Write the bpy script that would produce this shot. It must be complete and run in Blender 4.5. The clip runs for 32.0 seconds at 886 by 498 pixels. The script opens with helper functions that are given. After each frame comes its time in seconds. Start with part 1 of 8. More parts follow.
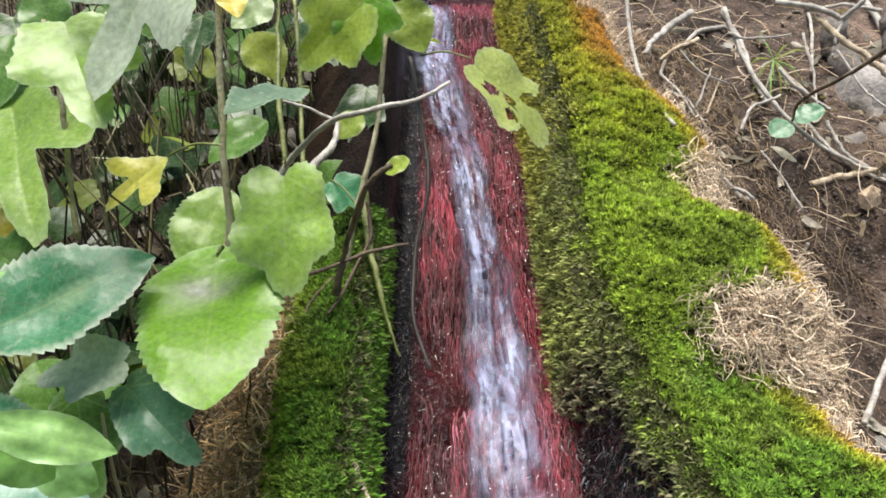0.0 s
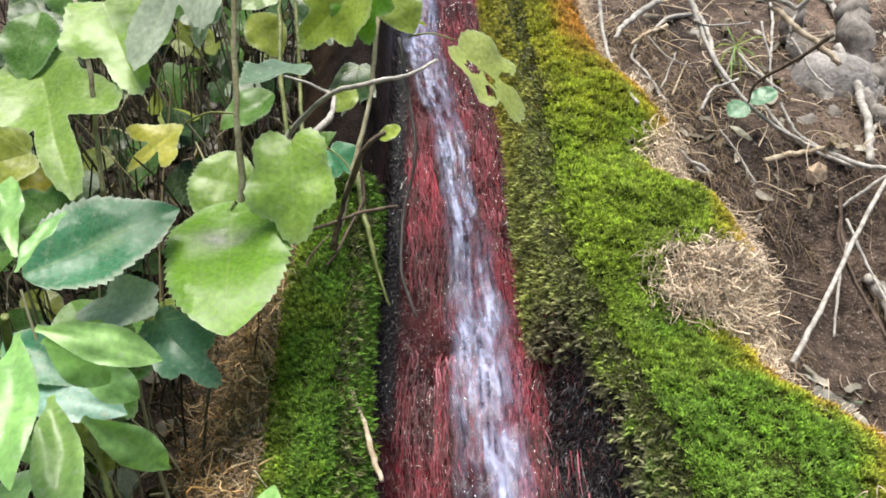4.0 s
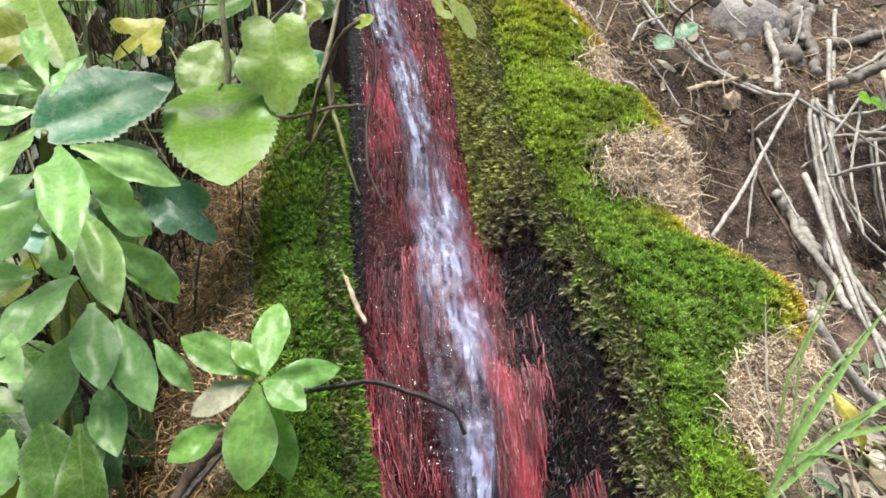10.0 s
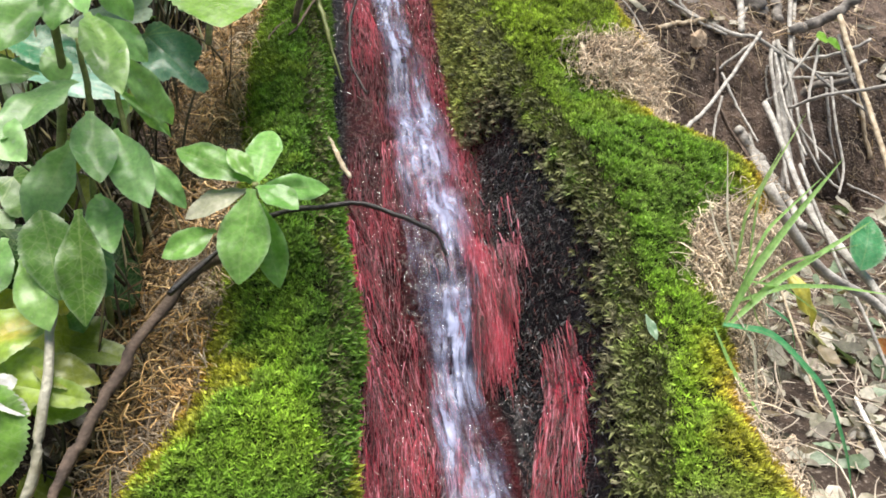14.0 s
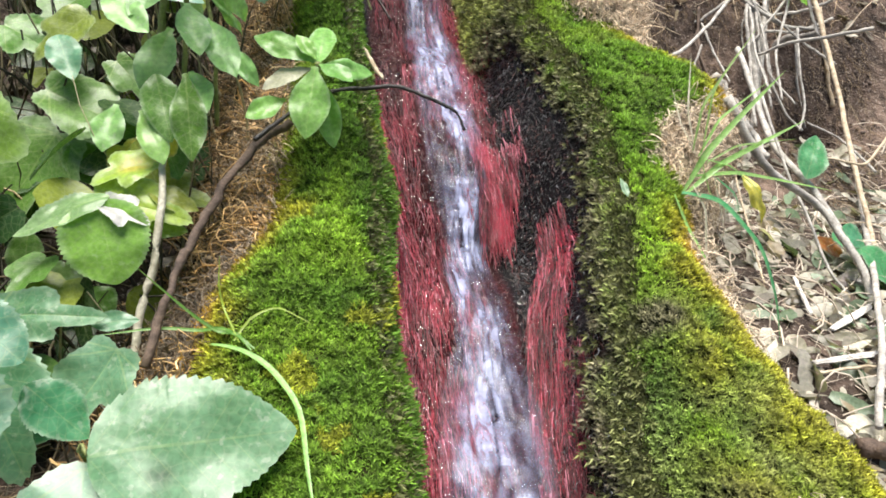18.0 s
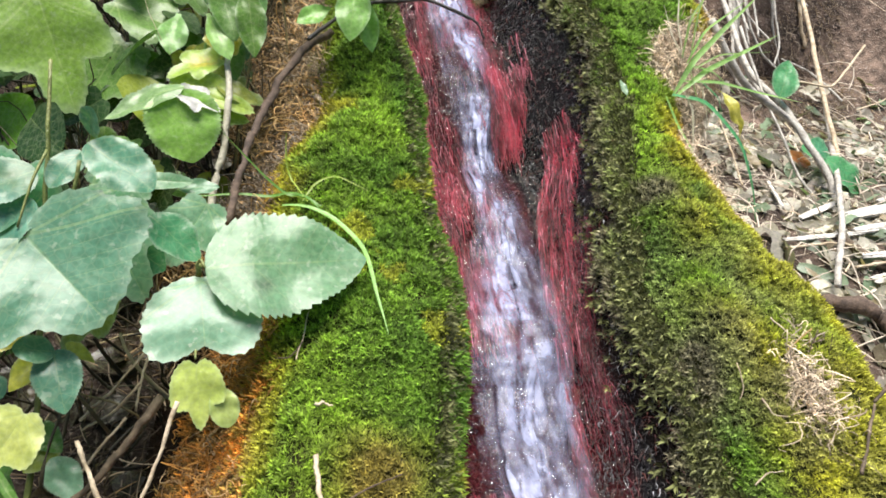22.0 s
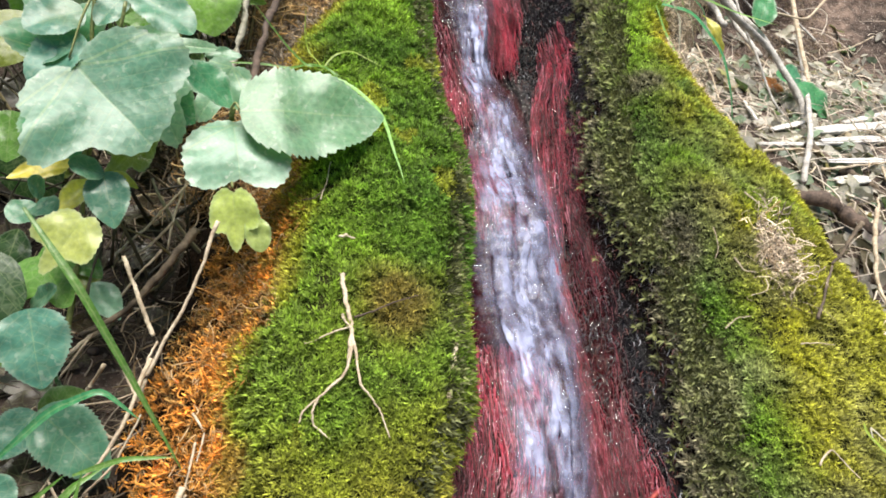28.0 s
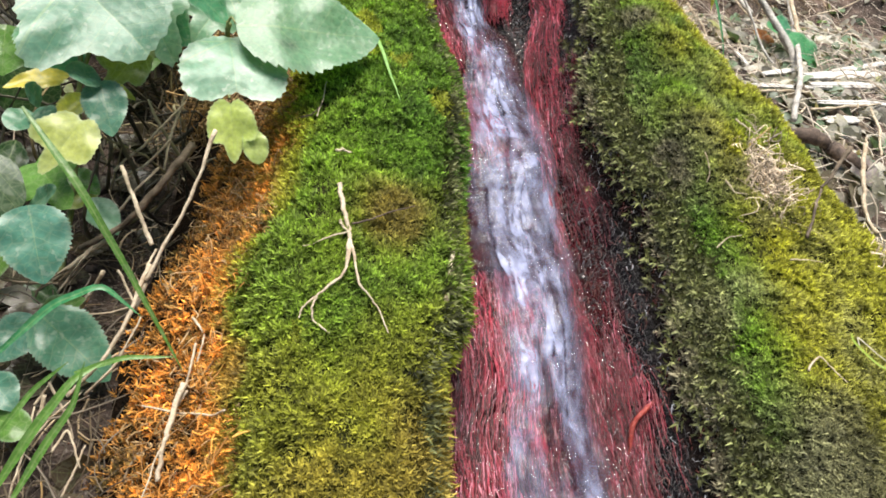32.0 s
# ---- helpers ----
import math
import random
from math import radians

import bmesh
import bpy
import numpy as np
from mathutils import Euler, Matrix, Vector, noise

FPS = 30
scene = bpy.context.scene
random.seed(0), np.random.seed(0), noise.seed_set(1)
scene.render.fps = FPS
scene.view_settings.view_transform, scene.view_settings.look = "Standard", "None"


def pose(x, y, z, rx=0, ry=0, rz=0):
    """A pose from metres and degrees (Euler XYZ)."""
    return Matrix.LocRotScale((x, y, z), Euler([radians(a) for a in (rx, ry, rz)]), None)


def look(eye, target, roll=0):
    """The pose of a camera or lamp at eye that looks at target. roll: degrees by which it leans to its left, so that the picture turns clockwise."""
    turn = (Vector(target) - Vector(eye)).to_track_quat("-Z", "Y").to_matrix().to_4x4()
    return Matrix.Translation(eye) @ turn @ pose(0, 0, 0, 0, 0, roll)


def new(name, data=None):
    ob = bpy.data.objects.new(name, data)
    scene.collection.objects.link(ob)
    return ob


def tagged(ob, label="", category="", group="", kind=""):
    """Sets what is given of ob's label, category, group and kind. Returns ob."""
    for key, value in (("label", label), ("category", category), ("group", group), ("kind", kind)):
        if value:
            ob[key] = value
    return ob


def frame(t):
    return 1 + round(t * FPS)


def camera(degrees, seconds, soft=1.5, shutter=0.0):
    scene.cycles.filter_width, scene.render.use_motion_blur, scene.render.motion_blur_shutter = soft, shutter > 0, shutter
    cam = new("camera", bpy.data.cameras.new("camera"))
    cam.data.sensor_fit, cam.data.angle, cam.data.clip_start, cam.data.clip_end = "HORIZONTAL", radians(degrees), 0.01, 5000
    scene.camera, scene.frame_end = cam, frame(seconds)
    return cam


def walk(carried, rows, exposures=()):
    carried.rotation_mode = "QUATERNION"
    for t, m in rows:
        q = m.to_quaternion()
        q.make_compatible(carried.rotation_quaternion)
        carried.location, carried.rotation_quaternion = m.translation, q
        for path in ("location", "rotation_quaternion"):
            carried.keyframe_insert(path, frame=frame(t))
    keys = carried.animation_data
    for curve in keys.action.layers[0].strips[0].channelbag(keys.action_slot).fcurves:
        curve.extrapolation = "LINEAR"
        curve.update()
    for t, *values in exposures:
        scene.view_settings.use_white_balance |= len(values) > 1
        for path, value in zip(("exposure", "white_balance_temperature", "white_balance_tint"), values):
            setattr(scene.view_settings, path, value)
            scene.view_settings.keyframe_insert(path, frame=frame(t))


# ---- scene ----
cam = camera(65.1, 32.0, soft=1.75)
METRES, EYE, TILT, LEAN, TURN = 0.8, 1.5, -18.0, 0.0, 0.0
ROWS = [
    (0.0, 0.0, 0.0, 0.0, 0.0, 0.0, -0.0),
    (0.5, -0.0003, -0.0107, -0.0046, -0.11, -0.1, -0.23),
    (1.0, -0.0003, -0.0202, -0.009, -0.17, -0.16, -0.24),
    (1.5, -0.0011, -0.0306, -0.0112, -0.23, -0.25, -0.15),
    (2.0, -0.0001, -0.0436, -0.0117, -0.22, -0.35, 0.07),
    (2.5, 0.0014, -0.0563, -0.0125, -0.33, -0.54, 0.05),
    (4.5, -0.0116, -0.1031, -0.0318, -1.79, -1.72, -0.35),
    (5.0, -0.0232, -0.1172, -0.0384, -1.97, -2.2, -0.08),
    (5.5, -0.0362, -0.1296, -0.0458, -2.27, -2.85, -0.01),
    (6.0, -0.0474, -0.1406, -0.0541, -2.65, -3.4, 0.07),
    (6.5, -0.0552, -0.1495, -0.0643, -3.2, -3.79, -0.37),
    (7.0, -0.0593, -0.1577, -0.0754, -3.79, -4.01, -0.15),
    (7.5, -0.0613, -0.1643, -0.0878, -4.45, -4.21, -0.27),
    (8.0, -0.0621, -0.1696, -0.1028, -4.89, -4.24, -0.49),
    (8.5, -0.0596, -0.1717, -0.1167, -5.51, -4.15, -0.37),
    (9.0, -0.0571, -0.1725, -0.1254, -6.44, -3.59, -0.11),
    (9.5, -0.0535, -0.1747, -0.1344, -6.64, -2.59, 0.1),
    (10.0, -0.0492, -0.1752, -0.1461, -7.11, -2.3, 0.17),
    (10.5, -0.0466, -0.172, -0.1633, -7.81, -2.16, 0.1),
    (11.0, -0.0463, -0.1701, -0.1806, -8.36, -1.83, -0.32),
    (11.5, -0.0482, -0.17, -0.1968, -8.8, -1.8, -0.14),
    (12.0, -0.0519, -0.1715, -0.216, -9.1, -1.85, -0.6),
    (12.5, -0.0556, -0.1767, -0.2394, -9.39, -1.91, -0.99),
    (13.0, -0.0599, -0.1819, -0.2561, -9.63, -1.99, -1.24),
    (13.5, -0.0656, -0.1944, -0.2775, -9.87, -2.07, -1.46),
    (14.0, -0.0692, -0.2102, -0.2939, -9.88, -2.16, -1.39),
    (14.5, -0.0729, -0.2285, -0.3106, -9.94, -2.37, -1.68),
    (16.5, -0.0916, -0.3086, -0.3638, -10.23, -3.15, -2.21),
    (17.0, -0.1002, -0.3279, -0.3771, -10.33, -3.24, -2.14),
    (17.5, -0.11, -0.3485, -0.3902, -10.41, -3.49, -2.28),
    (18.0, -0.1216, -0.3685, -0.4047, -10.51, -3.69, -2.67),
    (18.5, -0.1332, -0.3867, -0.4162, -10.62, -3.88, -2.4),
    (19.0, -0.1454, -0.4042, -0.4274, -10.77, -4.11, -2.11),
    (19.5, -0.1569, -0.4208, -0.4393, -10.92, -4.42, -1.96),
    (20.0, -0.167, -0.4335, -0.4539, -11.16, -4.64, -1.96),
    (20.5, -0.1753, -0.4467, -0.4667, -11.38, -4.98, -2.1),
    (21.0, -0.1825, -0.4578, -0.4787, -11.7, -5.18, -1.85),
    (21.5, -0.1886, -0.4682, -0.4905, -11.96, -5.4, -1.95),
    (22.0, -0.1947, -0.478, -0.5025, -12.23, -5.56, -2.26),
    (22.5, -0.2004, -0.4881, -0.5131, -12.43, -5.76, -2.54),
    (23.0, -0.2059, -0.4966, -0.5242, -12.61, -5.97, -3.04),
    (23.5, -0.2104, -0.5041, -0.5334, -12.86, -6.15, -3.22),
    (24.0, -0.2142, -0.5116, -0.5415, -13.08, -6.41, -3.63),
    (24.5, -0.2177, -0.5181, -0.5484, -13.34, -6.66, -3.71),
    (26.5, -0.232, -0.5285, -0.5754, -14.18, -7.32, -4.04),
    (27.0, -0.2358, -0.5318, -0.5843, -14.29, -7.51, -3.98),
    (27.5, -0.2391, -0.5355, -0.5936, -14.39, -7.72, -4.14),
    (28.0, -0.2421, -0.5407, -0.6035, -14.46, -7.96, -4.23),
    (28.5, -0.2445, -0.5461, -0.6149, -14.5, -8.17, -4.47),
    (29.0, -0.2461, -0.551, -0.6248, -14.58, -8.42, -4.51),
    (29.5, -0.2469, -0.5535, -0.6325, -14.69, -8.55, -4.59),
    (30.0, -0.2472, -0.5541, -0.6391, -14.87, -8.63, -4.41),
    (30.5, -0.2472, -0.5551, -0.6458, -15.0, -8.69, -4.26),
    (31.0, -0.2471, -0.5566, -0.6532, -15.06, -8.78, -4.16),
    (31.5, -0.2469, -0.5571, -0.6606, -15.14, -8.84, -4.12),
    (32.0, -0.2464, -0.5567, -0.6682, -15.24, -8.9, -4.17),
]
walk(cam, [(t, pose(0, 0, EYE, TILT, LEAN, TURN) @ pose(METRES * x, METRES * y, METRES * z, 90 + pitch, roll, yaw)) for t, x, y, z, yaw, pitch, roll in ROWS], ((0.0, 0.76), (14.0, 0.82), (18.0, 0.99), (32.0, 0.88)))

# ---- light ----
world = bpy.data.worlds.new("sky")
scene.world = world
world.use_nodes = True
wn = world.node_tree
sky = wn.nodes.new("ShaderNodeTexSky")
sky.sky_type, sky.sun_disc = "NISHITA", False
sky.sun_elevation, sky.sun_rotation = radians(86), radians(-120)
wn.links.new(sky.outputs[0], wn.nodes["Background"].inputs[0])
wn.nodes["Background"].inputs[1].default_value = 0.056
sun = new("sun", bpy.data.lights.new("sun", "SUN"))
sun.data.energy, sun.data.angle, sun.data.color = 4.65, radians(40), (1.0, 0.95, 0.87)
sun.matrix_world = look((-0.2, -0.1, 4.2), (0, 0, 1))

# ---- the slope's own axes: across, down the stream, out of the slope ----
BASE = pose(0, 0, EYE, TILT, LEAN, TURN)
R2 = math.sqrt(0.5)
SLOPE = BASE @ Matrix(((1, 0, 0, 0), (0, -R2, -R2, 0), (0, -R2, R2, 0), (0, 0, 0, 1)))
SM = np.array(SLOPE)
BM = np.array(BASE)


def onslope(p):
    """Points (across, down, out) to the world."""
    p = np.asarray(p, float)
    return p @ SM[:3, :3].T + SM[:3, 3]


def onview(p):
    """Points in the axes of the first camera to the world."""
    p = np.asarray(p, float)
    return p @ BM[:3, :3].T + BM[:3, 3]


def line(*knots):
    """A smooth curve of one value along the stream."""
    k = np.array(knots)
    at = np.linspace(-1.4, 1.2, 521)
    v = np.interp(at, k[:, 0], k[:, 1])
    w = np.hanning(9)
    v = np.convolve(np.pad(v, 4, mode="edge"), w / w.sum(), mode="valid")
    return lambda s: np.interp(s, at, v)


def lattice(i, j, k):
    h = np.sin(i * 127.1 + j * 311.7 + k * 74.7) * 43758.5453
    return h - np.floor(h)


def rough(x, y, size, seed=0, octaves=3):
    """Smooth noise from -1 to 1 over two coordinates."""
    x, y = np.asarray(x, float) / size, np.asarray(y, float) / size
    total, amp, norm = 0, 1.0, 0.0
    for o in range(octaves):
        i, j = np.floor(x), np.floor(y)
        fx, fy = x - i, y - j
        fx, fy = fx * fx * (3 - 2 * fx), fy * fy * (3 - 2 * fy)
        q = seed * 13.7 + o * 3.1
        a = lattice(i, j, q) * (1 - fx) + lattice(i + 1, j, q) * fx
        b = lattice(i, j + 1, q) * (1 - fx) + lattice(i + 1, j + 1, q) * fx
        total = total + amp * ((a * (1 - fy) + b * fy) * 2 - 1)
        norm += amp
        amp *= 0.5
        x, y = x * 2.03 + 5.2, y * 2.03 + 1.3
    return total / norm


def step(a, b, v):
    t = np.clip((np.asarray(v, float) - a) / (b - a), 0, 1)
    return t * t * (3 - 2 * t)


# edges of the moss cushions and of the channel
L_OUT = line((-1.4, -0.12), (-0.9, -0.12), (-0.3, -0.14), (-0.18, -0.13), (-0.03, -0.134), (0.03, -0.14), (0.07, -0.15), (0.1, -0.172), (0.17, -0.186), (0.26, -0.178), (0.36, -0.188), (0.43, -0.212), (0.6, -0.212), (1.2, -0.24))
L_IN = line((-1.4, -0.05), (-0.9, -0.06), (-0.36, -0.060), (-0.25, -0.059), (-0.18, -0.052), (-0.08, -0.045), (-0.03, -0.036), (0.0, -0.034), (0.05, -0.042), (0.15, -0.042), (0.2, -0.033), (0.26, -0.03), (0.31, -0.037), (0.4, -0.053), (0.47, -0.058), (0.51, -0.085), (0.6, -0.091), (1.2, -0.1))
R_IN = line((-1.4, 0.09), (-0.9, 0.112), (-0.64, 0.121), (-0.46, 0.118), (-0.36, 0.120), (-0.29, 0.138), (-0.23, 0.152), (-0.17, 0.160), (-0.1, 0.165), (0.0, 0.166), (0.05, 0.148), (0.13, 0.13), (0.2, 0.118), (0.24, 0.108), (0.3, 0.112), (0.36, 0.125), (0.42, 0.125), (0.48, 0.116), (0.54, 0.112), (0.6, 0.112), (1.2, 0.12))
R_OUT = line((-1.4, 0.2), (-0.95, 0.21), (-0.76, 0.223), (-0.64, 0.256), (-0.58, 0.28), (-0.48, 0.262), (-0.43, 0.305), (-0.35, 0.304), (-0.28, 0.29), (-0.24, 0.288), (-0.18, 0.354), (-0.14, 0.348), (-0.1, 0.32), (-0.05, 0.292), (0.0, 0.266), (0.05, 0.236), (0.09, 0.238), (0.15, 0.25), (0.2, 0.268), (0.26, 0.298), (0.33, 0.312), (0.45, 0.36), (0.6, 0.41), (1.2, 0.5))
RED_R = line((-1.4, 0.09), (-1.049, 0.106), (-0.724, 0.124), (-0.512, 0.125), (-0.372, 0.117), (-0.272, 0.106), (-0.183, 0.102), (-0.112, 0.112), (-0.052, 0.118), (0.017, 0.115), (0.082, 0.108), (0.17, 0.1), (0.232, 0.095), (0.339, 0.092), (0.437, 0.08), (0.596, 0.062), (1.2, 0.06))
STREAM = line((-1.4, -0.02), (-0.935, -0.012), (-0.787, 0.016), (-0.66, 0.034), (-0.502, 0.046), (-0.316, 0.057), (-0.201, 0.057), (-0.112, 0.062), (-0.005, 0.062), (0.093, 0.064), (0.17, 0.057), (0.273, 0.051), (0.405, 0.04), (0.49, 0.031), (0.575, 0.019), (1.2, -0.02))
WIDE = line((-1.4, 0.03), (-0.9, 0.027), (-0.66, 0.019), (-0.54, 0.021), (-0.38, 0.031), (-0.28, 0.034), (-0.12, 0.027), (0.02, 0.020), (0.07, 0.024), (0.16, 0.038), (0.36, 0.040), (0.5, 0.033), (0.6, 0.032), (1.2, 0.03))
SOIL_R = line((-1.4, -0.52), (-0.85, -0.54), (-0.68, -0.55), (-0.6, -0.6), (-0.5, -0.67), (-0.3, -0.69), (-0.1, -0.59), (0.0, -0.555), (0.15, -0.5), (0.3, -0.485), (0.6, -0.47), (1.2, -0.45))
SOIL_L = line((-1.4, -0.56), (-0.5, -0.56), (0.0, -0.57), (0.3, -0.56), (0.5, -0.52), (1.2, -0.5))
BALD = line((-1.4, 0.0), (-0.38, 0.0), (-0.3, 0.006), (-0.1, 0.010), (0.1, 0.009), (0.18, 0.012), (0.3, 0.018), (1.2, 0.018))
FLOOR = line((-1.4, -0.54), (-0.8, -0.55), (-0.6, -0.553), (-0.4, -0.555), (-0.2, -0.538), (-0.12, -0.548), (-0.03, -0.578), (0.03, -0.562), (0.11, -0.556), (0.2, -0.545), (0.3, -0.548), (0.46, -0.536), (0.6, -0.532), (1.2, -0.53))
BANK_L = line((-1.4, 0.014), (-0.3, 0.014), (-0.18, 0.05), (0.12, 0.045), (0.3, 0.022), (0.45, 0.03), (1.2, 0.03))
STEPS = line((-1.4, -0.012), (-0.7, 0.0), (-0.62, 0.012), (-0.52, -0.018), (-0.43, 0.014), (-0.36, 0.008), (-0.29, -0.022), (-0.2, 0.006), (-0.14, 0.012), (-0.03, -0.008), (0.1, 0.004), (0.3, -0.004), (0.5, -0.012), (1.2, -0.02))


def soil_at(x, s):
    right = step(-0.05, 0.2, x)
    n = SOIL_L(s) * (1 - right) + SOIL_R(s) * right
    out = step(0.95, 1.4, np.abs(x))
    n = n * (1 - out) + (-0.54 + 0.03 * (s + 1.4)) * out
    n = n - 0.15 * np.exp(-(((x - 0.765) / 0.055) ** 2 + ((s + 0.455) / 0.032) ** 2))
    return n + 0.016 * rough(x, s, 0.14, 3) + 0.009 * rough(x, s, 0.035, 4, 4)


def mound_at(x, s):
    """How far the spring's bank stands out of the slope."""
    x, s = np.asarray(x, float), np.asarray(s, float)
    lo, li, ri, ro, rr = L_OUT(s), L_IN(s), R_IN(s), R_OUT(s), RED_R(s)
    wob = 0.006 * rough(x, s, 0.06, 7)
    lo, ro = lo + wob, ro + wob
    floor = FLOOR(s) + 0.006 * rough(x, s * 0.6, 0.05, 1) + 0.003 * rough(x, s, 0.012, 2) + 0.004 * np.sin(s * 34)
    left = -0.431 + 0.009 * rough(x, s, 0.09, 5) + 0.003 * rough(x, s, 0.02, 6)
    left = left - 0.028 * np.clip(1 - (li - x) / 0.022, 0, 1) ** 2 - 0.045 * np.clip(1 - (x - lo) / 0.055, 0, 1) ** 2
    right = -0.419 + STEPS(s) * step(0.1, 0.22, x) + 0.008 * rough(x, s, 0.08, 8) + 0.003 * rough(x, s, 0.02, 9)
    low = step(0.08, 0.28, s)
    right = right - (0.034 + 0.04 * low) * np.clip(1 - (x - ri) / (0.042 + 0.05 * low), 0, 1) ** 2 - 0.03 * np.clip(1 - (ro - x) / 0.05, 0, 1) ** 2
    n = floor
    wl = step(li + BANK_L(s), li - 0.003, x)
    n = n * (1 - wl) + left * wl
    wr = step(np.minimum(rr, ri - 0.012), ri + 0.006, x)
    n = n * (1 - wr) + right * wr
    soil = soil_at(x, s) - 0.02
    out_l = step(lo - 0.1, lo + 0.005, x) ** 0.8
    n = np.where(x < lo + 0.005, soil * (1 - out_l) + n * out_l, n)
    out_r = step(ro + 0.045, ro - 0.004, x)
    return np.where(x > ro - 0.004, soil * (1 - out_r) + n * out_r, n)


def facing(x, s, f, e=0.004):
    """The normal of a height function, in slope axes."""
    dx = (f(x + e, s) - f(x - e, s)) / (2 * e)
    ds = (f(x, s + e) - f(x, s - e)) / (2 * e)
    n = np.stack([-dx, -ds, np.ones_like(dx)], -1)
    return n / np.linalg.norm(n, axis=-1, keepdims=True)


# ---- mesh helpers ----
def raw(name, verts, faces, tint=None, uv=None, smooth=True):
    """A mesh from arrays: faces all of one size."""
    me = bpy.data.meshes.new(name)
    verts, faces = np.asarray(verts, np.float32), np.asarray(faces, np.int32)
    k = faces.shape[1]
    me.vertices.add(len(verts))
    me.vertices.foreach_set("co", verts.ravel())
    me.loops.add(faces.size)
    me.loops.foreach_set("vertex_index", faces.ravel())
    me.polygons.add(len(faces))
    me.polygons.foreach_set("loop_start", np.arange(0, faces.size, k, dtype=np.int32))
    me.polygons.foreach_set("use_smooth", np.full(len(faces), smooth))
    me.update(calc_edges=True)
    if tint is not None:
        a = me.color_attributes.new("tint", "FLOAT_COLOR", "POINT")
        c = np.ones((len(verts), 4), np.float32)
        c[:, :3] = tint
        a.data.foreach_set("color", c.ravel())
    if uv is not None:
        a = me.attributes.new("leafxy", "FLOAT_VECTOR", "POINT")
        c = np.zeros((len(verts), 3), np.float32)
        c[:, :np.shape(uv)[1]] = uv
        a.data.foreach_set("vector", c.ravel())
    me.validate()
    return me


def thing(name, me, material, label="", category="", group="", kind="", parent=None):
    me.materials.append(material)
    ob = new(name, me)
    if parent:
        ob.parent = parent
    return tagged(ob, label, category, group, kind)


def sheet(us, vs, f):
    """A grid of quads over f(u, v)."""
    u, v = np.meshgrid(us, vs)
    pts = f(u.ravel(), v.ravel())
    a, b = len(us), len(vs)
    i = (np.arange(b - 1)[:, None] * a + np.arange(a - 1)[None]).ravel()
    return pts, np.stack([i, i + 1, i + a + 1, i + a], -1)


def tubes(paths, radii, sides=3):
    """Tubes round many polylines of one length: paths (N, K, 3), radii (N, K)."""
    paths, radii = np.asarray(paths, float), np.asarray(radii, float)
    n, k = paths.shape[:2]
    tan = np.gradient(paths, axis=1)
    tan /= np.linalg.norm(tan, axis=-1, keepdims=True) + 1e-9
    ref = np.where(np.abs(tan[..., 2:3]) > 0.9, [[1.0, 0, 0]], [[0, 0, 1.0]])
    a = np.cross(tan, ref)
    a /= np.linalg.norm(a, axis=-1, keepdims=True) + 1e-9
    b = np.cross(tan, a)
    ang = np.arange(sides) * 2 * math.pi / sides
    ring = a[..., None, :] * np.cos(ang)[:, None] + b[..., None, :] * np.sin(ang)[:, None]
    v = paths[:, :, None] + ring * radii[..., None, None]
    base = (np.arange(n)[:, None, None] * k + np.arange(k - 1)[None, :, None]) * sides
    j = np.arange(sides)[None, None]
    j2 = (j + 1) % sides
    f = np.stack([base + j, base + j2, base + sides + j2, base + sides + j], -1)
    return v.reshape(-1, 3), f.reshape(-1, 4)


def bent(points, count):
    """A smooth polyline of count points through a few."""
    p = np.array(points, float)
    t = np.linspace(0, len(p) - 1, count)
    q = np.stack([np.interp(t, np.arange(len(p)), p[:, i]) for i in range(3)], -1)
    for _ in range(max(1, count // len(p) // 2)):
        q[1:-1] = (q[:-2] + 2 * q[1:-1] + q[2:]) / 4
    return q


def stem_mesh(name, points, r0, r1, count=16, sides=6, knobs=0.0, seed=0):
    """One stem, twig or root through world points, tapering, with knots."""
    rng = np.random.default_rng(seed)
    path = bent(points, count)
    soft = np.convolve(rng.normal(size=count + 4), np.ones(5) / 3, mode="valid")
    r = np.linspace(r0, r1, count) * (1 + knobs * soft)
    sway = np.stack([np.convolve(rng.normal(size=count + 8), np.ones(9) / 4, mode="valid") for _ in range(3)], -1)
    path += sway * r0 * 0.55 * (knobs > 0)
    v, f = tubes(path[None], r[None], sides)
    ends = [list(range(sides - 1, -1, -1)), list(range((count - 1) * sides, count * sides))]
    me = bpy.data.meshes.new(name)
    me.from_pydata(v.tolist(), [], f.tolist() + ends)
    for p in me.polygons:
        p.use_smooth = True
    return me


# ---- materials ----
def mat(name):
    m = bpy.data.materials.new(name)
    m.use_nodes = True
    nt = m.node_tree
    return m, nt, nt.nodes["Principled BSDF"]


def node(nt, kind, *links, **values):
    """A node with input links {index: socket} given as pairs and default values by input name."""
    n = nt.nodes.new(kind)
    for slot, source in links:
        nt.links.new(source, n.inputs[slot])
    for key, value in values.items():
        n.inputs[key.replace("_", " ")].default_value = value
    return n


def mixrgb(nt, fac, a, b, mode="MIX"):
    n = nt.nodes.new("ShaderNodeMixRGB")
    n.blend_type = mode
    for slot, source in ((0, fac), (1, a), (2, b)):
        if isinstance(source, (int, float)):
            n.inputs[slot].default_value = source
        elif isinstance(source, tuple):
            n.inputs[slot].default_value = (*source, 1)
        else:
            nt.links.new(source, n.inputs[slot])
    return n.outputs[0]


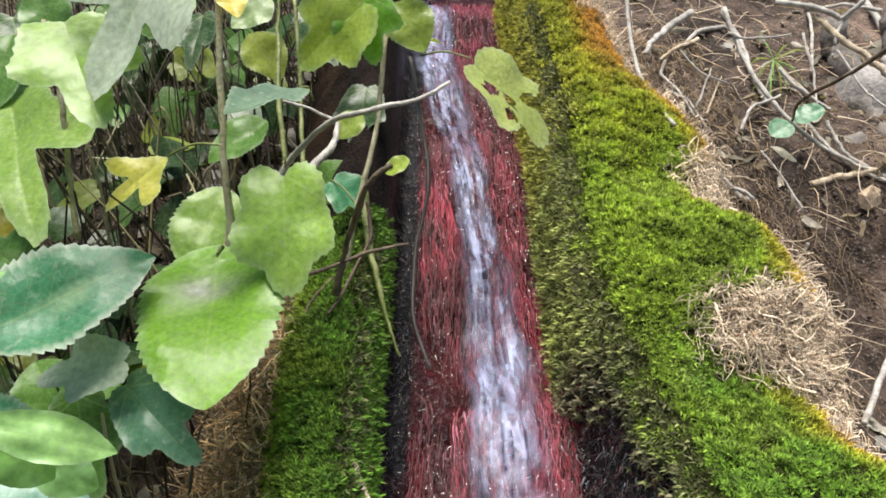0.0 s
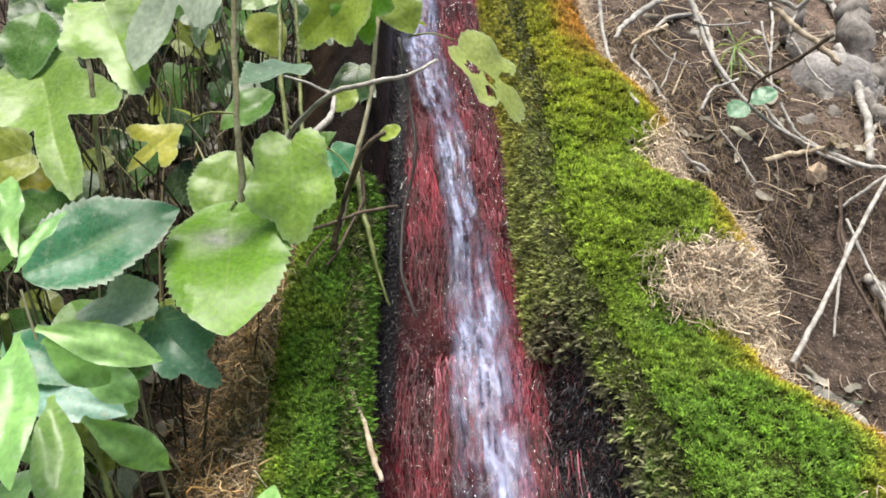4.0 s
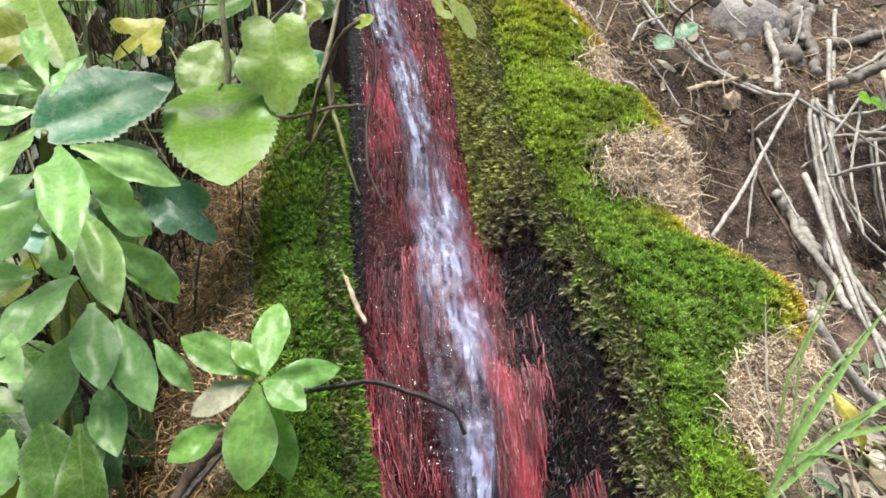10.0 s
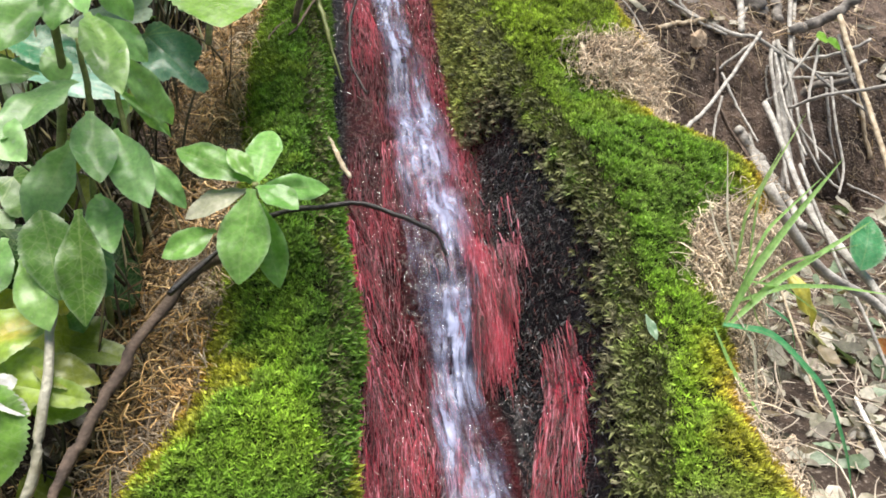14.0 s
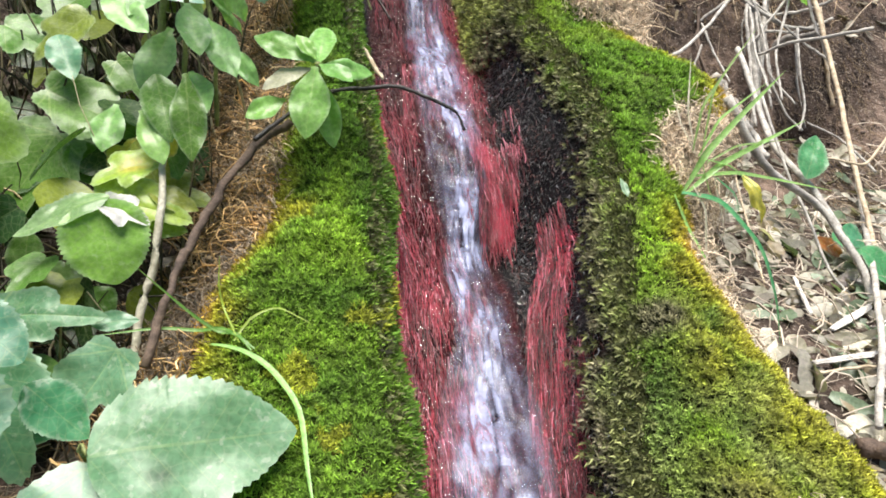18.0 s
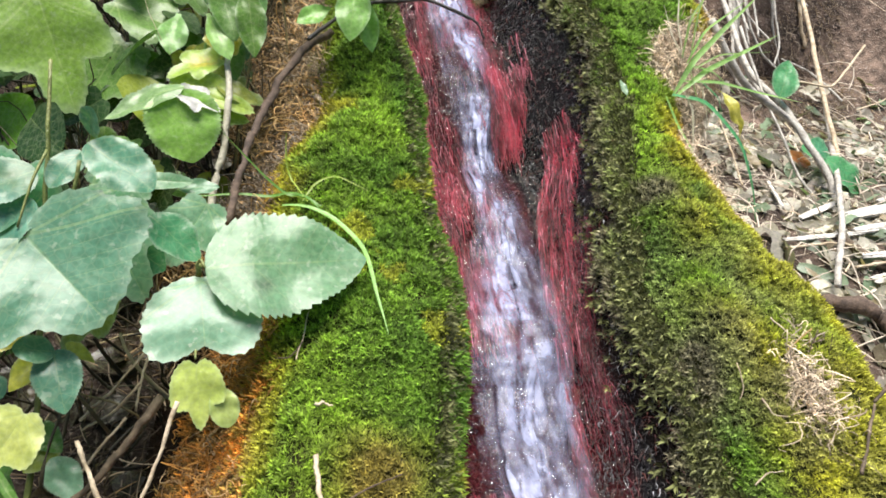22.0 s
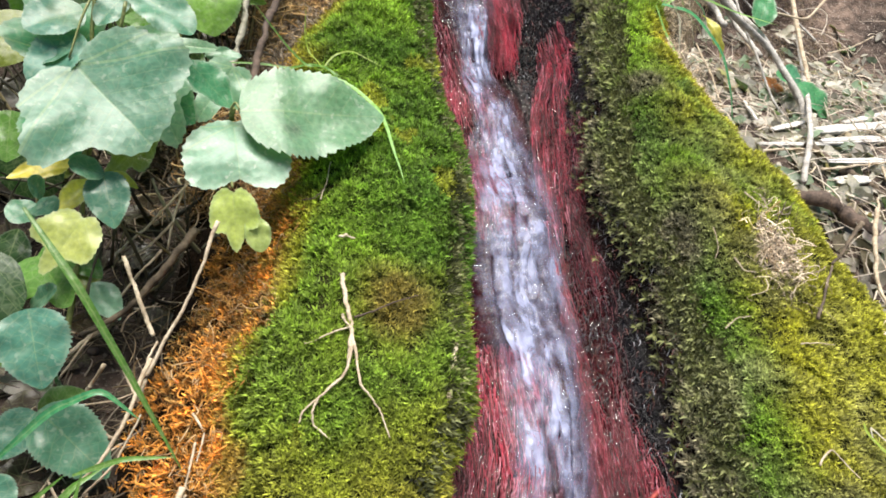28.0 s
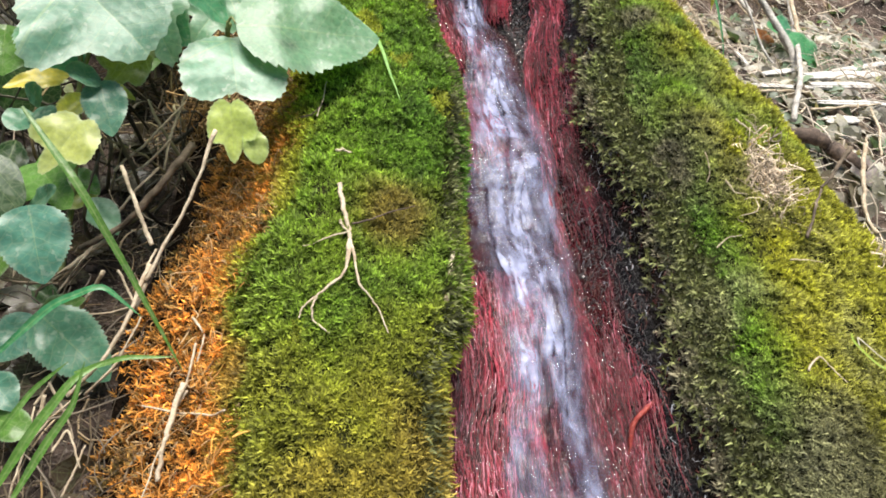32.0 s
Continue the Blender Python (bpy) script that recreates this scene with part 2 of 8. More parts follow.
def noise_of(nt, scale, detail=4.0, stretch=None, vec=None, warp=0.0):
    """Noise over the object's own metres, if wanted stretched."""
    if vec is None:
        vec = nt.nodes.new("ShaderNodeTexCoord").outputs["Object"]
    if stretch:
        mp = node(nt, "ShaderNodeMapping", (0, vec))
        mp.inputs["Scale"].default_value = stretch
        vec = mp.outputs[0]
    n = node(nt, "ShaderNodeTexNoise", ("Vector", vec), Scale=scale, Detail=detail, Distortion=warp)
    return n.outputs["Fac"]


def ramp(nt, fac, *stops):
    n = node(nt, "ShaderNodeValToRGB", (0, fac))
    cr = n.color_ramp
    while len(cr.elements) < len(stops):
        cr.elements.new(0.5)
    for el, (at, col) in zip(cr.elements, stops):
        el.position, el.color = at, (*col, 1)
    return n.outputs[0]


def bump(nt, bsdf, height, strength=0.4, dist=0.002):
    n = node(nt, "ShaderNodeBump", ("Height", height), Strength=strength, Distance=dist)
    nt.links.new(n.outputs[0], bsdf.inputs["Normal"])


def tinted(name, roughness=0.75, glow=0.0, coat=0.0, vary=0.35):
    """Fibres and shoots: colour of their own per piece, some light passing through."""
    m, nt, b = mat(name)
    a = nt.nodes.new("ShaderNodeAttribute")
    a.attribute_name = "tint"
    n = noise_of(nt, 160, 3)
    col = mixrgb(nt, vary, a.outputs["Color"], ramp(nt, n, (0.3, (0.55, 0.55, 0.55)), (0.7, (1.35, 1.35, 1.35))), "MULTIPLY")
    nt.links.new(col, b.inputs["Base Color"])
    b.inputs["Roughness"].default_value = roughness
    b.inputs["Coat Weight"].default_value = coat
    b.inputs["Coat Roughness"].default_value = 0.06
    if glow:
        t = node(nt, "ShaderNodeBsdfTranslucent", (0, col))
        mx = node(nt, "ShaderNodeMixShader", (1, b.outputs[0]), (2, t.outputs[0]), Fac=glow)
        nt.links.new(mx.outputs[0], nt.nodes["Material Output"].inputs[0])
    return m


MOSS = tinted("moss", 0.7, 0.25)
STRAW = tinted("dry_fibre", 0.8)
WETROOT = tinted("wet_red_root", 0.34, 0.0, 0.5)
WETBLACK = tinted("wet_black_root", 0.30, 0.0, 0.3)


def soil_material():
    m, nt, b = mat("soil")
    n1, n2, n3 = noise_of(nt, 7, 5), noise_of(nt, 55, 8), noise_of(nt, 260, 6)
    c = ramp(nt, n1, (0.35, (0.020, 0.016, 0.014)), (0.65, (0.075, 0.058, 0.048)))
    c = mixrgb(nt, 0.85, c, ramp(nt, n2, (0.35, (0.35, 0.33, 0.32)), (0.68, (1.6, 1.5, 1.45))), "MULTIPLY")
    c = mixrgb(nt, ramp(nt, n3, (0.58, (0, 0, 0)), (0.70, (0.6, 0.6, 0.6))), c, (0.23, 0.20, 0.175))
    # tint carries damp and dry soil together with painted shade
    damp_shade = nt.nodes.new("ShaderNodeAttribute")
    damp_shade.attribute_name = "tint"
    c = mixrgb(nt, 1.0, c, damp_shade.outputs["Color"], "MULTIPLY")
    nt.links.new(c, b.inputs["Base Color"])
    b.inputs["Roughness"].default_value = 0.95
    b.inputs["Specular IOR Level"].default_value = 0.2
    bump(nt, b, mixrgb(nt, 0.45, n2, n3), 1.0, 0.012)
    return m


def tufa_material():
    m, nt, b = mat("wet_tufa")
    a, w = nt.nodes.new("ShaderNodeAttribute"), nt.nodes.new("ShaderNodeAttribute")
    a.attribute_name, w.attribute_name = "tint", "leafxy"
    n1, n2 = noise_of(nt, 26, 5), noise_of(nt, 300, 8)
    c = mixrgb(nt, 0.9, a.outputs["Color"], ramp(nt, n1, (0.32, (0.25, 0.28, 0.30)), (0.7, (1.5, 1.4, 1.4))), "MULTIPLY")
    c = mixrgb(nt, 0.7, c, ramp(nt, n2, (0.35, (0.35, 0.35, 0.35)), (0.7, (1.6, 1.5, 1.5))), "MULTIPLY")
    nt.links.new(c, b.inputs["Base Color"])
    sep = node(nt, "ShaderNodeSeparateXYZ", (0, w.outputs["Vector"]))
    nt.links.new(ramp(nt, sep.outputs[0], (0.0, (0.95, 0.95, 0.95)), (1.0, (0.2, 0.2, 0.2))), b.inputs["Roughness"])
    nt.links.new(ramp(nt, sep.outputs[0], (0.0, (0.1, 0.1, 0.1)), (1.0, (0.28, 0.28, 0.28))), b.inputs["Specular IOR Level"])
    bump(nt, b, n2, 1.0, 0.006)
    return m


SOIL, TUFA = soil_material(), tufa_material()


def water_material():
    m, nt, b = mat("running_water")
    a = nt.nodes.new("ShaderNodeAttribute")
    a.attribute_name = "leafxy"
    way = a.outputs["Vector"]
    strand = noise_of(nt, 36, 4, (1.5, 0.30, 0.0), way, 0.8)
    streak = noise_of(nt, 110, 5, (1.4, 0.34, 0.0), way, 0.9)
    fine = noise_of(nt, 360, 4, (1.2, 0.50, 0.0), way, 1.0)
    patch = noise_of(nt, 20, 3, (1.0, 0.5, 0.0), way, 0.5)
    b.inputs["Base Color"].default_value = (0.80, 0.86, 1.0, 1)
    b.inputs["Transmission Weight"].default_value = 1.0
    b.inputs["IOR"].default_value = 1.33
    b.inputs["Roughness"].default_value = 0.16
    bump(nt, b, mixrgb(nt, 0.25, streak, fine), 0.35, 0.005)
    foam = node(nt, "ShaderNodeBsdfPrincipled", Base_Color=(0.46, 0.51, 0.76, 1), Roughness=0.45)
    bump(nt, foam, mixrgb(nt, 0.3, strand, streak), 0.5, 0.006)
    clear = nt.nodes.new("ShaderNodeBsdfTransparent")
    film = node(nt, "ShaderNodeMixShader", (1, clear.outputs[0]), (2, b.outputs[0]), Fac=0.34)
    side = node(nt, "ShaderNodeSeparateXYZ", (0, way)).outputs[2]
    ragged = mixrgb(nt, 0.38, side, streak)
    edge = ramp(nt, ragged, (0.46, (1, 1, 1)), (0.74, (0, 0, 0)))
    fac = mixrgb(nt, 1.0, ramp(nt, strand, (0.36, (0.10, 0.10, 0.10)), (0.62, (1, 1, 1))), ramp(nt, patch, (0.36, (0.20, 0.20, 0.20)), (0.56, (0.95, 0.95, 0.95))), "MULTIPLY")
    fac = mixrgb(nt, 1.0, fac, ramp(nt, streak, (0.34, (0.26, 0.26, 0.26)), (0.62, (0.95, 0.95, 0.95))), "MULTIPLY")
    fac = mixrgb(nt, 0.2, fac, mixrgb(nt, 1.0, fac, ramp(nt, fine, (0.35, (0.3, 0.3, 0.3)), (0.65, (1, 1, 1))), "MULTIPLY"))
    fac = mixrgb(nt, 1.0, fac, edge, "MULTIPLY")
    thin = node(nt, "ShaderNodeMixShader", (0, ramp(nt, ragged, (0.60, (0, 0, 0)), (0.80, (1, 1, 1)))), (1, film.outputs[0]), (2, clear.outputs[0]))
    mx = node(nt, "ShaderNodeMixShader", (0, fac), (1, thin.outputs[0]), (2, foam.outputs[0]))
    nt.links.new(mx.outputs[0], nt.nodes["Material Output"].inputs[0])
    return m


WATER = water_material()

# ---- ground: one sheet from the slope to the horizon ----
def ground_points(x, s):
    inner = np.clip(s, -1.4, 1.2)
    xi = np.clip(x, -1.3, 1.4)
    p = onslope(np.stack([xi, inner, soil_at(xi, inner)], -1))
    p[:, 0] = x
    p[:, 1] -= s - inner
    return p


far = np.geomspace(0.05, 400, 16)
gx = np.concatenate([-1.3 - far[::-1], np.linspace(-1.3, 1.4, 230), 1.4 + far])
gs = np.concatenate([-1.4 - far[::-1], np.linspace(-1.4, 1.2, 230), 1.2 + far])
v, f = sheet(gx, gs, ground_points)
# ground sinks under the bank of the spring
gm, sm = np.meshgrid(gx, gs)
under = (gm > L_OUT(sm) - 0.05) & (gm < R_OUT(sm) + 0.0) & (np.abs(sm) < 1.19)
v = v - under.ravel()[:, None] * SM[:3, 2][None] * 0.12
# dry soil lighter; the bank wall and left side hold shade in the tint
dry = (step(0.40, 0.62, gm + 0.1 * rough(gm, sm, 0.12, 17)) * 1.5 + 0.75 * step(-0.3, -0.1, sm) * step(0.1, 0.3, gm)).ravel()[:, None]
damp_shade = np.where(gm.ravel()[:, None] < 0, 0.36, 0.8) * (1 - np.minimum(dry, 1)) + np.array([1.0, 0.98, 0.96]) * (0.8 + dry)
thing("ground", raw("ground", v, f[:, ::-1], np.minimum(damp_shade, 2.3)), SOIL, "dark brown crumbly forest soil sloping down to a flat", "soil", kind="structure")

# ---- the bank of the spring: wet tufa under moss ----
ms = np.linspace(-1.19, 1.0, 460)
mu = np.linspace(0, 1, 250)


def bank_points(u, s):
    a, b = L_OUT(s) - 0.11, R_OUT(s) + 0.05
    x = a + (b - a) * u
    return onslope(np.stack([x, s, mound_at(x, s)], -1))


v, f = sheet(mu, ms, bank_points)
um, sm = (a.ravel() for a in np.meshgrid(mu, ms))
xm = L_OUT(sm) - 0.11 + (R_OUT(sm) - L_OUT(sm) + 0.16) * um
wet = step(L_IN(sm) - 0.004, L_IN(sm) + 0.008, xm) * step(R_IN(sm) + 0.004, R_IN(sm) - 0.008, xm)
mossy = (1 - wet) * step(L_OUT(sm) - 0.01, L_OUT(sm) + 0.01, xm) * step(R_OUT(sm) + 0.01, R_OUT(sm) - 0.01, xm)
rest = 1 - wet - mossy
bald = np.maximum(step(BALD(sm) + 0.008, BALD(sm) - 0.006, xm - R_IN(sm)) * (sm > -0.36) * (xm > 0.05), step(-0.40, -0.48, sm) * (xm < 0))[:, None]
black = (np.maximum(step(STREAM(sm) + 0.032 + 0.03 * step(0.16, 0.28, sm), STREAM(sm) + 0.044 + 0.03 * step(0.16, 0.28, sm), xm), step(L_IN(sm) + 0.022, L_IN(sm) + 0.012, xm)) * step(-0.34, -0.26, sm) + step(L_IN(sm) + 0.036, L_IN(sm) + 0.024, xm) * step(-0.2, -0.3, sm)).clip(0, 1)[:, None]
# moss base and flanks tinted dark, with the gaps' and leaves' shade in it
tint = wet[:, None] * (np.array([0.050, 0.009, 0.011]) * (1 - black) + np.array([0.010, 0.010, 0.012]) * black) + mossy[:, None] * (np.array([0.030, 0.034, 0.010]) * (1 - bald) + np.array([0.016, 0.012, 0.010]) * bald) + rest[:, None] * np.array([0.024, 0.015, 0.008])
thing("spring_bank", raw("spring_bank", v, f[:, ::-1], tint, np.stack([wet, wet], -1)), TUFA, "dark wet tufa bank with a running water channel between moss cushions", "rock bank", kind="structure")

# ---- running water ----
def water_points(u, s):
    half = 1.36 * WIDE(s) * (1 + 0.22 * rough(s, s * 0, 0.05, 21))
    x = STREAM(s) + u * half + 0.004 * rough(u, s, 0.05, 22)
    crown = 0.006 * (1 - u * u)
    n = mound_at(STREAM(s) + u * half * 0.5, s) + 0.007 + crown + 0.0035 * rough(x, s * 0.3, 0.014, 23) + 0.001 * rough(x, s * 0.35, 0.004, 24)
    n = np.where(np.abs(u) > 0.98, n - 0.02, n)
    return onslope(np.stack([x, s, n], -1))


wu, ws = np.linspace(-1, 1, 45), np.linspace(-1.1, 0.95, 900)
v, f = sheet(wu, ws, water_points)
uu, ss = np.meshgrid(wu, ws)
thing("running_water", raw("running_water", v, f[:, ::-1], uv=np.stack([uu.ravel() * 0.034, ss.ravel(), np.abs(uu.ravel())], -1)), WATER, "clear shallow water rushing white down the channel", "water", kind="structure")

# ---- thin film of water over the wet roots beside the stream ----
def film_material():
    m, nt, b = mat("water_film")
    clear = nt.nodes.new("ShaderNodeBsdfTransparent")
    shine = node(nt, "ShaderNodeBsdfGlossy", Roughness=0.10)
    n = node(nt, "ShaderNodeBump", ("Height", mixrgb(nt, 0.5, noise_of(nt, 160, 5), noise_of(nt, 420, 4))), Strength=1.0, Distance=0.006)
    nt.links.new(n.outputs[0], shine.inputs["Normal"])
    wet = ramp(nt, noise_of(nt, 190, 5), (0.52, (0.0, 0.0, 0.0)), (0.68, (0.20, 0.20, 0.20)))
    mx = node(nt, "ShaderNodeMixShader", (0, wet), (1, clear.outputs[0]), (2, shine.outputs[0]))
    nt.links.new(mx.outputs[0], nt.nodes["Material Output"].inputs[0])
    return m


def film_points(u, s):
    a, b = L_IN(s) + 0.016, np.minimum(RED_R(s) + 0.02, R_IN(s) - 0.008)
    x = a + (b - a) * u
    n = mound_at(x, s) + 0.0065 + 0.0025 * rough(x, s * 0.5, 0.02, 27)
    return onslope(np.stack([x, s, n], -1))


v, f = sheet(np.linspace(0, 1, 60), np.linspace(-1.1, 0.75, 560), film_points)
film = thing("water_film", raw("water_film", v, f[:, ::-1]), film_material(), "thin glistening film of water over the red roots", "water", kind="structure")
film.visible_shadow = False

# ---- moss, dry fibres and red roots ----
def shoot(rng, whorls=3):
    """A small bushy moss shoot, one unit long, along z: broad pointed leaflets in whorls."""
    v, f = [], []
    for i in range(whorls):
        z = 0.15 + 0.55 * i / whorls
        size = (0.62, 0.52, 0.42)[i]
        turn = rng.uniform(0, 2 * math.pi)
        for j in range(3 if i < 2 else 2):
            a = turn + j * 2 * math.pi / 3 + rng.uniform(-0.4, 0.4)
            d = Vector((math.cos(a), math.sin(a), rng.uniform(0.35, 0.9) + 0.35 * i)).normalized()
            q = Vector((-math.sin(a), math.cos(a), 0)) * 0.14 * size * rng.uniform(0.8, 1.3)
            b = Vector((0, 0, z))
            k = len(v)
            v += [b + d * size * 0.1 - q, b + d * size, b + d * size * 0.25 + q]
            f.append((k, k + 1, k + 2))
    return np.array([tuple(p) for p in v]), np.array(f)


def scatter(name, points, normals, sizes, tints, material, seed, lean=0.5, **tags):
    """Many shoots on a surface, joined into one mesh."""
    rng = np.random.default_rng(seed)
    kinds = [shoot(rng) for _ in range(7)]
    pick = rng.integers(0, len(kinds), len(points))
    vs, fs, cs, off = [], [], [], 0
    for k, (tv, tf) in enumerate(kinds):
        i = np.where(pick == k)[0]
        m = len(i)
        if not m:
            continue
        axis = normals[i] + rng.normal(size=(m, 3)) * lean * 0.6 + np.array([0, -0.1, 0])
        axis /= np.linalg.norm(axis, axis=1, keepdims=True)
        r = rng.normal(size=(m, 3))
        a = np.cross(axis, r)
        a /= np.linalg.norm(a, axis=1, keepdims=True)
        b = np.cross(axis, a)
        loc = tv[None] * sizes[i][:, None, None]
        p = points[i][:, None] + loc[..., :1] * a[:, None] + loc[..., 1:2] * b[:, None] + loc[..., 2:] * axis[:, None]
        vs.append(onslope(p.reshape(-1, 3)))
        fs.append((tf[None] + (np.arange(m) * len(tv))[:, None, None] + off).reshape(-1, 3))
        # lower leaflets darker, tips lighter: shade between shoots put into the tint
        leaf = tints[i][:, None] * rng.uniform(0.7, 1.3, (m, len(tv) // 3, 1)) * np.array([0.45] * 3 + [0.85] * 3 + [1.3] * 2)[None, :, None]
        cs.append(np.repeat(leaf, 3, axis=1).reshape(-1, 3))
        off += m * len(tv)
    return thing(name, raw(name, np.concatenate(vs), np.concatenate(fs), np.concatenate(cs)), material, kind="stuff", **tags)


def blob(x, s, cx, cs, rx, rs):
    return np.exp(-(((x - cx) / rx) ** 2 + ((s - cs) / rs) ** 2))


def dry_right(x, s):
    """Where the right cushion has died off to straw."""
    d = 1.3 * blob(x, s, 0.245, -0.335, 0.055, 0.035) + 1.1 * blob(x, s, 0.29, -0.30, 0.03, 0.05)
    d += 1.2 * blob(x, s, 0.30, -0.075, 0.035, 0.05) + 1.25 * blob(x, s, 0.262, -0.058, 0.036, 0.036) + 1.0 * blob(x, s, 0.255, 0.0, 0.02, 0.06)
    d += 1.0 * blob(x, s, 0.255, -0.52, 0.035, 0.05) + 0.9 * blob(x, s, 0.20, -0.95, 0.05, 0.10)
    d += 0.85 * blob(x, s, 0.222, 0.345, 0.024, 0.05) + 0.5 * blob(x, s, 0.31, 0.42, 0.03, 0.03)
    d += 0.9 * step(0.014, 0.0, R_OUT(s) - x) * step(0.25, 0.1, s)
    return d + 0.22 * rough(x, s, 0.03, 31)


def bare_right(x, s):
    return 1.0 * blob(x, s, 0.165, 0.15, 0.022, 0.016) + 0.85 * blob(x, s, 0.152, 0.325, 0.018, 0.035) + 1.6 * step(BALD(s) + 0.004, BALD(s) - 0.012, x - R_IN(s) + 0.012 * rough(x, s, 0.02, 33)) * step(-0.4, -0.28, s) + 0.2 * rough(x, s, 0.03, 32)


def moss_tint(x, s, side, rng):
    """Fresh green on top, olive towards the water, yellow and rust at the dry edge."""
    fresh, deep = np.array([0.220, 0.345, 0.028]), np.array([0.100, 0.195, 0.020])
    olive, gold, rust = np.array([0.215, 0.275, 0.065]), np.array([0.33, 0.31, 0.026]), np.array([0.42, 0.24, 0.045])
    m = len(x)
    big = rough(x, s, 0.07, 41)[:, None]
    c = fresh + (deep - fresh) * np.clip(0.45 + 0.9 * big, 0, 1)
    if side == "left":
        inner, outer = L_IN(s) - x, x - L_OUT(s)
        # deeper green upstream, standing for the plants' shade on this side
        k = 0.75 * step(0.06, -0.12, s + 0.05 * big[:, 0])[:, None]
        c = c * (1 - k) + deep * k
    else:
        inner, outer = x - R_IN(s) - 0.8 * BALD(s), R_OUT(s) - x
    # on the left the olive band is widened to paint shade beside the channel
    reach = 0.013 + 0.034 * step(0.12, 0.0, s) * step(-0.32, -0.16, s) + 0.02 * step(0.38, 0.5, s) if side == "left" else 0.020
    o = np.clip(1.25 * step(reach, reach * 0.2, inner + (0.006 if side == "left" else 0.02) * rough(x, s, 0.03, 49)), 0, 0.9)[:, None]
    if side == "right":
        t = np.maximum(0.9 * step(-0.2, -0.4, s), step(0.12, 0.26, s))[:, None]
        olive = olive * (1 - t) + np.array([0.30, 0.33, 0.13]) * t
    c = c * (1 - o) + (olive if side == "right" else olive * np.array([0.36, 0.60, 0.22])) * o
    width = 0.06 if side == "right" else 0.04
    g = step(width, width * 0.35, outer + 0.028 * rough(x, s, 0.035, 42))[:, None] * 0.85
    if side == "right":
        k = 0.7 * (step(-0.36, -0.28, s + 0.05 * big[:, 0]) * step(0.0, -0.08, s))[:, None]
        c = c * (1 - k) + deep * 1.15 * k
        g = np.maximum(g, 0.85 * (step(0.08, 0.34, s + 0.3 * rough(x, s, 0.08, 43)) * step(0.025, 0.065, inner))[:, None])
        g = np.maximum(g, 0.22 * step(-0.16, -0.34, s + 0.15 * rough(x, s, 0.05, 40))[:, None])
        g = np.maximum(g, 0.75 * step(-0.45, -0.72, s + 0.1 * rough(x, s, 0.06, 44))[:, None])
    else:
        g = np.maximum(g, 0.6 * step(0.38, 0.58, s + 0.12 * rough(x, s, 0.09, 38) + 0.06 * rough(x, s, 0.05, 45))[:, None])
        g = np.maximum(g, 0.8 * blob(x, s, -0.105, 0.40, 0.022, 0.03)[:, None])
        g = np.maximum(g, 0.6 * step(0.0, 0.02, rough(x, s, 0.05, 48) - 0.45)[:, None])
    if side == "left":
        g = g * (0.25 + 0.75 * step(-0.12, 0.06, s))[:, None]
    gold = gold * (1 + (0.08 * step(0.3, 0.45, s)[:, None] if side == "right" else 0))
    c = c * (1 - g) + gold * g
    if side == "left":
        k = np.clip(1.2 * blob(x, s, -0.10, 0.40, 0.026, 0.028) + 0.8 * blob(x, s, -0.09, 0.58, 0.03, 0.05), 0, 0.8)[:, None]
        c = c * (1 - k) + np.array([0.20, 0.145, 0.035]) * k
        k = 0.75 * step(0.47, 0.60, s + 0.07 * rough(x, s, 0.05, 36))[:, None]
        c = c * (1 - k) + np.array([0.25, 0.185, 0.030]) * k
    if side == "right":
        k = 0.6 * (step(0.10, 0.24, s + 0.05 * rough(x, s, 0.04, 35)) * step(0.024, 0.008, inner + 0.012 * rough(x, s, 0.02, 30)))[:, None]
        c = c * (1 - k) + np.array([0.060, 0.046, 0.028]) * k
        # dark frond colour with the overhang's shade painted in
        k = 0.85 * (step(0.50, 0.57, s + 0.04 * rough(x, s, 0.04, 37)) * step(0.12, 0.07, inner))[:, None]
        c = c * (1 - k) + np.array([0.050, 0.048, 0.022]) * k
        k = 0.65 * (step(0.12, 0.3, s) * np.clip(0.35 + 1.1 * rough(x, s, 0.035, 54), 0, 1) * step(0.16, 0.08, inner))[:, None]
        c = c * (1 - k) + np.array([0.27, 0.265, 0.14]) * k
        y = np.clip(1.3 * bare_right(x, s), 0, 0.9)[:, None]
        c = c * (1 - y) + np.array([0.16, 0.14, 0.09]) * y
        k = 0.85 * (step(-0.62, -0.76, s + 0.08 * rough(x, s, 0.05, 39)) * step(0.035, 0.07, inner))[:, None]
        c = c * (1 - k) + np.array([0.36, 0.17, 0.03]) * k
    q = step(0.034 if side == "right" else 0.02, 0.006, outer + 0.014 * rough(x, s, 0.025, 46))[:, None] * (0.75 * (step(0.22, 0.02, s) if side == "right" else 0.2 + 0.8 * step(-0.1, 0.08, s)) * np.ones(m))[:, None]
    c = c * (1 - q) + rust * q
    return c * ((1.38 - 0.14 * step(0.15, 0.35, s))[:, None] if side == "right" else 1.2) * rng.uniform(0.6, 1.4, (m, 1)) * (1 + 0.35 * rough(x, s, 0.01, 50, 2))[:, None]


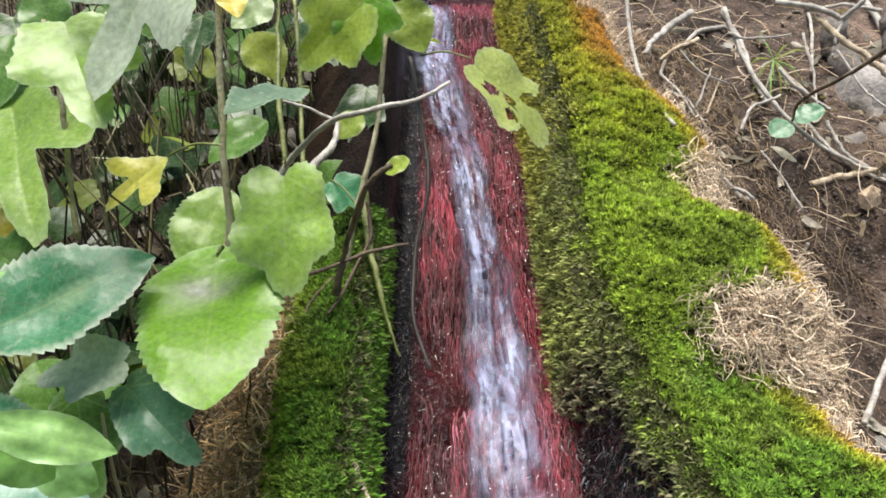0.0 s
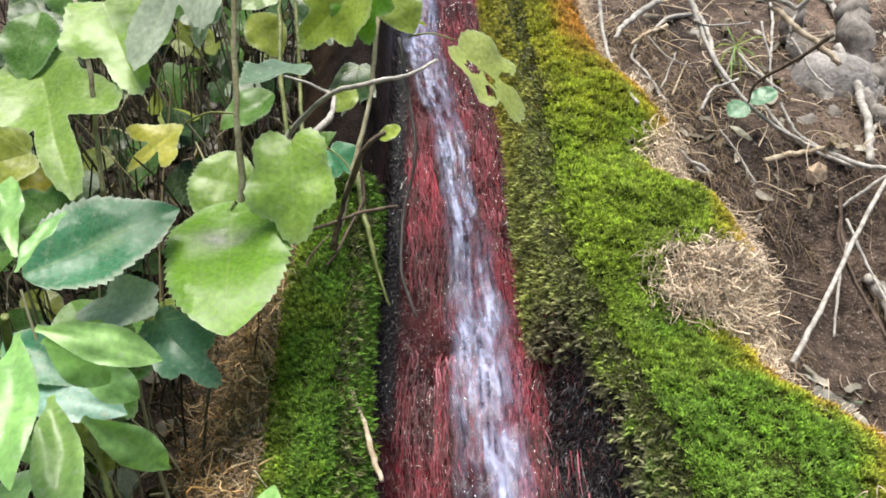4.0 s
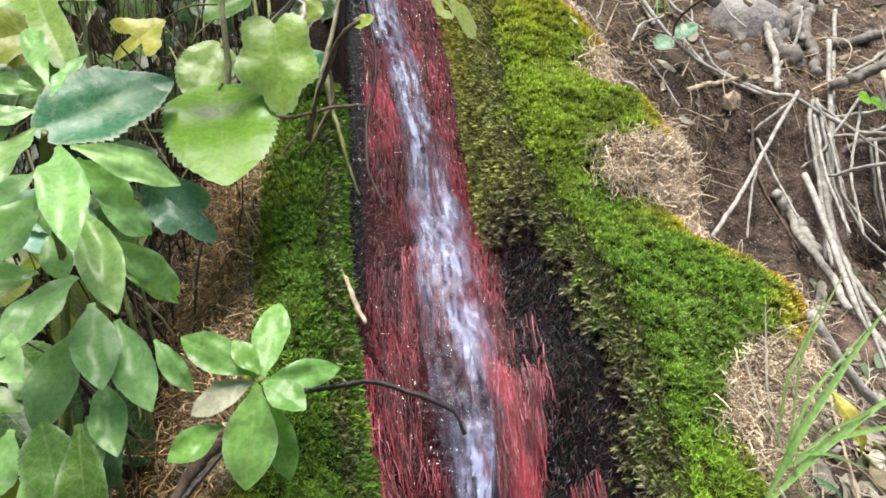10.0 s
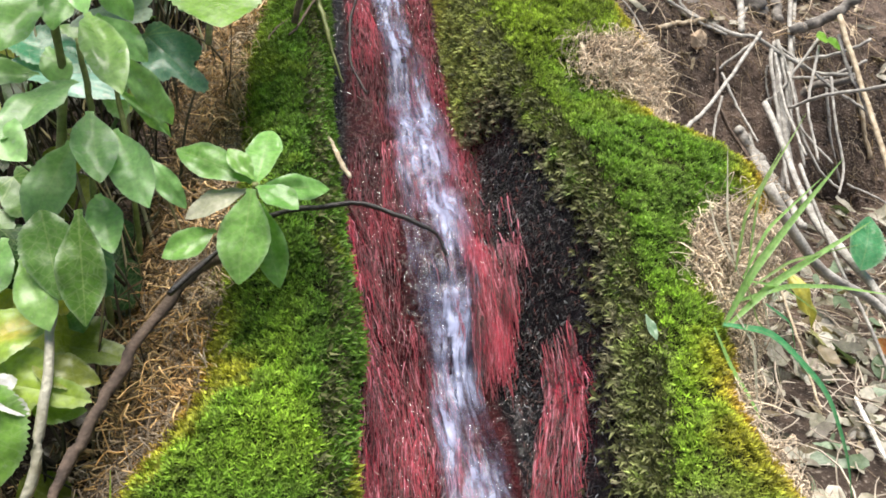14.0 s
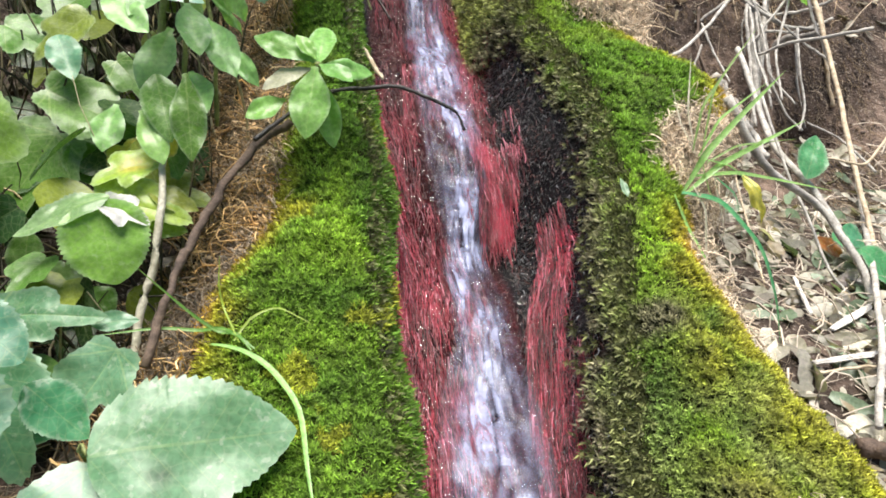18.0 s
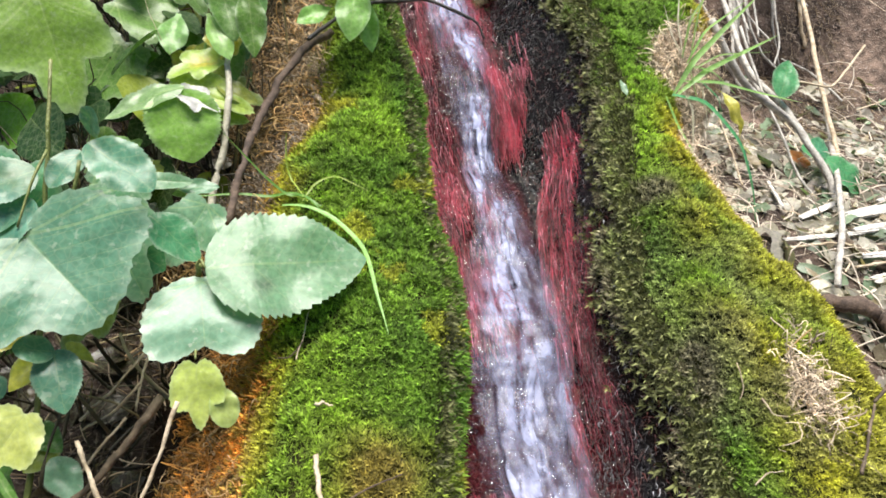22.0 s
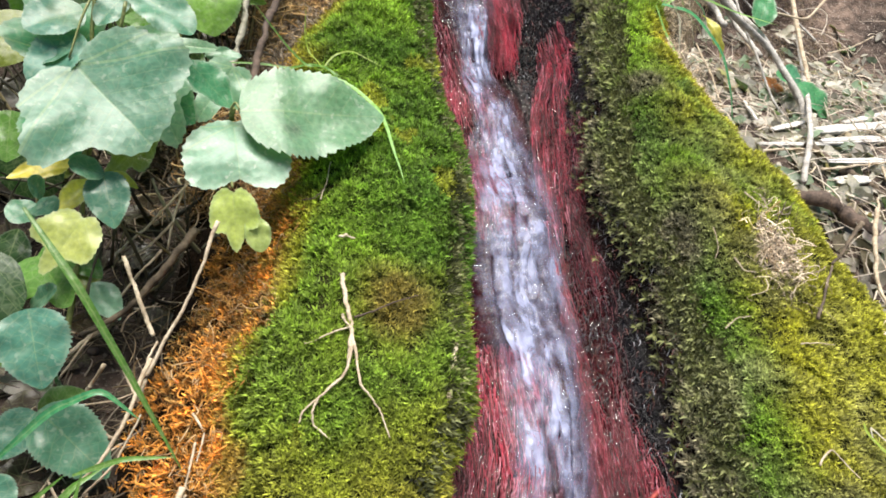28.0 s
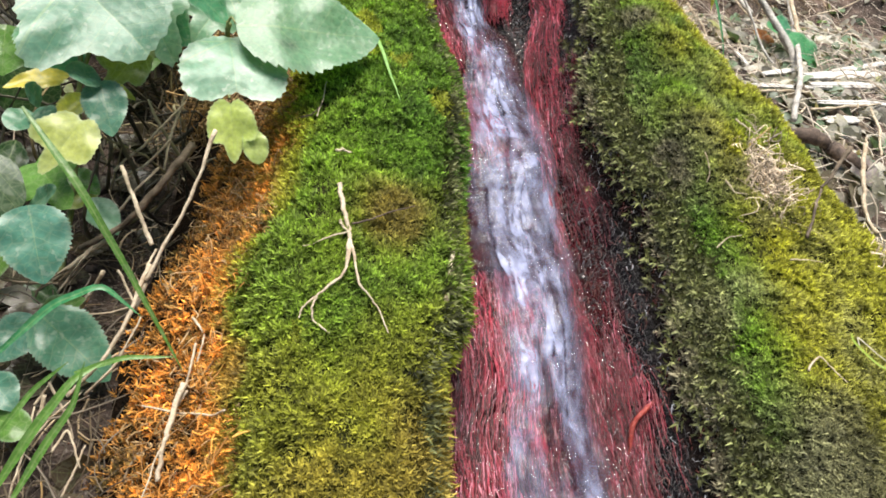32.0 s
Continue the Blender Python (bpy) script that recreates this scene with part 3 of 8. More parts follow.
def moss_side(side, count, seed):
    rng = np.random.default_rng(seed)
    s = rng.uniform(-1.1, 0.66, count * 2)
    if side == "left":
        a, b = L_OUT(s) - 0.004, L_IN(s) + 0.003
    else:
        a, b = R_IN(s) - 0.012, R_OUT(s) + 0.006
    width = (b - a) / (b - a).max()
    keep = rng.uniform(0, 1, len(s)) < width
    s, a, b = s[keep], a[keep], b[keep]
    x = a + (b - a) * rng.uniform(0, 1, len(s))
    if side == "right":
        keep = (dry_right(x, s) < rng.uniform(0.35, 0.75, len(x))) & (0.6 * bare_right(x, s) < rng.uniform(0.3, 0.8, len(x)))
        x, s = x[keep], s[keep]
    else:
        keep = s + 0.06 * rough(x, s, 0.04, 34) > rng.uniform(-0.50, -0.42, len(s))
        x, s = x[keep], s[keep]
    n = facing(x, s, mound_at)
    z = mound_at(x, s)
    inner = (L_IN(s) - x) if side == "left" else (x - R_IN(s))
    size = rng.uniform(0.0055, 0.0115, len(x)) * (1 + 0.7 * step(0.02, 0.0, inner))
    clump = 0.005 * np.clip(rough(x * 0.8 + s * 0.6, s * 0.8 - x * 0.6, 0.011, 47, 2), -0.7, 1) + 0.003 * rough(x, s, 0.035, 55)
    pts = np.stack([x, s, z - 0.0015 + clump], -1)
    return pts, n, size, moss_tint(x, s, side, rng)


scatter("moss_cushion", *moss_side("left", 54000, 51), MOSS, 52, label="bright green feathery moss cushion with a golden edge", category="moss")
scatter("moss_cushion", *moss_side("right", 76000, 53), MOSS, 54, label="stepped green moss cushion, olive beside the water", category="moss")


def fibres(name, x, s, lift, direction, length, radius, tints, seed, material, droop=0.0, curl=0.5, knots=5, surface=mound_at, wig=0.0, **tags):
    """Many thin fibres lying on the bank, each one curving along a direction in slope axes."""
    rng = np.random.default_rng(seed)
    m = len(x)
    d = np.asarray(direction, float) + rng.normal(size=(m, 3)) * curl * 0.4
    d /= np.linalg.norm(d, axis=1, keepdims=True)
    swing = rng.normal(size=(m, 3)) * curl
    t = np.linspace(0, 1, knots)
    p0 = np.stack([x, s, surface(x, s) + lift], -1)
    path = p0[:, None] + d[:, None] * (length[:, None] * t)[..., None] + swing[:, None] * (length[:, None] * t * (1 - t))[..., None]
    if wig:
        turn, beat = rng.normal(size=(m, 3)), rng.uniform(0, 6.3, (m, 1))
        path += turn[:, None] * (wig * length[:, None] * np.sin(t[None] * rng.uniform(6, 12, (m, 1)) + beat))[..., None]
    path[..., 2] -= droop * (length[:, None] * t * t)
    rest = surface(path[..., 0], path[..., 1]) + 0.0005
    path[..., 2] = np.maximum(path[..., 2], rest)
    r = radius[:, None] * (1 - 0.55 * t)[None]
    v, f = tubes(onslope(path.reshape(-1, 3)).reshape(m, knots, 3), r)
    return thing(name, raw(name, v, f, np.repeat(tints, knots * 3, axis=0)), material, kind="stuff", **tags)


def straw_tint(rng, m, pale=0.5):
    a, b, c = np.array([0.76, 0.63, 0.48]), np.array([0.40, 0.25, 0.09]), np.array([0.22, 0.15, 0.09])
    w = rng.dirichlet((2.0 * pale + 0.3, 2.2 - 2 * pale, 0.6), m)
    return (w[:, :1] * a + w[:, 1:2] * b + w[:, 2:] * c) * rng.uniform(0.7, 1.25, (m, 1))


# pale straw on the right cushion's risers and edge
rng = np.random.default_rng(61)
s = rng.uniform(-1.0, 0.5, 90000)
x = rng.uniform(0.12, 0.42, 90000)
keep = (x > R_IN(s) + 0.02) & (x < R_OUT(s) + 0.012) & (dry_right(x, s) > rng.uniform(0.3, 0.9, len(x)))
x, s = x[keep][:10500], s[keep][:10500]
m = len(x)
fibres("dry_moss", x, s, rng.uniform(0, 0.004, m), np.tile([0.25, 0.45, 0.5], (m, 1)), rng.uniform(0.008, 0.028, m), rng.uniform(0.00028, 0.0007, m), straw_tint(rng, m, 1.02) * rng.uniform(0.3, 1.65, (m, 1)), 62, STRAW, droop=0.5, curl=1.4, knots=9, wig=0.13, label="bleached straw-coloured dead moss hanging from the cushion's edge", category="dry moss")

# straw curtain down the right edge
s = rng.uniform(-0.95, 0.25, 9000)
keep = rng.uniform(0, 1, 9000) < 0.35 + 0.65 * step(0.02, 0.2, np.abs(rough(s, s * 0, 0.12, 63)))
s = s[keep]
m = len(s)
x = R_OUT(s) + rng.uniform(-0.006, 0.018, m)
fibres("hanging_straw", x, s, rng.uniform(-0.002, 0.004, m), np.tile([0.45, 0.6, -0.5], (m, 1)), rng.uniform(0.012, 0.045, m), rng.uniform(0.0003, 0.0008, m), straw_tint(rng, m, 0.85), 64, STRAW, droop=0.9, curl=0.6, knots=8, wig=0.08, label="tan dead fibres hanging over the edge above the soil", category="dry moss")

# rust and brown dying moss on the left flank, with loose fibres
rng = np.random.default_rng(65)
s = rng.uniform(-0.45, 0.66, 30000)
a = L_OUT(s) - np.interp(s, (-0.45, 0.0, 0.25, 0.36, 0.6), (0.06, 0.055, 0.03, 0.05, 0.08))
x = a + (L_OUT(s) + 0.010 + np.clip(0.03 * rough(s, s * 0 + 2.0, 0.05, 64), -0.008, 0.03) * step(0.2, 0.3, s) - a) * rng.uniform(0, 1, len(s)) ** 0.8
keep = rng.uniform(0, 1, len(s)) < 0.5 + 0.5 * rough(x, s, 0.03, 65)
x, s = x[keep], s[keep]
m = len(x)
orange = step(0.20, 0.34, s)[:, None]
# outward fibres tinted darker, the plants' shade included
pale = (0.3 + 0.7 * np.clip(1 - (L_OUT(s) - x) / 0.045, 0, 1) * step(0.15, -0.05, s) * (rng.uniform(0, 1, m) > 0.4))[:, None]
tint = straw_tint(rng, m, 0.5) * pale * (1 - orange) + orange * (np.array([0.64, 0.26, 0.035]) * rng.uniform(0.25, 1.5, (m, 1)) * np.clip(1.0 + 0.9 * rough(x, s, 0.03, 63) + 0.8 * rough(x, s, 0.011, 62), 0.2, 1.7)[:, None] + np.array([0.05, 0.06, 0.02]) * rng.uniform(0, 1.6, (m, 1)))
pts = np.stack([x, s, mound_at(x, s) + 0.006 * np.clip(rough(x, s, 0.014, 67, 2), -0.5, 1)], -1)
shoots = rng.uniform(0, 1, m) < 0.25 + 0.4 * step(0.15, 0.3, s)
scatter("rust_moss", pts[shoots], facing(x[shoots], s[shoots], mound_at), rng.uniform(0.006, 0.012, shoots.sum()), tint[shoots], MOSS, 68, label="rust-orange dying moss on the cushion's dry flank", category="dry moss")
x, s, tint = x[~shoots][:7000], s[~shoots][:7000], tint[~shoots][:7000]
m = len(x)
tan = (rng.uniform(0, 1, m) < 0.3) & (s > 0.2)
tint[tan] = straw_tint(rng, tan.sum(), 0.6) * np.array([1.0, 0.86, 0.6])
fibres("dry_rootlets", x, s, rng.uniform(0, 0.006, m), np.tile([-0.35, 0.6, 0.5], (m, 1)), rng.uniform(0.008, 0.026, m) * (1 - 0.25 * step(0.2, 0.34, s)), rng.uniform(0.0003, 0.0008, m), tint * (1.15 - 0.3 * step(0.2, 0.34, s))[:, None] + 0.02, 66, STRAW, droop=0.4, curl=1.2, knots=8, wig=0.12, label="tangled brown rootlets on the cushion's dry flank", category="rootlets")

rng = np.random.default_rng(69)
s = rng.uniform(-0.5, 0.24, 14000)
x = L_OUT(s) + 0.006 - 0.13 * rng.uniform(0, 1, len(s)) ** 1.2
keep = rough(x, s, 0.035, 68) + rng.normal(size=len(s)) * 0.2 > 0.0
x, s = x[keep][:8500], s[keep][:8500]
m = len(x)
# tan by the moss; outward the tint darkens with the plants' shade
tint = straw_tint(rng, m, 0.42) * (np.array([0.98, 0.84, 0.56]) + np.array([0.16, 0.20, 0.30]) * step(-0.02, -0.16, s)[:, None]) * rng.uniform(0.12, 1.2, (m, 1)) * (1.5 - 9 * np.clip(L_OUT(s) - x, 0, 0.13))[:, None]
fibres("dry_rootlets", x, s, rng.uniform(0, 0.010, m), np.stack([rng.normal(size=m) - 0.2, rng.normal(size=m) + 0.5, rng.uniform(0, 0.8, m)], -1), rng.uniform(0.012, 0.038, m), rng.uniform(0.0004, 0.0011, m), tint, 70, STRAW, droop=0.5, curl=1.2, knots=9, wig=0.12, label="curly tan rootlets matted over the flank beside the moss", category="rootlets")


# red roots along the channel
def root_mat(name, number, s0, s1, left, right, seed, size=(0.012, 0.042), bright=1.0, lift=0.006, glint=0.13, gaps=-0.3, skip=(9, 9), thick=1.0, curl=0.24, label="wine-red mat of fine wet willow roots combed by the water"):
    rng = np.random.default_rng(seed)
    count = int(number * 3.4)
    s = rng.uniform(s0, s1, count)
    x = left(s) + (right(s) - left(s)) * rng.beta(0.9, 0.9, count)
    keep = rough(x, s * 0.45, 0.03, seed + 3) + rng.normal(size=count) * 0.12 > gaps
    keep &= (s < skip[0] + rng.uniform(-0.02, 0.02, len(s))) | (s > skip[1])
    x, s = x[keep][:int(number * 1.8)], s[keep][:int(number * 1.8)]
    count = len(s)
    a, b = left(s), right(s)
    along = np.stack([np.full(count, 0.0), np.full(count, 1.0), np.full(count, 0.04)], -1)
    e = 0.01
    along[:, 0] = ((a + b)[:] * 0 + (left(s + e) + right(s + e) - left(s - e) - right(s - e)) / (4 * e)) * 0.8
    base = np.array([0.42, 0.030, 0.062]) * bright
    dark = np.array([0.036, 0.007, 0.009])
    w = np.clip(rng.normal(0.5, 0.35, count) + 0.7 * rough(x, s * 0.5, 0.025, seed) + 0.6 * rough(x, s * 0.6, 0.008, seed + 5), 0, 1.25)[:, None]
    tint = dark * (1 - w) + base * w
    # a share of fibres tinted pale pink as painted wet highlights
    lit = rng.uniform(0, 1, count) < glint
    tint[lit] = np.array([0.78, 0.24, 0.33]) * rng.uniform(0.55, 1.15, (lit.sum(), 1)) * min(1.0, 0.5 + 0.5 * bright)
    return fibres(name, x, s, rng.uniform(0.0, lift, count), along, rng.uniform(*size, count) * np.where(lit, 0.6, 1), rng.uniform(0.00018, 0.00045, count) * thick, tint, seed + 1, WETROOT, droop=0.05, curl=curl, knots=4, label=label, category="roots")


STRAND_L = line((-1.4, 0.137), (-0.06, 0.137), (0.0, 0.131), (0.04, 0.115), (0.08, 0.108), (0.14, 0.098), (0.2, 0.088), (0.3, 0.083), (0.6, 0.062), (1.2, 0.06))
STRAND_R = line((-1.4, 0.15), (-0.06, 0.150), (0.0, 0.150), (0.04, 0.139), (0.08, 0.127), (0.14, 0.117), (0.2, 0.109), (0.3, 0.102), (0.45, 0.092), (0.6, 0.080), (1.2, 0.08))
TONGUE_R = line((-1.4, 0.135), (-0.16, 0.131), (-0.1, 0.119), (-0.03, 0.106), (1.2, 0.095))
root_mat("root_mat", 3200, -1.14, 0.60, lambda s: L_IN(s) + 0.016 + 0.014 * step(0.0, -0.12, s) + 0.008 * step(-0.3, -0.45, s), lambda s: STREAM(s) + 0.01, 71, bright=0.72, glint=0.08, gaps=-0.05, skip=(0.23, 0.38), label="dark wine-brown mat of fine wet roots beside the water")
root_mat("root_mat", 900, -0.06, 0.23, lambda s: L_IN(s) + 0.010, lambda s: STREAM(s) - 0.004, 83, bright=1.0, glint=0.2, thick=1.15)
root_mat("root_mat", 200, -0.66, -0.51, lambda s: L_IN(s) + 0.035, lambda s: L_IN(s) + 0.065 + 0.15 * (s + 0.65), 85, bright=1.5, lift=0.014, thick=1.4)
root_mat("root_mat", 190, -0.16, -0.03, lambda s: L_IN(s) + 0.01, lambda s: L_IN(s) + 0.05 + 0.1 * (s + 0.1), 87, bright=1.1, thick=1.3)
root_mat("root_mat", 260, -0.34, -0.24, lambda s: STREAM(s) - 0.05, lambda s: STREAM(s) - 0.005, 88, bright=1.2, thick=1.3)
root_mat("root_mat", 3000, -1.14, -0.20, lambda s: STREAM(s) - 0.0, lambda s: RED_R(s) + 0.004, 73, bright=0.9, glint=0.12, thick=1.1)
root_mat("root_mat", 700, -0.22, -0.065, lambda s: STREAM(s) + 0.022, TONGUE_R, 75, bright=1.15, glint=0.24, thick=1.4, size=(0.02, 0.06), curl=0.17)
root_mat("root_mat", 640, -0.055, 0.24, STRAND_L, STRAND_R, 77, bright=1.1, glint=0.16, thick=1.5, size=(0.015, 0.05), curl=0.15)
root_mat("root_mat", 420, 0.22, 0.62, STRAND_L, lambda s: STRAND_R(s) - 0.008, 78, bright=0.6, glint=0.10, thick=1.2)
root_mat("root_mat", 1300, 0.37, 0.64, lambda s: L_IN(s) + 0.012, lambda s: STREAM(s) - 0.006, 79, bright=1.2, glint=0.2, thick=1.35)
root_mat("root_mat", 1500, 0.12, 0.63, lambda s: RED_R(s) - 0.01, lambda s: np.minimum(RED_R(s) + 0.022, R_IN(s) - 0.002), 89, bright=0.5, glint=0.06, gaps=0.02, label="dark brown-red roots on the wet wall beside the moss")
root_mat("root_mat", 420, 0.46, 0.64, lambda s: STREAM(s) + 0.035, lambda s: R_IN(s) - 0.006, 93, bright=0.7, glint=0.08, gaps=0.1, thick=1.2)


# brown tangle caught on the wet floor; pale specks are debris and painted glints
rng = np.random.default_rng(91)
s = rng.uniform(-0.95, 0.62, 8000)
x = L_IN(s) + 0.006 + (R_IN(s) - L_IN(s) - 0.008) * rng.beta(0.7, 1.1, len(s))
m = len(x)
tint = np.where((x > STREAM(s) + 0.036 + 0.03 * step(0.16, 0.28, s))[:, None] & (s > -0.3)[:, None] | (x < L_IN(s) + 0.012 + 0.018 * step(-0.1, -0.25, s))[:, None], np.array([0.020, 0.016, 0.016]), np.array([0.085, 0.016, 0.016])) * rng.uniform(0.2, 1.8, (m, 1))
pale = rng.uniform(0, 1, m) > 0.88
tint[pale] = np.array([0.34, 0.25, 0.22]) * rng.uniform(0.5, 1.2, (pale.sum(), 1))
fibres("root_tangle", x, s, rng.uniform(0, 0.005, m), np.stack([rng.normal(size=m) * 0.6, np.ones(m), rng.uniform(0, 0.5, m)], -1), rng.uniform(0.002, 0.010, m), rng.uniform(0.00014, 0.00034, m), tint, 92, WETROOT, droop=0.3, curl=1.2, knots=4, label="brown tangle of wet rootlets with pale specks", category="roots")

# moss fronds hanging over the water from both edges
def fringe(count, seed, edge, way, label, out=0.0):
    rng = np.random.default_rng(seed)
    s = rng.uniform(-0.9 if way < 0 else -0.46, 0.64, count)
    shift = BALD(s) * (way < 0)
    keep = rng.uniform(0, 1, count) > 0.3 * shift / 0.027
    s, shift = s[keep], shift[keep]
    count = len(s)
    x = edge(s) + shift + way * (rng.uniform(-0.018, -0.002, count) + out * rng.uniform(0, 1, count) ** 1.5)
    pts = np.stack([x, s, mound_at(x, s)], -1)
    n = np.stack([np.full(count, 0.9 * way), np.full(count, 0.55), np.full(count, 0.35)], -1)
    tint = np.array([0.190, 0.205, 0.070]) * ((0.8 if way > 0 else 0.95) * (1 + 0.2 * step(0.0, 0.2, s) * (way < 0)))[:, None] * rng.uniform(0.2, 1.4, (count, 1)) + np.array([0.03, 0.03, 0.02]) * rng.uniform(0, 1, (count, 1))
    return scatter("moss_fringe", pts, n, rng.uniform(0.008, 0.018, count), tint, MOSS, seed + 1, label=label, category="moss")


fringe(2600, 95, L_IN, 1.0, "olive moss fronds hanging over the channel")
fringe(3600, 97, R_IN, -1.0, "olive and brown moss fronds hanging over the channel")
fringe(1800, 99, R_IN, -1.0, "ragged olive moss fronds down the wet wall", 0.024)


# black wet rootlets over the rock wall beside the right cushion
rng = np.random.default_rng(101)
s = rng.uniform(-0.32, 0.64, 9000)
a = np.minimum(RED_R(s), R_IN(s) - 0.012) - 0.006
x = a + (R_IN(s) + 0.008 + BALD(s) - a) * rng.uniform(0, 1, len(s))
m = len(x)
# about one in eleven tinted pale grey as a painted glint
tint = np.where(rng.uniform(0, 1, (m, 1)) < 0.09, np.array([0.21, 0.215, 0.235]), np.array([0.022, 0.020, 0.021])) * rng.uniform(0.3, 2.0, (m, 1))
odd = rng.uniform(0, 1, m) > 0.78
tint[odd] = np.array([0.12, 0.03, 0.022]) * rng.uniform(0.4, 1.3, (odd.sum(), 1))
fibres("wall_rootlets", x, s, rng.uniform(0, 0.005, m), np.stack([rng.normal(size=m) * 0.4 - 0.2, np.ones(m), rng.uniform(0, 0.6, m)], -1), rng.uniform(0.002, 0.009, m), rng.uniform(0.00022, 0.0006, m), tint, 102, WETBLACK, droop=0.4, curl=0.7, knots=4, label="black wet rootlets over the rock beside the water", category="rootlets")

# ---- leaves and stems ----
def leaf_material():
    m, nt, b = mat("leaf")
    a = nt.nodes.new("ShaderNodeAttribute")
    a.attribute_name = "tint"
    p = nt.nodes.new("ShaderNodeAttribute")
    p.attribute_name = "leafxy"
    sep = node(nt, "ShaderNodeSeparateXYZ", (0, p.outputs["Vector"]))
    def math_(op, x, y=None, z=None):
        n = nt.nodes.new("ShaderNodeMath")
        n.operation = op
        for slot, q in enumerate((x, y, z)):
            if q is None:
                continue
            if isinstance(q, (int, float)):
                n.inputs[slot].default_value = q
            else:
                nt.links.new(q, n.inputs[slot])
        return n.outputs[0]
    ax = math_("ABSOLUTE", sep.outputs[0])
    mid = math_("MULTIPLY", math_("LESS_THAN", ax, math_("MULTIPLY_ADD", sep.outputs[1], -0.008, 0.011)), 0.75)
    slant = math_("MULTIPLY_ADD", ax, -0.75, sep.outputs[1])
    wave = math_("PINGPONG", math_("MULTIPLY", slant, 7.5), 0.5)
    side = math_("LESS_THAN", wave, 0.032)
    palm = math_("GREATER_THAN", sep.outputs[2], 1.5)
    sheen = math_("MULTIPLY_ADD", palm, -2.0, sep.outputs[2])
    up = math_("SUBTRACT", sep.outputs[1], 0.08)
    ray1 = math_("ABSOLUTE", math_("SUBTRACT", math_("MULTIPLY", ax, 0.62), math_("MULTIPLY", up, 0.78)))
    ray2 = math_("ABSOLUTE", math_("ADD", math_("MULTIPLY", ax, 0.25), math_("MULTIPLY", up, -0.97)))
    fan = math_("MULTIPLY", palm, math_("LESS_THAN", math_("MINIMUM", ray1, ray2), 0.010))
    vein = math_("MAXIMUM", math_("MAXIMUM", mid, fan), math_("MULTIPLY", side, 0.55))
    n1, n2, n3 = noise_of(nt, 45, 4), noise_of(nt, 260, 4), noise_of(nt, 18, 3)
    col = mixrgb(nt, 0.3, a.outputs["Color"], ramp(nt, n1, (0.3, (0.70, 0.76, 0.64)), (0.7, (1.36, 1.24, 1.42))), "MULTIPLY")
    col = mixrgb(nt, math_("MULTIPLY", vein, 0.5), col, mixrgb(nt, 0.5, col, (0.46, 0.56, 0.22)))
    net = nt.nodes.new("ShaderNodeTexVoronoi")
    net.feature = "DISTANCE_TO_EDGE"
    net.inputs["Scale"].default_value = 170
    nt.links.new(nt.nodes.new("ShaderNodeTexCoord").outputs["Object"], net.inputs["Vector"])
    mesh = ramp(nt, net.outputs["Distance"], (0.0, (1, 1, 1)), (0.10, (0, 0, 0)))
    col = mixrgb(nt, 1.0, col, ramp(nt, n2, (0.32, (0.80, 0.82, 0.78)), (0.68, (1.2, 1.18, 1.2))), "MULTIPLY")
    col = mixrgb(nt, math_("MULTIPLY", mesh, 0.26), col, mixrgb(nt, 0.5, col, (0.50, 0.55, 0.34)))
    pale = ramp(nt, noise_of(nt, 75, 5), (0.54, (0, 0, 0)), (0.66, (0.08, 0.08, 0.08)))
    col = mixrgb(nt, pale, col, mixrgb(nt, 0.55, col, (0.56, 0.60, 0.38)))
    dusk = ramp(nt, noise_of(nt, 38, 4), (0.34, (0.62, 0.68, 0.62)), (0.5, (1, 1, 1)))
    col = mixrgb(nt, 0.25, col, dusk, "MULTIPLY")
    # whitish patches mixed into the colour as painted sky sheen on waxy leaves
    wax = math_("MULTIPLY", sheen, ramp(nt, noise_of(nt, 32, 5), (0.36, (0.35, 0.35, 0.35)), (0.66, (1, 1, 1))))
    col = mixrgb(nt, wax, col, (0.25, 0.44, 0.32))
    spot = math_("MULTIPLY", ramp(nt, noise_of(nt, 170, 3), (0.62, (0, 0, 0)), (0.67, (1, 1, 1))), math_("MULTIPLY_ADD", sheen, 1.5, 0.06))
    col = mixrgb(nt, spot, col, (0.50, 0.56, 0.46))
    brown = ramp(nt, n3, (0.68, (0, 0, 0)), (0.76, (0.35, 0.35, 0.35)))
    col = mixrgb(nt, brown, col, mixrgb(nt, 0.5, col, (0.30, 0.26, 0.06)))
    nt.links.new(col, b.inputs["Base Color"])
    nt.links.new(ramp(nt, n1, (0.3, (0.24, 0.24, 0.24)), (0.7, (0.46, 0.46, 0.46))), b.inputs["Roughness"])
    b.inputs["Specular IOR Level"].default_value = 0.5
    nt.links.new(math_("MULTIPLY", sheen, 0.7), b.inputs["Coat Weight"])
    b.inputs["Coat Roughness"].default_value = 0.28
    cells = node(nt, "ShaderNodeTexVoronoi", ("Vector", nt.nodes.new("ShaderNodeTexCoord").outputs["Object"]), Scale=130)
    bump(nt, b, mixrgb(nt, 0.45, mixrgb(nt, 0.5, vein, n1), cells.outputs["Distance"]), 0.4, 0.002)
    t = node(nt, "ShaderNodeBsdfTranslucent", (0, mixrgb(nt, 1.0, col, (1.0, 1.1, 0.55), "MULTIPLY")))
    mx = node(nt, "ShaderNodeMixShader", (1, b.outputs[0]), (2, t.outputs[0]), Fac=0.37)
    nt.links.new(mx.outputs[0], nt.nodes["Material Output"].inputs[0])
    return m


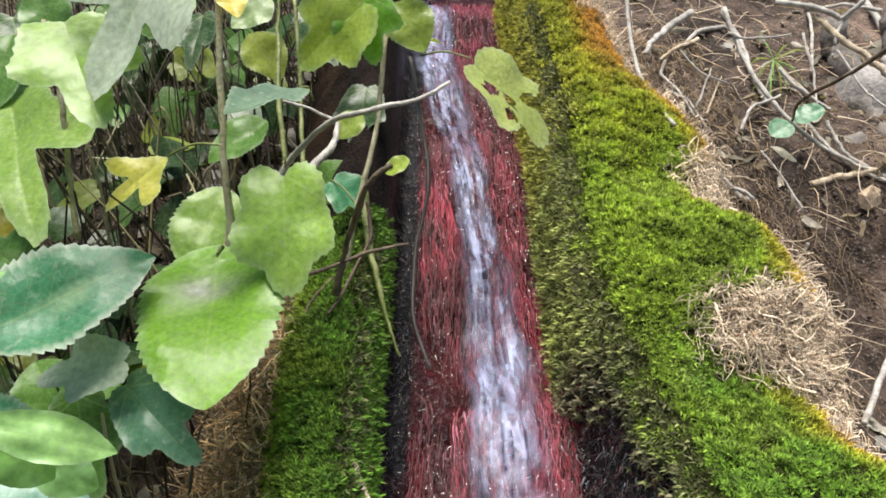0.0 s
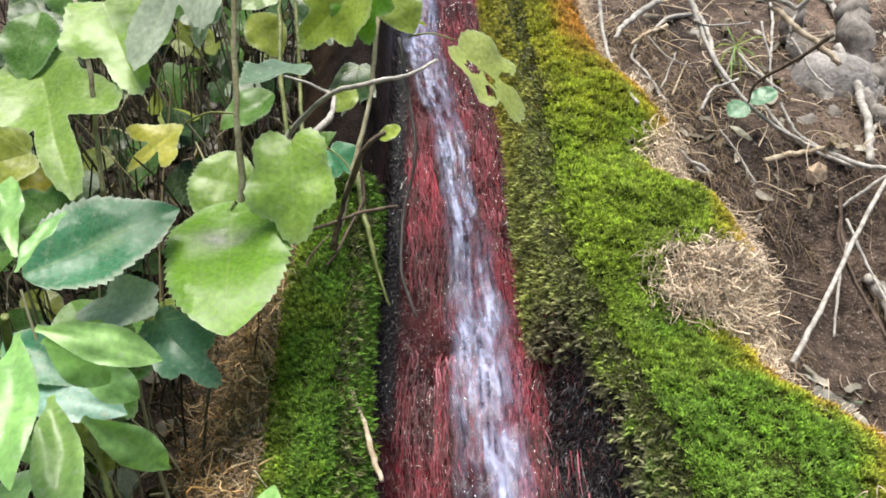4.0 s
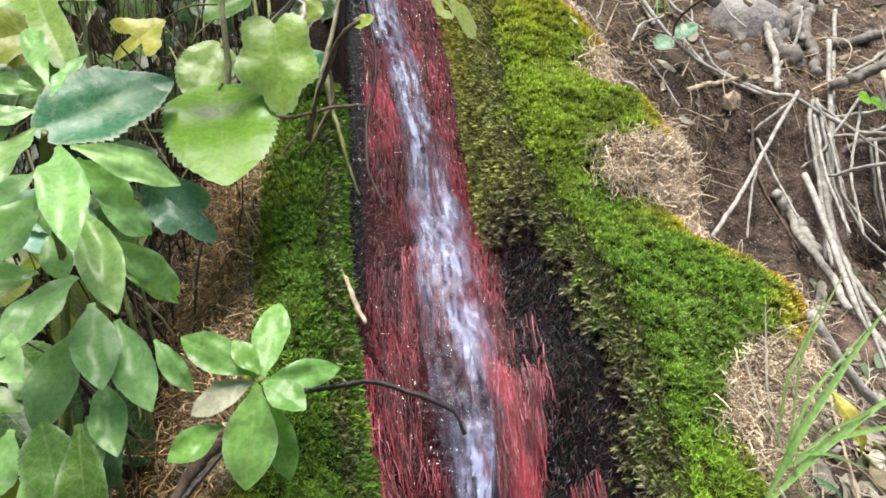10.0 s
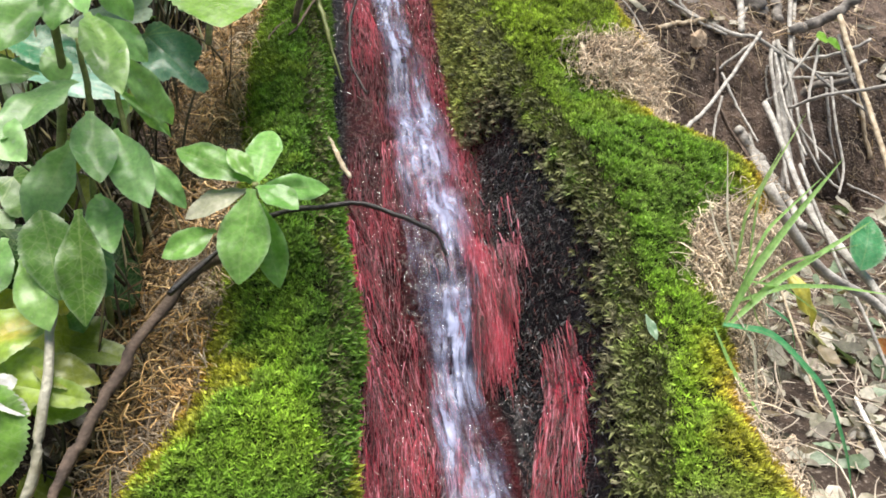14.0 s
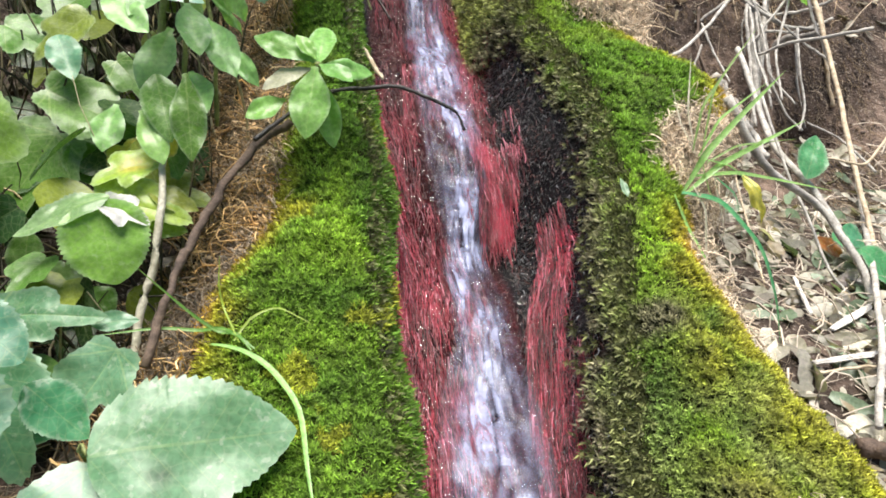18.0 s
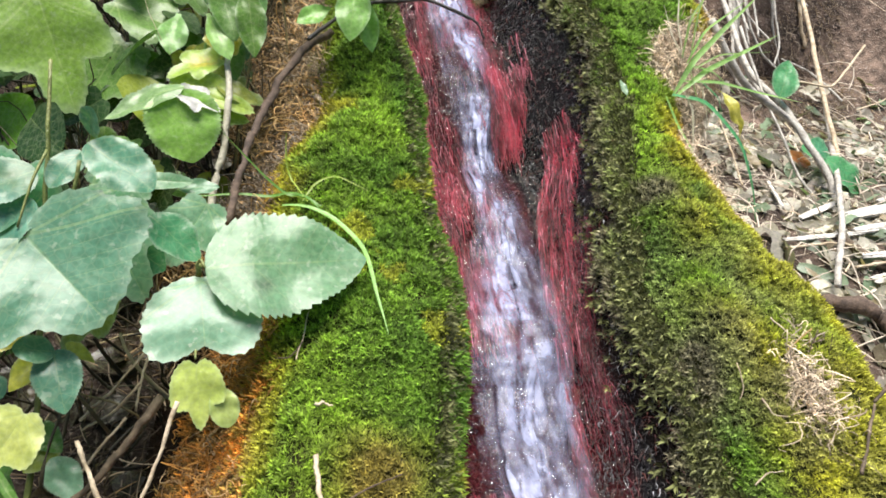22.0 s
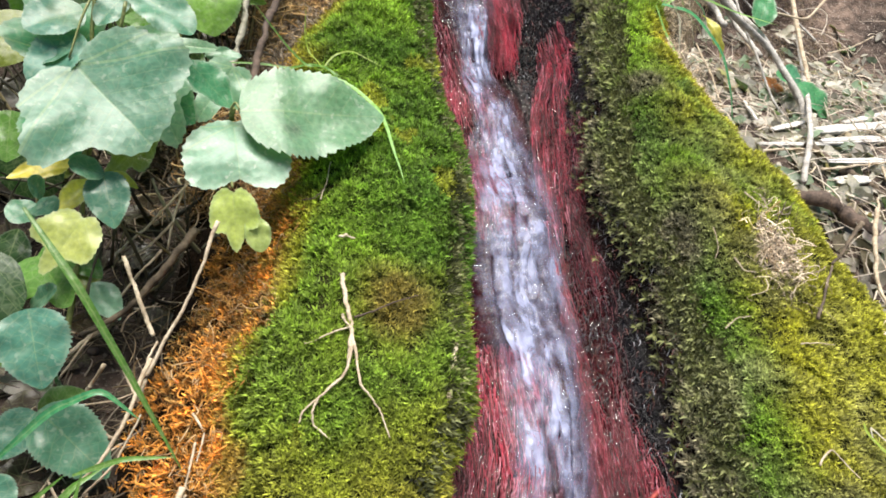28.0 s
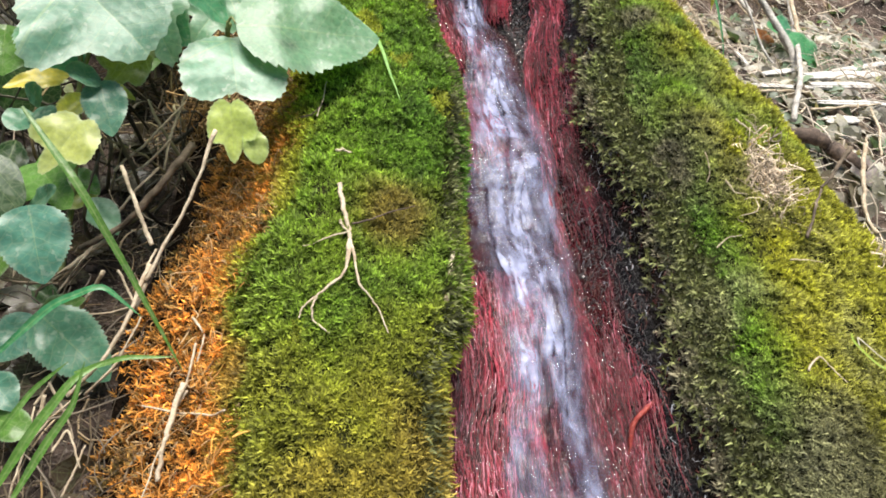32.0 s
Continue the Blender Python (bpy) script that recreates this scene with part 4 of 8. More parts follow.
def bark_material(name, dark, light, scale=90, roughness=0.8):
    m, nt, b = mat(name)
    n1, n2 = noise_of(nt, scale, 5), noise_of(nt, scale * 5, 4)
    c = ramp(nt, n1, (0.32, dark), (0.68, light))
    c = mixrgb(nt, 0.5, c, ramp(nt, n2, (0.3, (0.5, 0.5, 0.5)), (0.7, (1.4, 1.4, 1.4))), "MULTIPLY")
    nt.links.new(c, b.inputs["Base Color"])
    b.inputs["Roughness"].default_value = roughness
    bump(nt, b, n2, 0.7, 0.0015)
    return m


LEAF = leaf_material()
GREENSTEM = bark_material("green_stem", (0.10, 0.13, 0.03), (0.24, 0.26, 0.09), 60, 0.5)
BROWNSTEM = bark_material("brown_stem", (0.05, 0.035, 0.022), (0.20, 0.15, 0.10))
WETTWIG = bark_material("wet_twig", (0.006, 0.005, 0.004), (0.028, 0.020, 0.017), 120, 0.45)
GREYROOT = bark_material("grey_root", (0.26, 0.24, 0.215), (0.56, 0.53, 0.48))
PALEWOOD = bark_material("pale_wood", (0.34, 0.26, 0.17), (0.62, 0.52, 0.38))
DARKROOT = bark_material("dark_root", (0.045, 0.03, 0.022), (0.16, 0.11, 0.08))

# ice and frost are whitened to hold the sky's sheen
TONES = {
    "green": (0.105, 0.24, 0.04), "lime": (0.30, 0.41, 0.05), "bright": (0.165, 0.385, 0.025), "pale": (0.25, 0.385, 0.12), "fig": (0.235, 0.42, 0.055), "wax": (0.115, 0.285, 0.145),
    "grey": (0.22, 0.31, 0.20), "teal": (0.060, 0.285, 0.115), "ice": (0.20, 0.43, 0.29), "yellow": (0.60, 0.54, 0.075),
    "frost": (0.50, 0.63, 0.53), "olive": (0.255, 0.32, 0.04), "dark": (0.030, 0.085, 0.018), "lance": (0.275, 0.51, 0.14), "rose": (0.19, 0.42, 0.09),
    "lemon": (0.44, 0.55, 0.15), "bramble": (0.070, 0.215, 0.130), "tan": (0.36, 0.29, 0.20), "rust": (0.34, 0.12, 0.03), "straw": (0.50, 0.46, 0.385), "chalk": (0.62, 0.58, 0.50), "fawn": (0.24, 0.212, 0.18), "bark": (0.10, 0.075, 0.05),
}


def outline(kind, k=110):
    """Half of a leaf's edge from base to tip, as (half width, place along), length 1 and greatest width 1."""
    t = np.linspace(0, 1, k)
    if kind == "lance":
        w = 0.5 * np.sin(math.pi * t ** 1.15) ** 0.85
        w = np.maximum(w, 0.10 * (1 - t) * (t > 0))
        teeth, amount = 9, 0.012
    else:
        peak, a, p, e, q, teeth, amount = {"round": (0.5, 2.0, 0.55, 2.0, 0.6, 16, 0.03), "heart": (0.44, 2.5, 0.5, 2.1, 0.72, 20, 0.03), "broad": (0.40, 2.4, 0.5, 1.7, 0.78, 19, 0.034)}.get(kind, (0.42, 1.9, 0.7, 1.7, 0.85, 17, 0.032))
        w = np.where(t < peak, (1 - np.clip((peak - t) / peak, 0, 1) ** a) ** p, (1 - np.clip((t - peak) / (1 - peak), 0, 1) ** e) ** q) * 0.5
    saw = (t * teeth + 0.25 * np.sin(t * 17)) % 1.0
    w = w * (1 + amount * 2.8 * (saw - 0.5))
    w[0] = w[-1] = 0.0
    return np.maximum(w, 0), t


leaf_rim = [None]
# how far each lobed kind reaches from its middle, by degrees from the tip
LOBES = {
    "lobed": ((0, 0.66), (16, 0.57), (29, 0.40), (38, 0.35), (54, 0.48), (68, 0.56), (86, 0.46), (112, 0.42), (135, 0.44), (158, 0.38), (180, 0.29)),
    "star": ((0, 0.68), (13, 0.52), (24, 0.28), (33, 0.20), (46, 0.38), (60, 0.57), (74, 0.50), (92, 0.34), (108, 0.31), (128, 0.42), (150, 0.40), (180, 0.30)),
    "mitten": ((0, 0.62), (18, 0.56), (32, 0.47), (44, 0.49), (62, 0.58), (80, 0.53), (98, 0.44), (120, 0.46), (145, 0.44), (165, 0.36), (180, 0.24)),
    "three": ((0, 0.66), (15, 0.45), (26, 0.20), (36, 0.17), (50, 0.42), (66, 0.56), (82, 0.40), (104, 0.26), (140, 0.26), (180, 0.36)),
    "shield": ((0, 0.40), (12, 0.47), (28, 0.62), (42, 0.63), (60, 0.54), (80, 0.47), (100, 0.42), (130, 0.38), (160, 0.37), (180, 0.34)),
    "trident": ((0, 0.68), (12, 0.54), (26, 0.38), (38, 0.38), (56, 0.52), (72, 0.50), (92, 0.43), (130, 0.40), (160, 0.36), (180, 0.28)),
}


def leaf_shape(kind, rng, cols=10):
    """Points (across, along), faces, of a flat leaf of length 1 and width 1."""
    if kind in LOBES:
        k, c = 240, 0.36
        th = np.linspace(-180, 180, k, endpoint=False)
        at, reach = np.array(LOBES[kind]).T
        r = np.zeros(k)
        for sign in (1, -1):
            shift = rng.uniform(-5, 5)
            half = np.interp(np.abs(th) + shift * np.sin(np.radians(np.abs(th))), at, reach * rng.uniform(0.93, 1.07, len(at)))
            r = np.where(th * sign >= 0, half, r)
        soft = np.hanning(9 if kind == "three" else 15)
        n = len(soft) // 2
        r = np.convolve(np.concatenate([r[-n:], r, r[:n]]), soft / soft.sum(), mode="valid")
        run = np.cumsum(np.hypot(np.gradient(r), r * np.radians(1.5)))
        r = r * (1 + 0.07 * (np.abs(((run * 10.5) % 1.0) - 0.35) - 0.3) + 0.012 * np.sin(run * 11 + rng.uniform(0, 6)))
        th = np.radians(th)
        rings = (0.0001, 0.15, 0.3, 0.45, 0.6, 0.75, 0.88, 1.0)
        pts = np.concatenate([np.stack([q * r * np.sin(th), c + q * r * np.cos(th)], -1) for q in rings])
        j = np.arange(k)
        f = np.concatenate([np.stack([i * k + j, i * k + (j + 1) % k, (i + 1) * k + (j + 1) % k, (i + 1) * k + j], -1) for i in range(len(rings) - 1)])
        leaf_rim[:] = [np.repeat(np.array(rings), k)]
        return pts, f[:, ::-1]
    w, t = outline(kind)
    u = np.linspace(-1, 1, cols + 1)
    back = 0.05 if kind == "heart" else 0.0
    x = u[None] * w[:, None]
    y = t[:, None] - back * (u[None] ** 2) * (1 - t[:, None]) * 2
    pts = np.stack([x.ravel(), y.ravel()], -1)
    leaf_rim[:] = [np.tile(np.abs(u), len(t))]
    i = (np.arange(len(t) - 1)[:, None] * (cols + 1) + np.arange(cols)[None]).ravel()
    return pts, np.stack([i, i + 1, i + cols + 2, i + cols + 1], -1)


LEAFSEED = [100]


def leaf_mesh(kind, base, tip, width, roll, tone, fold=0.18, droop=0.12, wave=0.042, up=None, margin=None, stain=None, holes=()):
    """A leaf between two points given in the first camera's axes, its face towards the viewer, turned about its rib by roll."""
    LEAFSEED[0] += 1
    rng = np.random.default_rng(LEAFSEED[0])
    pts, f = leaf_shape(kind, rng)
    b, t = onview(base), onview(tip)
    y = t - b
    size = np.linalg.norm(y)
    y = y / size
    face = BM[:3, :3] @ np.array(up or (0.0, -0.8, 0.6))
    z = face - y * (face @ y)
    z /= np.linalg.norm(z)
    x = np.cross(y, z)
    c, sn = math.cos(radians(roll)), math.sin(radians(roll))
    x, z = x * c + z * sn, z * c - x * sn
    px, py = pts[:, 0], pts[:, 1]
    ph = rng.uniform(0, 6, 4)
    lift = fold * (np.abs(px) * 1.0 - 0.25 * px * px) * width / size - droop * (py - 0.4) ** 2
    lift = lift + wave * np.abs(px) * (np.sin(py * 15 + ph[0]) + np.sin(px * 11 + ph[1])) + wave * 0.5 * np.sin(py * 7 + ph[2]) * np.sin(px * 6 + ph[3])
    v = b + (px * width)[:, None] * x + (py * size)[:, None] * y + (lift * size)[:, None] * z
    col = np.array(TONES[tone]) * rng.uniform(0.82, 1.18) * np.array([rng.uniform(0.9, 1.12), 1.0, rng.uniform(0.85, 1.2)])
    edge = np.tile(col, (len(v), 1))
    pale = {"teal": 0.5, "ice": 0.5, "grey": 0.5, "pale": 0.4, "lance": 0.25}.get(tone, 0.3) if margin is None else margin
    w = step(0.84, 1.0, leaf_rim[0])[:, None] * pale
    edge = edge * (1 - w) + np.array([0.46, 0.53, 0.43]) * w
    if stain:
        cx, cy, rx, ry, *shade = stain
        w = np.exp(-(((px - cx) / rx) ** 2 + ((py - cy) / ry) ** 2) ** 2) * np.clip(0.75 + 0.8 * rough(px, py, 0.08, 77), 0, 1)
        edge = edge * (1 - w[:, None]) + np.array(shade or (0.27, 0.26, 0.20)) * w[:, None]
    for hx, hy, hr in holes:
        gone = np.hypot(px - hx, (py - hy) * size / width) < hr * (1 + 0.3 * np.sin(9 * np.arctan2(py - hy, px - hx)))
        f = f[~gone[f].any(axis=1)]
    # how much pale sky sheen each tone gets in its colour and coat
    sheen = {"teal": 0.12, "ice": 0.32, "grey": 0.3, "pale": 0.12, "wax": 0.18, "lance": 0.17, "bramble": 0.15, "fig": 0.06}.get(tone, 0.0)
    return raw("leaf", v, f, edge, np.stack([px * width / max(width, size), py, np.full(len(px), sheen + 2.0 * (kind in LOBES))], -1))


def plant(name, label, category, base):
    e = new(name)
    e.empty_display_size = 0.02
    e.location = onview(base)
    return tagged(e, label, category)


def child(name, me, material, parent, label=""):
    me.materials.append(material)
    ob = new(name, me)
    ob.parent = parent
    if parent.type == "EMPTY":
        ob.matrix_parent_inverse = Matrix.Translation(-parent.location)
    return tagged(ob, label)


def leaf(parent, kind, base, tip, width, roll=0.0, tone="green", stalk=None, label="", **shape):
    ob = child("leaf", leaf_mesh(kind, base, tip, width, roll, tone, **shape), LEAF, parent, label)
    if stalk:
        mid = [(p + q) / 2 for p, q in zip(stalk, base)]
        mid[2] += 0.006
        child("leafstalk", stem_mesh("leafstalk", onview([stalk, mid, base]), 0.0011, 0.0008, 8, 5), GREENSTEM, ob)
    return ob


def stem(parent, points, r0, r1, material=None, name="stem", knobs=0.08, count=24, label=""):
    LEAFSEED[0] += 1
    return child(name, stem_mesh(name, onview(points), r0, r1, count, 7, knobs, LEAFSEED[0]), material or BROWNSTEM, parent, label)


def resting(points, gap):
    """The same points, lifted so that they lie on top of the moss."""
    q = (onview(points) - SM[:3, 3]) @ SM[:3, :3]
    q[:, 2] = np.maximum(q[:, 2], mound_at(q[:, 0], q[:, 1]) + gap)
    return (onslope(q) - BM[:3, 3]) @ BM[:3, :3]


def blade_mesh(points, width, count=22):
    """A grass blade with a keel through points in the first camera's axes."""
    p = bent(onview(points), count)
    t = np.linspace(0, 1, count)
    tan = np.gradient(p, axis=0)
    tan /= np.linalg.norm(tan, axis=1, keepdims=True)
    face = BM[:3, :3] @ np.array((0.25, -0.8, 0.55))
    side = np.cross(tan, face)
    side /= np.linalg.norm(side, axis=1, keepdims=True)
    nrm = np.cross(side, tan)
    w = width * np.minimum(1, 0.35 + 2.5 * t) * (1 - t ** 3) + 0.0002
    v = np.concatenate([p - side * w[:, None] / 2 + nrm * w[:, None] * 0.18, p, p + side * w[:, None] / 2 + nrm * w[:, None] * 0.18])
    i = np.arange(count - 1)
    f = np.concatenate([np.stack([i, i + count, i + count + 1, i + 1], -1), np.stack([i + count, i + 2 * count, i + 2 * count + 1, i + count + 1], -1)])
    uv = np.stack([np.concatenate([np.full(count, -0.06), np.zeros(count), np.full(count, 0.06)]), np.tile(t * 0.001, 3)], -1)
    return v, f, uv


def blade(parent, points, width, tone="green", gap=None):
    LEAFSEED[0] += 1
    rng = np.random.default_rng(LEAFSEED[0])
    if gap is not None:
        points = resting(bent(points, 16), gap)
    v, f, uv = blade_mesh(points, width)
    return child("blade", raw("blade", v, f, np.tile(np.array(TONES[tone]) * rng.uniform(0.85, 1.15), (len(v), 1)), uv), LEAF, parent)


def twig(name, points, r0, r1, material, label, category="twig", knobs=0.12, count=28, group="", gap=None):
    """A loose twig or root: a thing of its own."""
    LEAFSEED[0] += 1
    if gap is not None:
        points = resting(bent(points, count), gap)
    me = stem_mesh(name, onview(points), r0, r1, count, 7, knobs, LEAFSEED[0])
    return thing(name, me, material, label, category, group)

# ---- plants, twigs and single leaves, placed in the first camera's axes ----
FIGSTEM = bark_material("fig_stem", (0.20, 0.18, 0.10), (0.46, 0.43, 0.28), 70, 0.6)
PALESTEM = bark_material("pale_stem", (0.30, 0.28, 0.20), (0.58, 0.55, 0.44), 60, 0.6)
GREYBARK = bark_material("grey_bark", (0.11, 0.098, 0.086), (0.32, 0.29, 0.26), 60, 0.9)
RUSTROOT = bark_material("rust_root", (0.16, 0.02, 0.02), (0.34, 0.06, 0.04), 120, 0.4)

fig = plant("fig_sapling", "young fig shrub with lobed green and yellowing leaves on knotty stems", "shrub", (-0.156, 0.500, -0.048))
stem(fig, [(-0.160, 0.500, -0.076), (-0.151, 0.485, 0.007), (-0.151, 0.480, 0.068), (-0.152, 0.470, 0.126), (-0.152, 0.460, 0.185)], 0.0032, 0.0021, FIGSTEM)
stem(fig, [(-0.090, 0.600, -0.039), (-0.076, 0.590, 0.024), (-0.058, 0.600, 0.093), (-0.049, 0.610, 0.174), (-0.045, 0.620, 0.253)], 0.0029, 0.0020, FIGSTEM)
stem(fig, [(-0.275, 0.520, 0.009), (-0.275, 0.510, 0.059), (-0.276, 0.500, 0.110), (-0.281, 0.490, 0.160)], 0.0025, 0.0017, FIGSTEM)
stem(fig, [(-0.151, 0.530, -0.004), (-0.126, 0.550, 0.067), (-0.097, 0.520, 0.086), (-0.069, 0.475, 0.091), (-0.051, 0.460, 0.093), (-0.016, 0.462, 0.100), (0.004, 0.470, 0.112)], 0.0027, 0.0011, GREYROOT, "branch", 0.15)
stem(fig, [(-0.109, 0.560, 0.064), (-0.092, 0.580, 0.083), (-0.090, 0.600, 0.110), (-0.121, 0.620, 0.129), (-0.146, 0.630, 0.132)], 0.0032, 0.0014, GREYROOT, "branch", 0.15)
stem(fig, [(-0.086, 0.560, -0.036), (-0.077, 0.550, -0.004), (-0.059, 0.500, 0.033), (-0.048, 0.480, 0.049), (-0.037, 0.477, 0.056)], 0.0032, 0.0018, BROWNSTEM, "branch", 0.2)
stem(fig, [(-0.131, 0.500, -0.023), (-0.101, 0.534, -0.018), (-0.067, 0.565, -0.004), (-0.029, 0.594, 0.004)], 0.0019, 0.0015, BROWNSTEM, "branch", 0.15)
stem(fig, [(-0.134, 0.600, 0.054), (-0.146, 0.620, 0.132), (-0.152, 0.640, 0.209), (-0.150, 0.650, 0.265)], 0.0024, 0.0020, GREENSTEM)
stem(fig, [(-0.123, 0.620, 0.056), (-0.136, 0.660, 0.140), (-0.146, 0.680, 0.244)], 0.0025, 0.0020, GREENSTEM)
stem(fig, [(-0.073, 0.620, 0.001), (-0.106, 0.580, -0.037), (-0.116, 0.570, -0.055)], 0.0020, 0.0010, BROWNSTEM, "branch", 0.15)
leaf(fig, "star", (-0.138, 0.375, 0.179), (-0.191, 0.370, 0.082), 0.117, -6, "frost", stalk=(-0.142, 0.440, 0.199))
leaf(fig, "lobed", (-0.223, 0.405, 0.136), (-0.186, 0.375, 0.070), 0.066, 4, "fig")
leaf(fig, "star", (-0.348, 0.550, 0.137), (-0.266, 0.450, 0.003), 0.111, -8, "fig", stalk=(-0.297, 0.540, 0.126))
leaf(fig, "three", (-0.215, 0.540, 0.072), (-0.259, 0.528, 0.030), 0.063, 4, "yellow", stalk=(-0.160, 0.500, 0.075))
leaf(fig, "ovate", (-0.105, 0.519, 0.121), (-0.136, 0.430, 0.086), 0.041, -6, "grey", stalk=(-0.099, 0.530, 0.113))
leaf(fig, "ovate", (-0.134, 0.530, 0.098), (-0.177, 0.520, 0.066), 0.040, 0, "green")
leaf(fig, "lobed", (-0.062, 0.580, 0.209), (-0.126, 0.600, 0.159), 0.074, 30, "lime")
leaf(fig, "lobed", (-0.070, 0.585, 0.221), (-0.058, 0.590, 0.157), 0.059, -20, "bright")
leaf(fig, "ovate", (-0.041, 0.600, 0.214), (-0.015, 0.600, 0.171), 0.048, -10, "olive")
leaf(fig, "ovate", (-0.052, 0.680, 0.214), (-0.003, 0.715, 0.215), 0.062, 20, "olive")
leaf(fig, "lobed", (0.026, 0.655, 0.180), (0.105, 0.681, 0.104), 0.100, 12, "lemon", stalk=(-0.022, 0.680, 0.190), holes=((0.12, 0.30, 0.07), (0.02, 0.48, 0.05), (-0.2, 0.62, 0.06), (0.22, 0.55, 0.06)))
leaf(fig, "mitten", (-0.106, 0.460, 0.057), (-0.098, 0.437, -0.034), 0.064, 0, "fig", stalk=(-0.120, 0.530, 0.062))
leaf(fig, "round", (-0.160, 0.512, 0.045), (-0.177, 0.482, -0.013), 0.051, 6, "fig", stalk=(-0.156, 0.500, 0.037))
leaf(fig, "heart", (-0.155, 0.475, -0.004), (-0.134, 0.385, -0.086), 0.090, 0, "bright", stalk=(-0.152, 0.485, -0.001), fold=0.06, stain=(0.04, 0.24, 0.22, 0.10, 0.33, 0.34, 0.29), label="large heart-shaped leaf with a grey stain by its stalk")
leaf(fig, "ovate", (-0.273, 0.400, -0.052), (-0.182, 0.437, -0.003), 0.070, -12, "teal", margin=1.0, stain=(0.03, 0.55, 0.10, 0.2, 0.26, 0.44, 0.24))
leaf(fig, "lobed", (-0.192, 0.425, -0.068), (-0.257, 0.436, -0.083), 0.041, 8, "frost")
leaf(fig, "lobed", (-0.239, 0.450, -0.089), (-0.215, 0.430, -0.158), 0.050, 0, "green")
leaf(fig, "ovate", (-0.298, 0.420, -0.098), (-0.229, 0.410, -0.123), 0.042, 0, "teal")
leaf(fig, "ovate", (-0.288, 0.405, -0.122), (-0.204, 0.400, -0.144), 0.041, 5, "ice")
leaf(fig, "lobed", (-0.204, 0.440, -0.083), (-0.150, 0.425, -0.133), 0.047, -12, "wax")
leaf(fig, "lobed", (-0.100, 0.620, 0.062), (-0.067, 0.620, 0.035), 0.045, 0, "teal", stalk=(-0.070, 0.600, 0.030))
leaf(fig, "round", (-0.040, 0.478, 0.053), (-0.023, 0.474, 0.061), 0.016, 0, "lime")
leaf(fig, "lobed", (-0.331, 0.500, 0.025), (-0.296, 0.490, -0.024), 0.048, 10, "yellow")
leaf(fig, "ovate", (-0.128, 0.520, 0.187), (-0.156, 0.510, 0.163), 0.029, 15, "pale")
leaf(fig, "lobed", (-0.302, 0.470, 0.041), (-0.369, 0.460, 0.012), 0.059, 20, "olive")
leaf(fig, "ovate", (-0.365, 0.620, 0.233), (-0.340, 0.620, 0.177), 0.045, 0, "green")
leaf(fig, "ovate", (-0.342, 0.550, 0.171), (-0.347, 0.530, 0.104), 0.053, 0, "green")
leaf(fig, "ovate", (-0.190, 0.680, 0.211), (-0.160, 0.690, 0.169), 0.050, 0, "olive")
leaf(fig, "ovate", (-0.077, 0.660, 0.129), (-0.099, 0.660, 0.105), 0.032, 0, "olive")
leaf(fig, "ovate", (-0.336, 0.440, 0.004), (-0.303, 0.430, -0.035), 0.052, 10, "dark")
leaf(fig, "ovate", (-0.377, 0.460, 0.017), (-0.335, 0.460, -0.012), 0.041, 10, "yellow")
leaf(fig, "lobed", (-0.271, 0.600, 0.235), (-0.241, 0.600, 0.181), 0.073, 10, "green")
leaf(fig, "ovate", (-0.147, 0.470, 0.180), (-0.136, 0.460, 0.154), 0.023, 10, "yellow")
leaf(fig, "lobed", (-0.285, 0.470, -0.015), (-0.309, 0.460, 0.008), 0.053, 0, "green")
leaf(fig, "ovate", (-0.277, 0.470, -0.076), (-0.249, 0.460, -0.119), 0.045, 0, "green")
leaf(fig, "lobed", (-0.330, 0.640, 0.199), (-0.301, 0.610, 0.132), 0.051, 26.547, "olive")
# back leaves tinted dark to hold the shade deep in the shrub
leaf(fig, "lobed", (-0.147, 0.740, 0.254), (-0.107, 0.710, 0.189), 0.056, 10.6761, "dark")
leaf(fig, "lobed", (-0.083, 0.760, 0.180), (-0.093, 0.730, 0.108), 0.057, -2.83066, "dark")
leaf(fig, "lobed", (-0.386, 0.620, 0.213), (-0.353, 0.590, 0.142), 0.054, 15.3442, "dark")
leaf(fig, "lobed", (-0.235, 0.680, 0.233), (-0.237, 0.650, 0.171), 0.046, -14.9464, "dark")
leaf(fig, "ovate", (-0.096, 0.720, 0.089), (-0.132, 0.690, 0.032), 0.058, 21.5817, "green")
leaf(fig, "lobed", (-0.252, 0.580, -0.085), (-0.244, 0.550, -0.138), 0.050, -9.55557, "olive")
leaf(fig, "ovate", (-0.350, 0.570, -0.074), (-0.340, 0.540, -0.109), 0.035, 25.4519, "olive")
leaf(fig, "lobed", (-0.362, 0.470, 0.019), (-0.339, 0.460, -0.019), 0.037, 0, "yellow")
leaf(fig, "lobed", (-0.381, 0.500, 0.052), (-0.321, 0.490, 0.030), 0.043, 0, "fig")
leaf(fig, "lobed", (-0.335, 0.420, -0.089), (-0.347, 0.400, -0.146), 0.051, 0, "green")

herb = plant("leafy_herb", "leafy herb with drooping pale-flecked lance-shaped leaves", "herb", (-0.229, 0.360, -0.297))
stem(herb, [(-0.245, 0.370, -0.316), (-0.235, 0.350, -0.229), (-0.227, 0.335, -0.151), (-0.223, 0.310, -0.099), (-0.215, 0.285, -0.064)], 0.0036, 0.0026, GREENSTEM)
stem(herb, [(-0.206, 0.370, -0.318), (-0.211, 0.350, -0.238), (-0.210, 0.335, -0.173), (-0.210, 0.320, -0.121)], 0.0028, 0.0020, GREENSTEM)
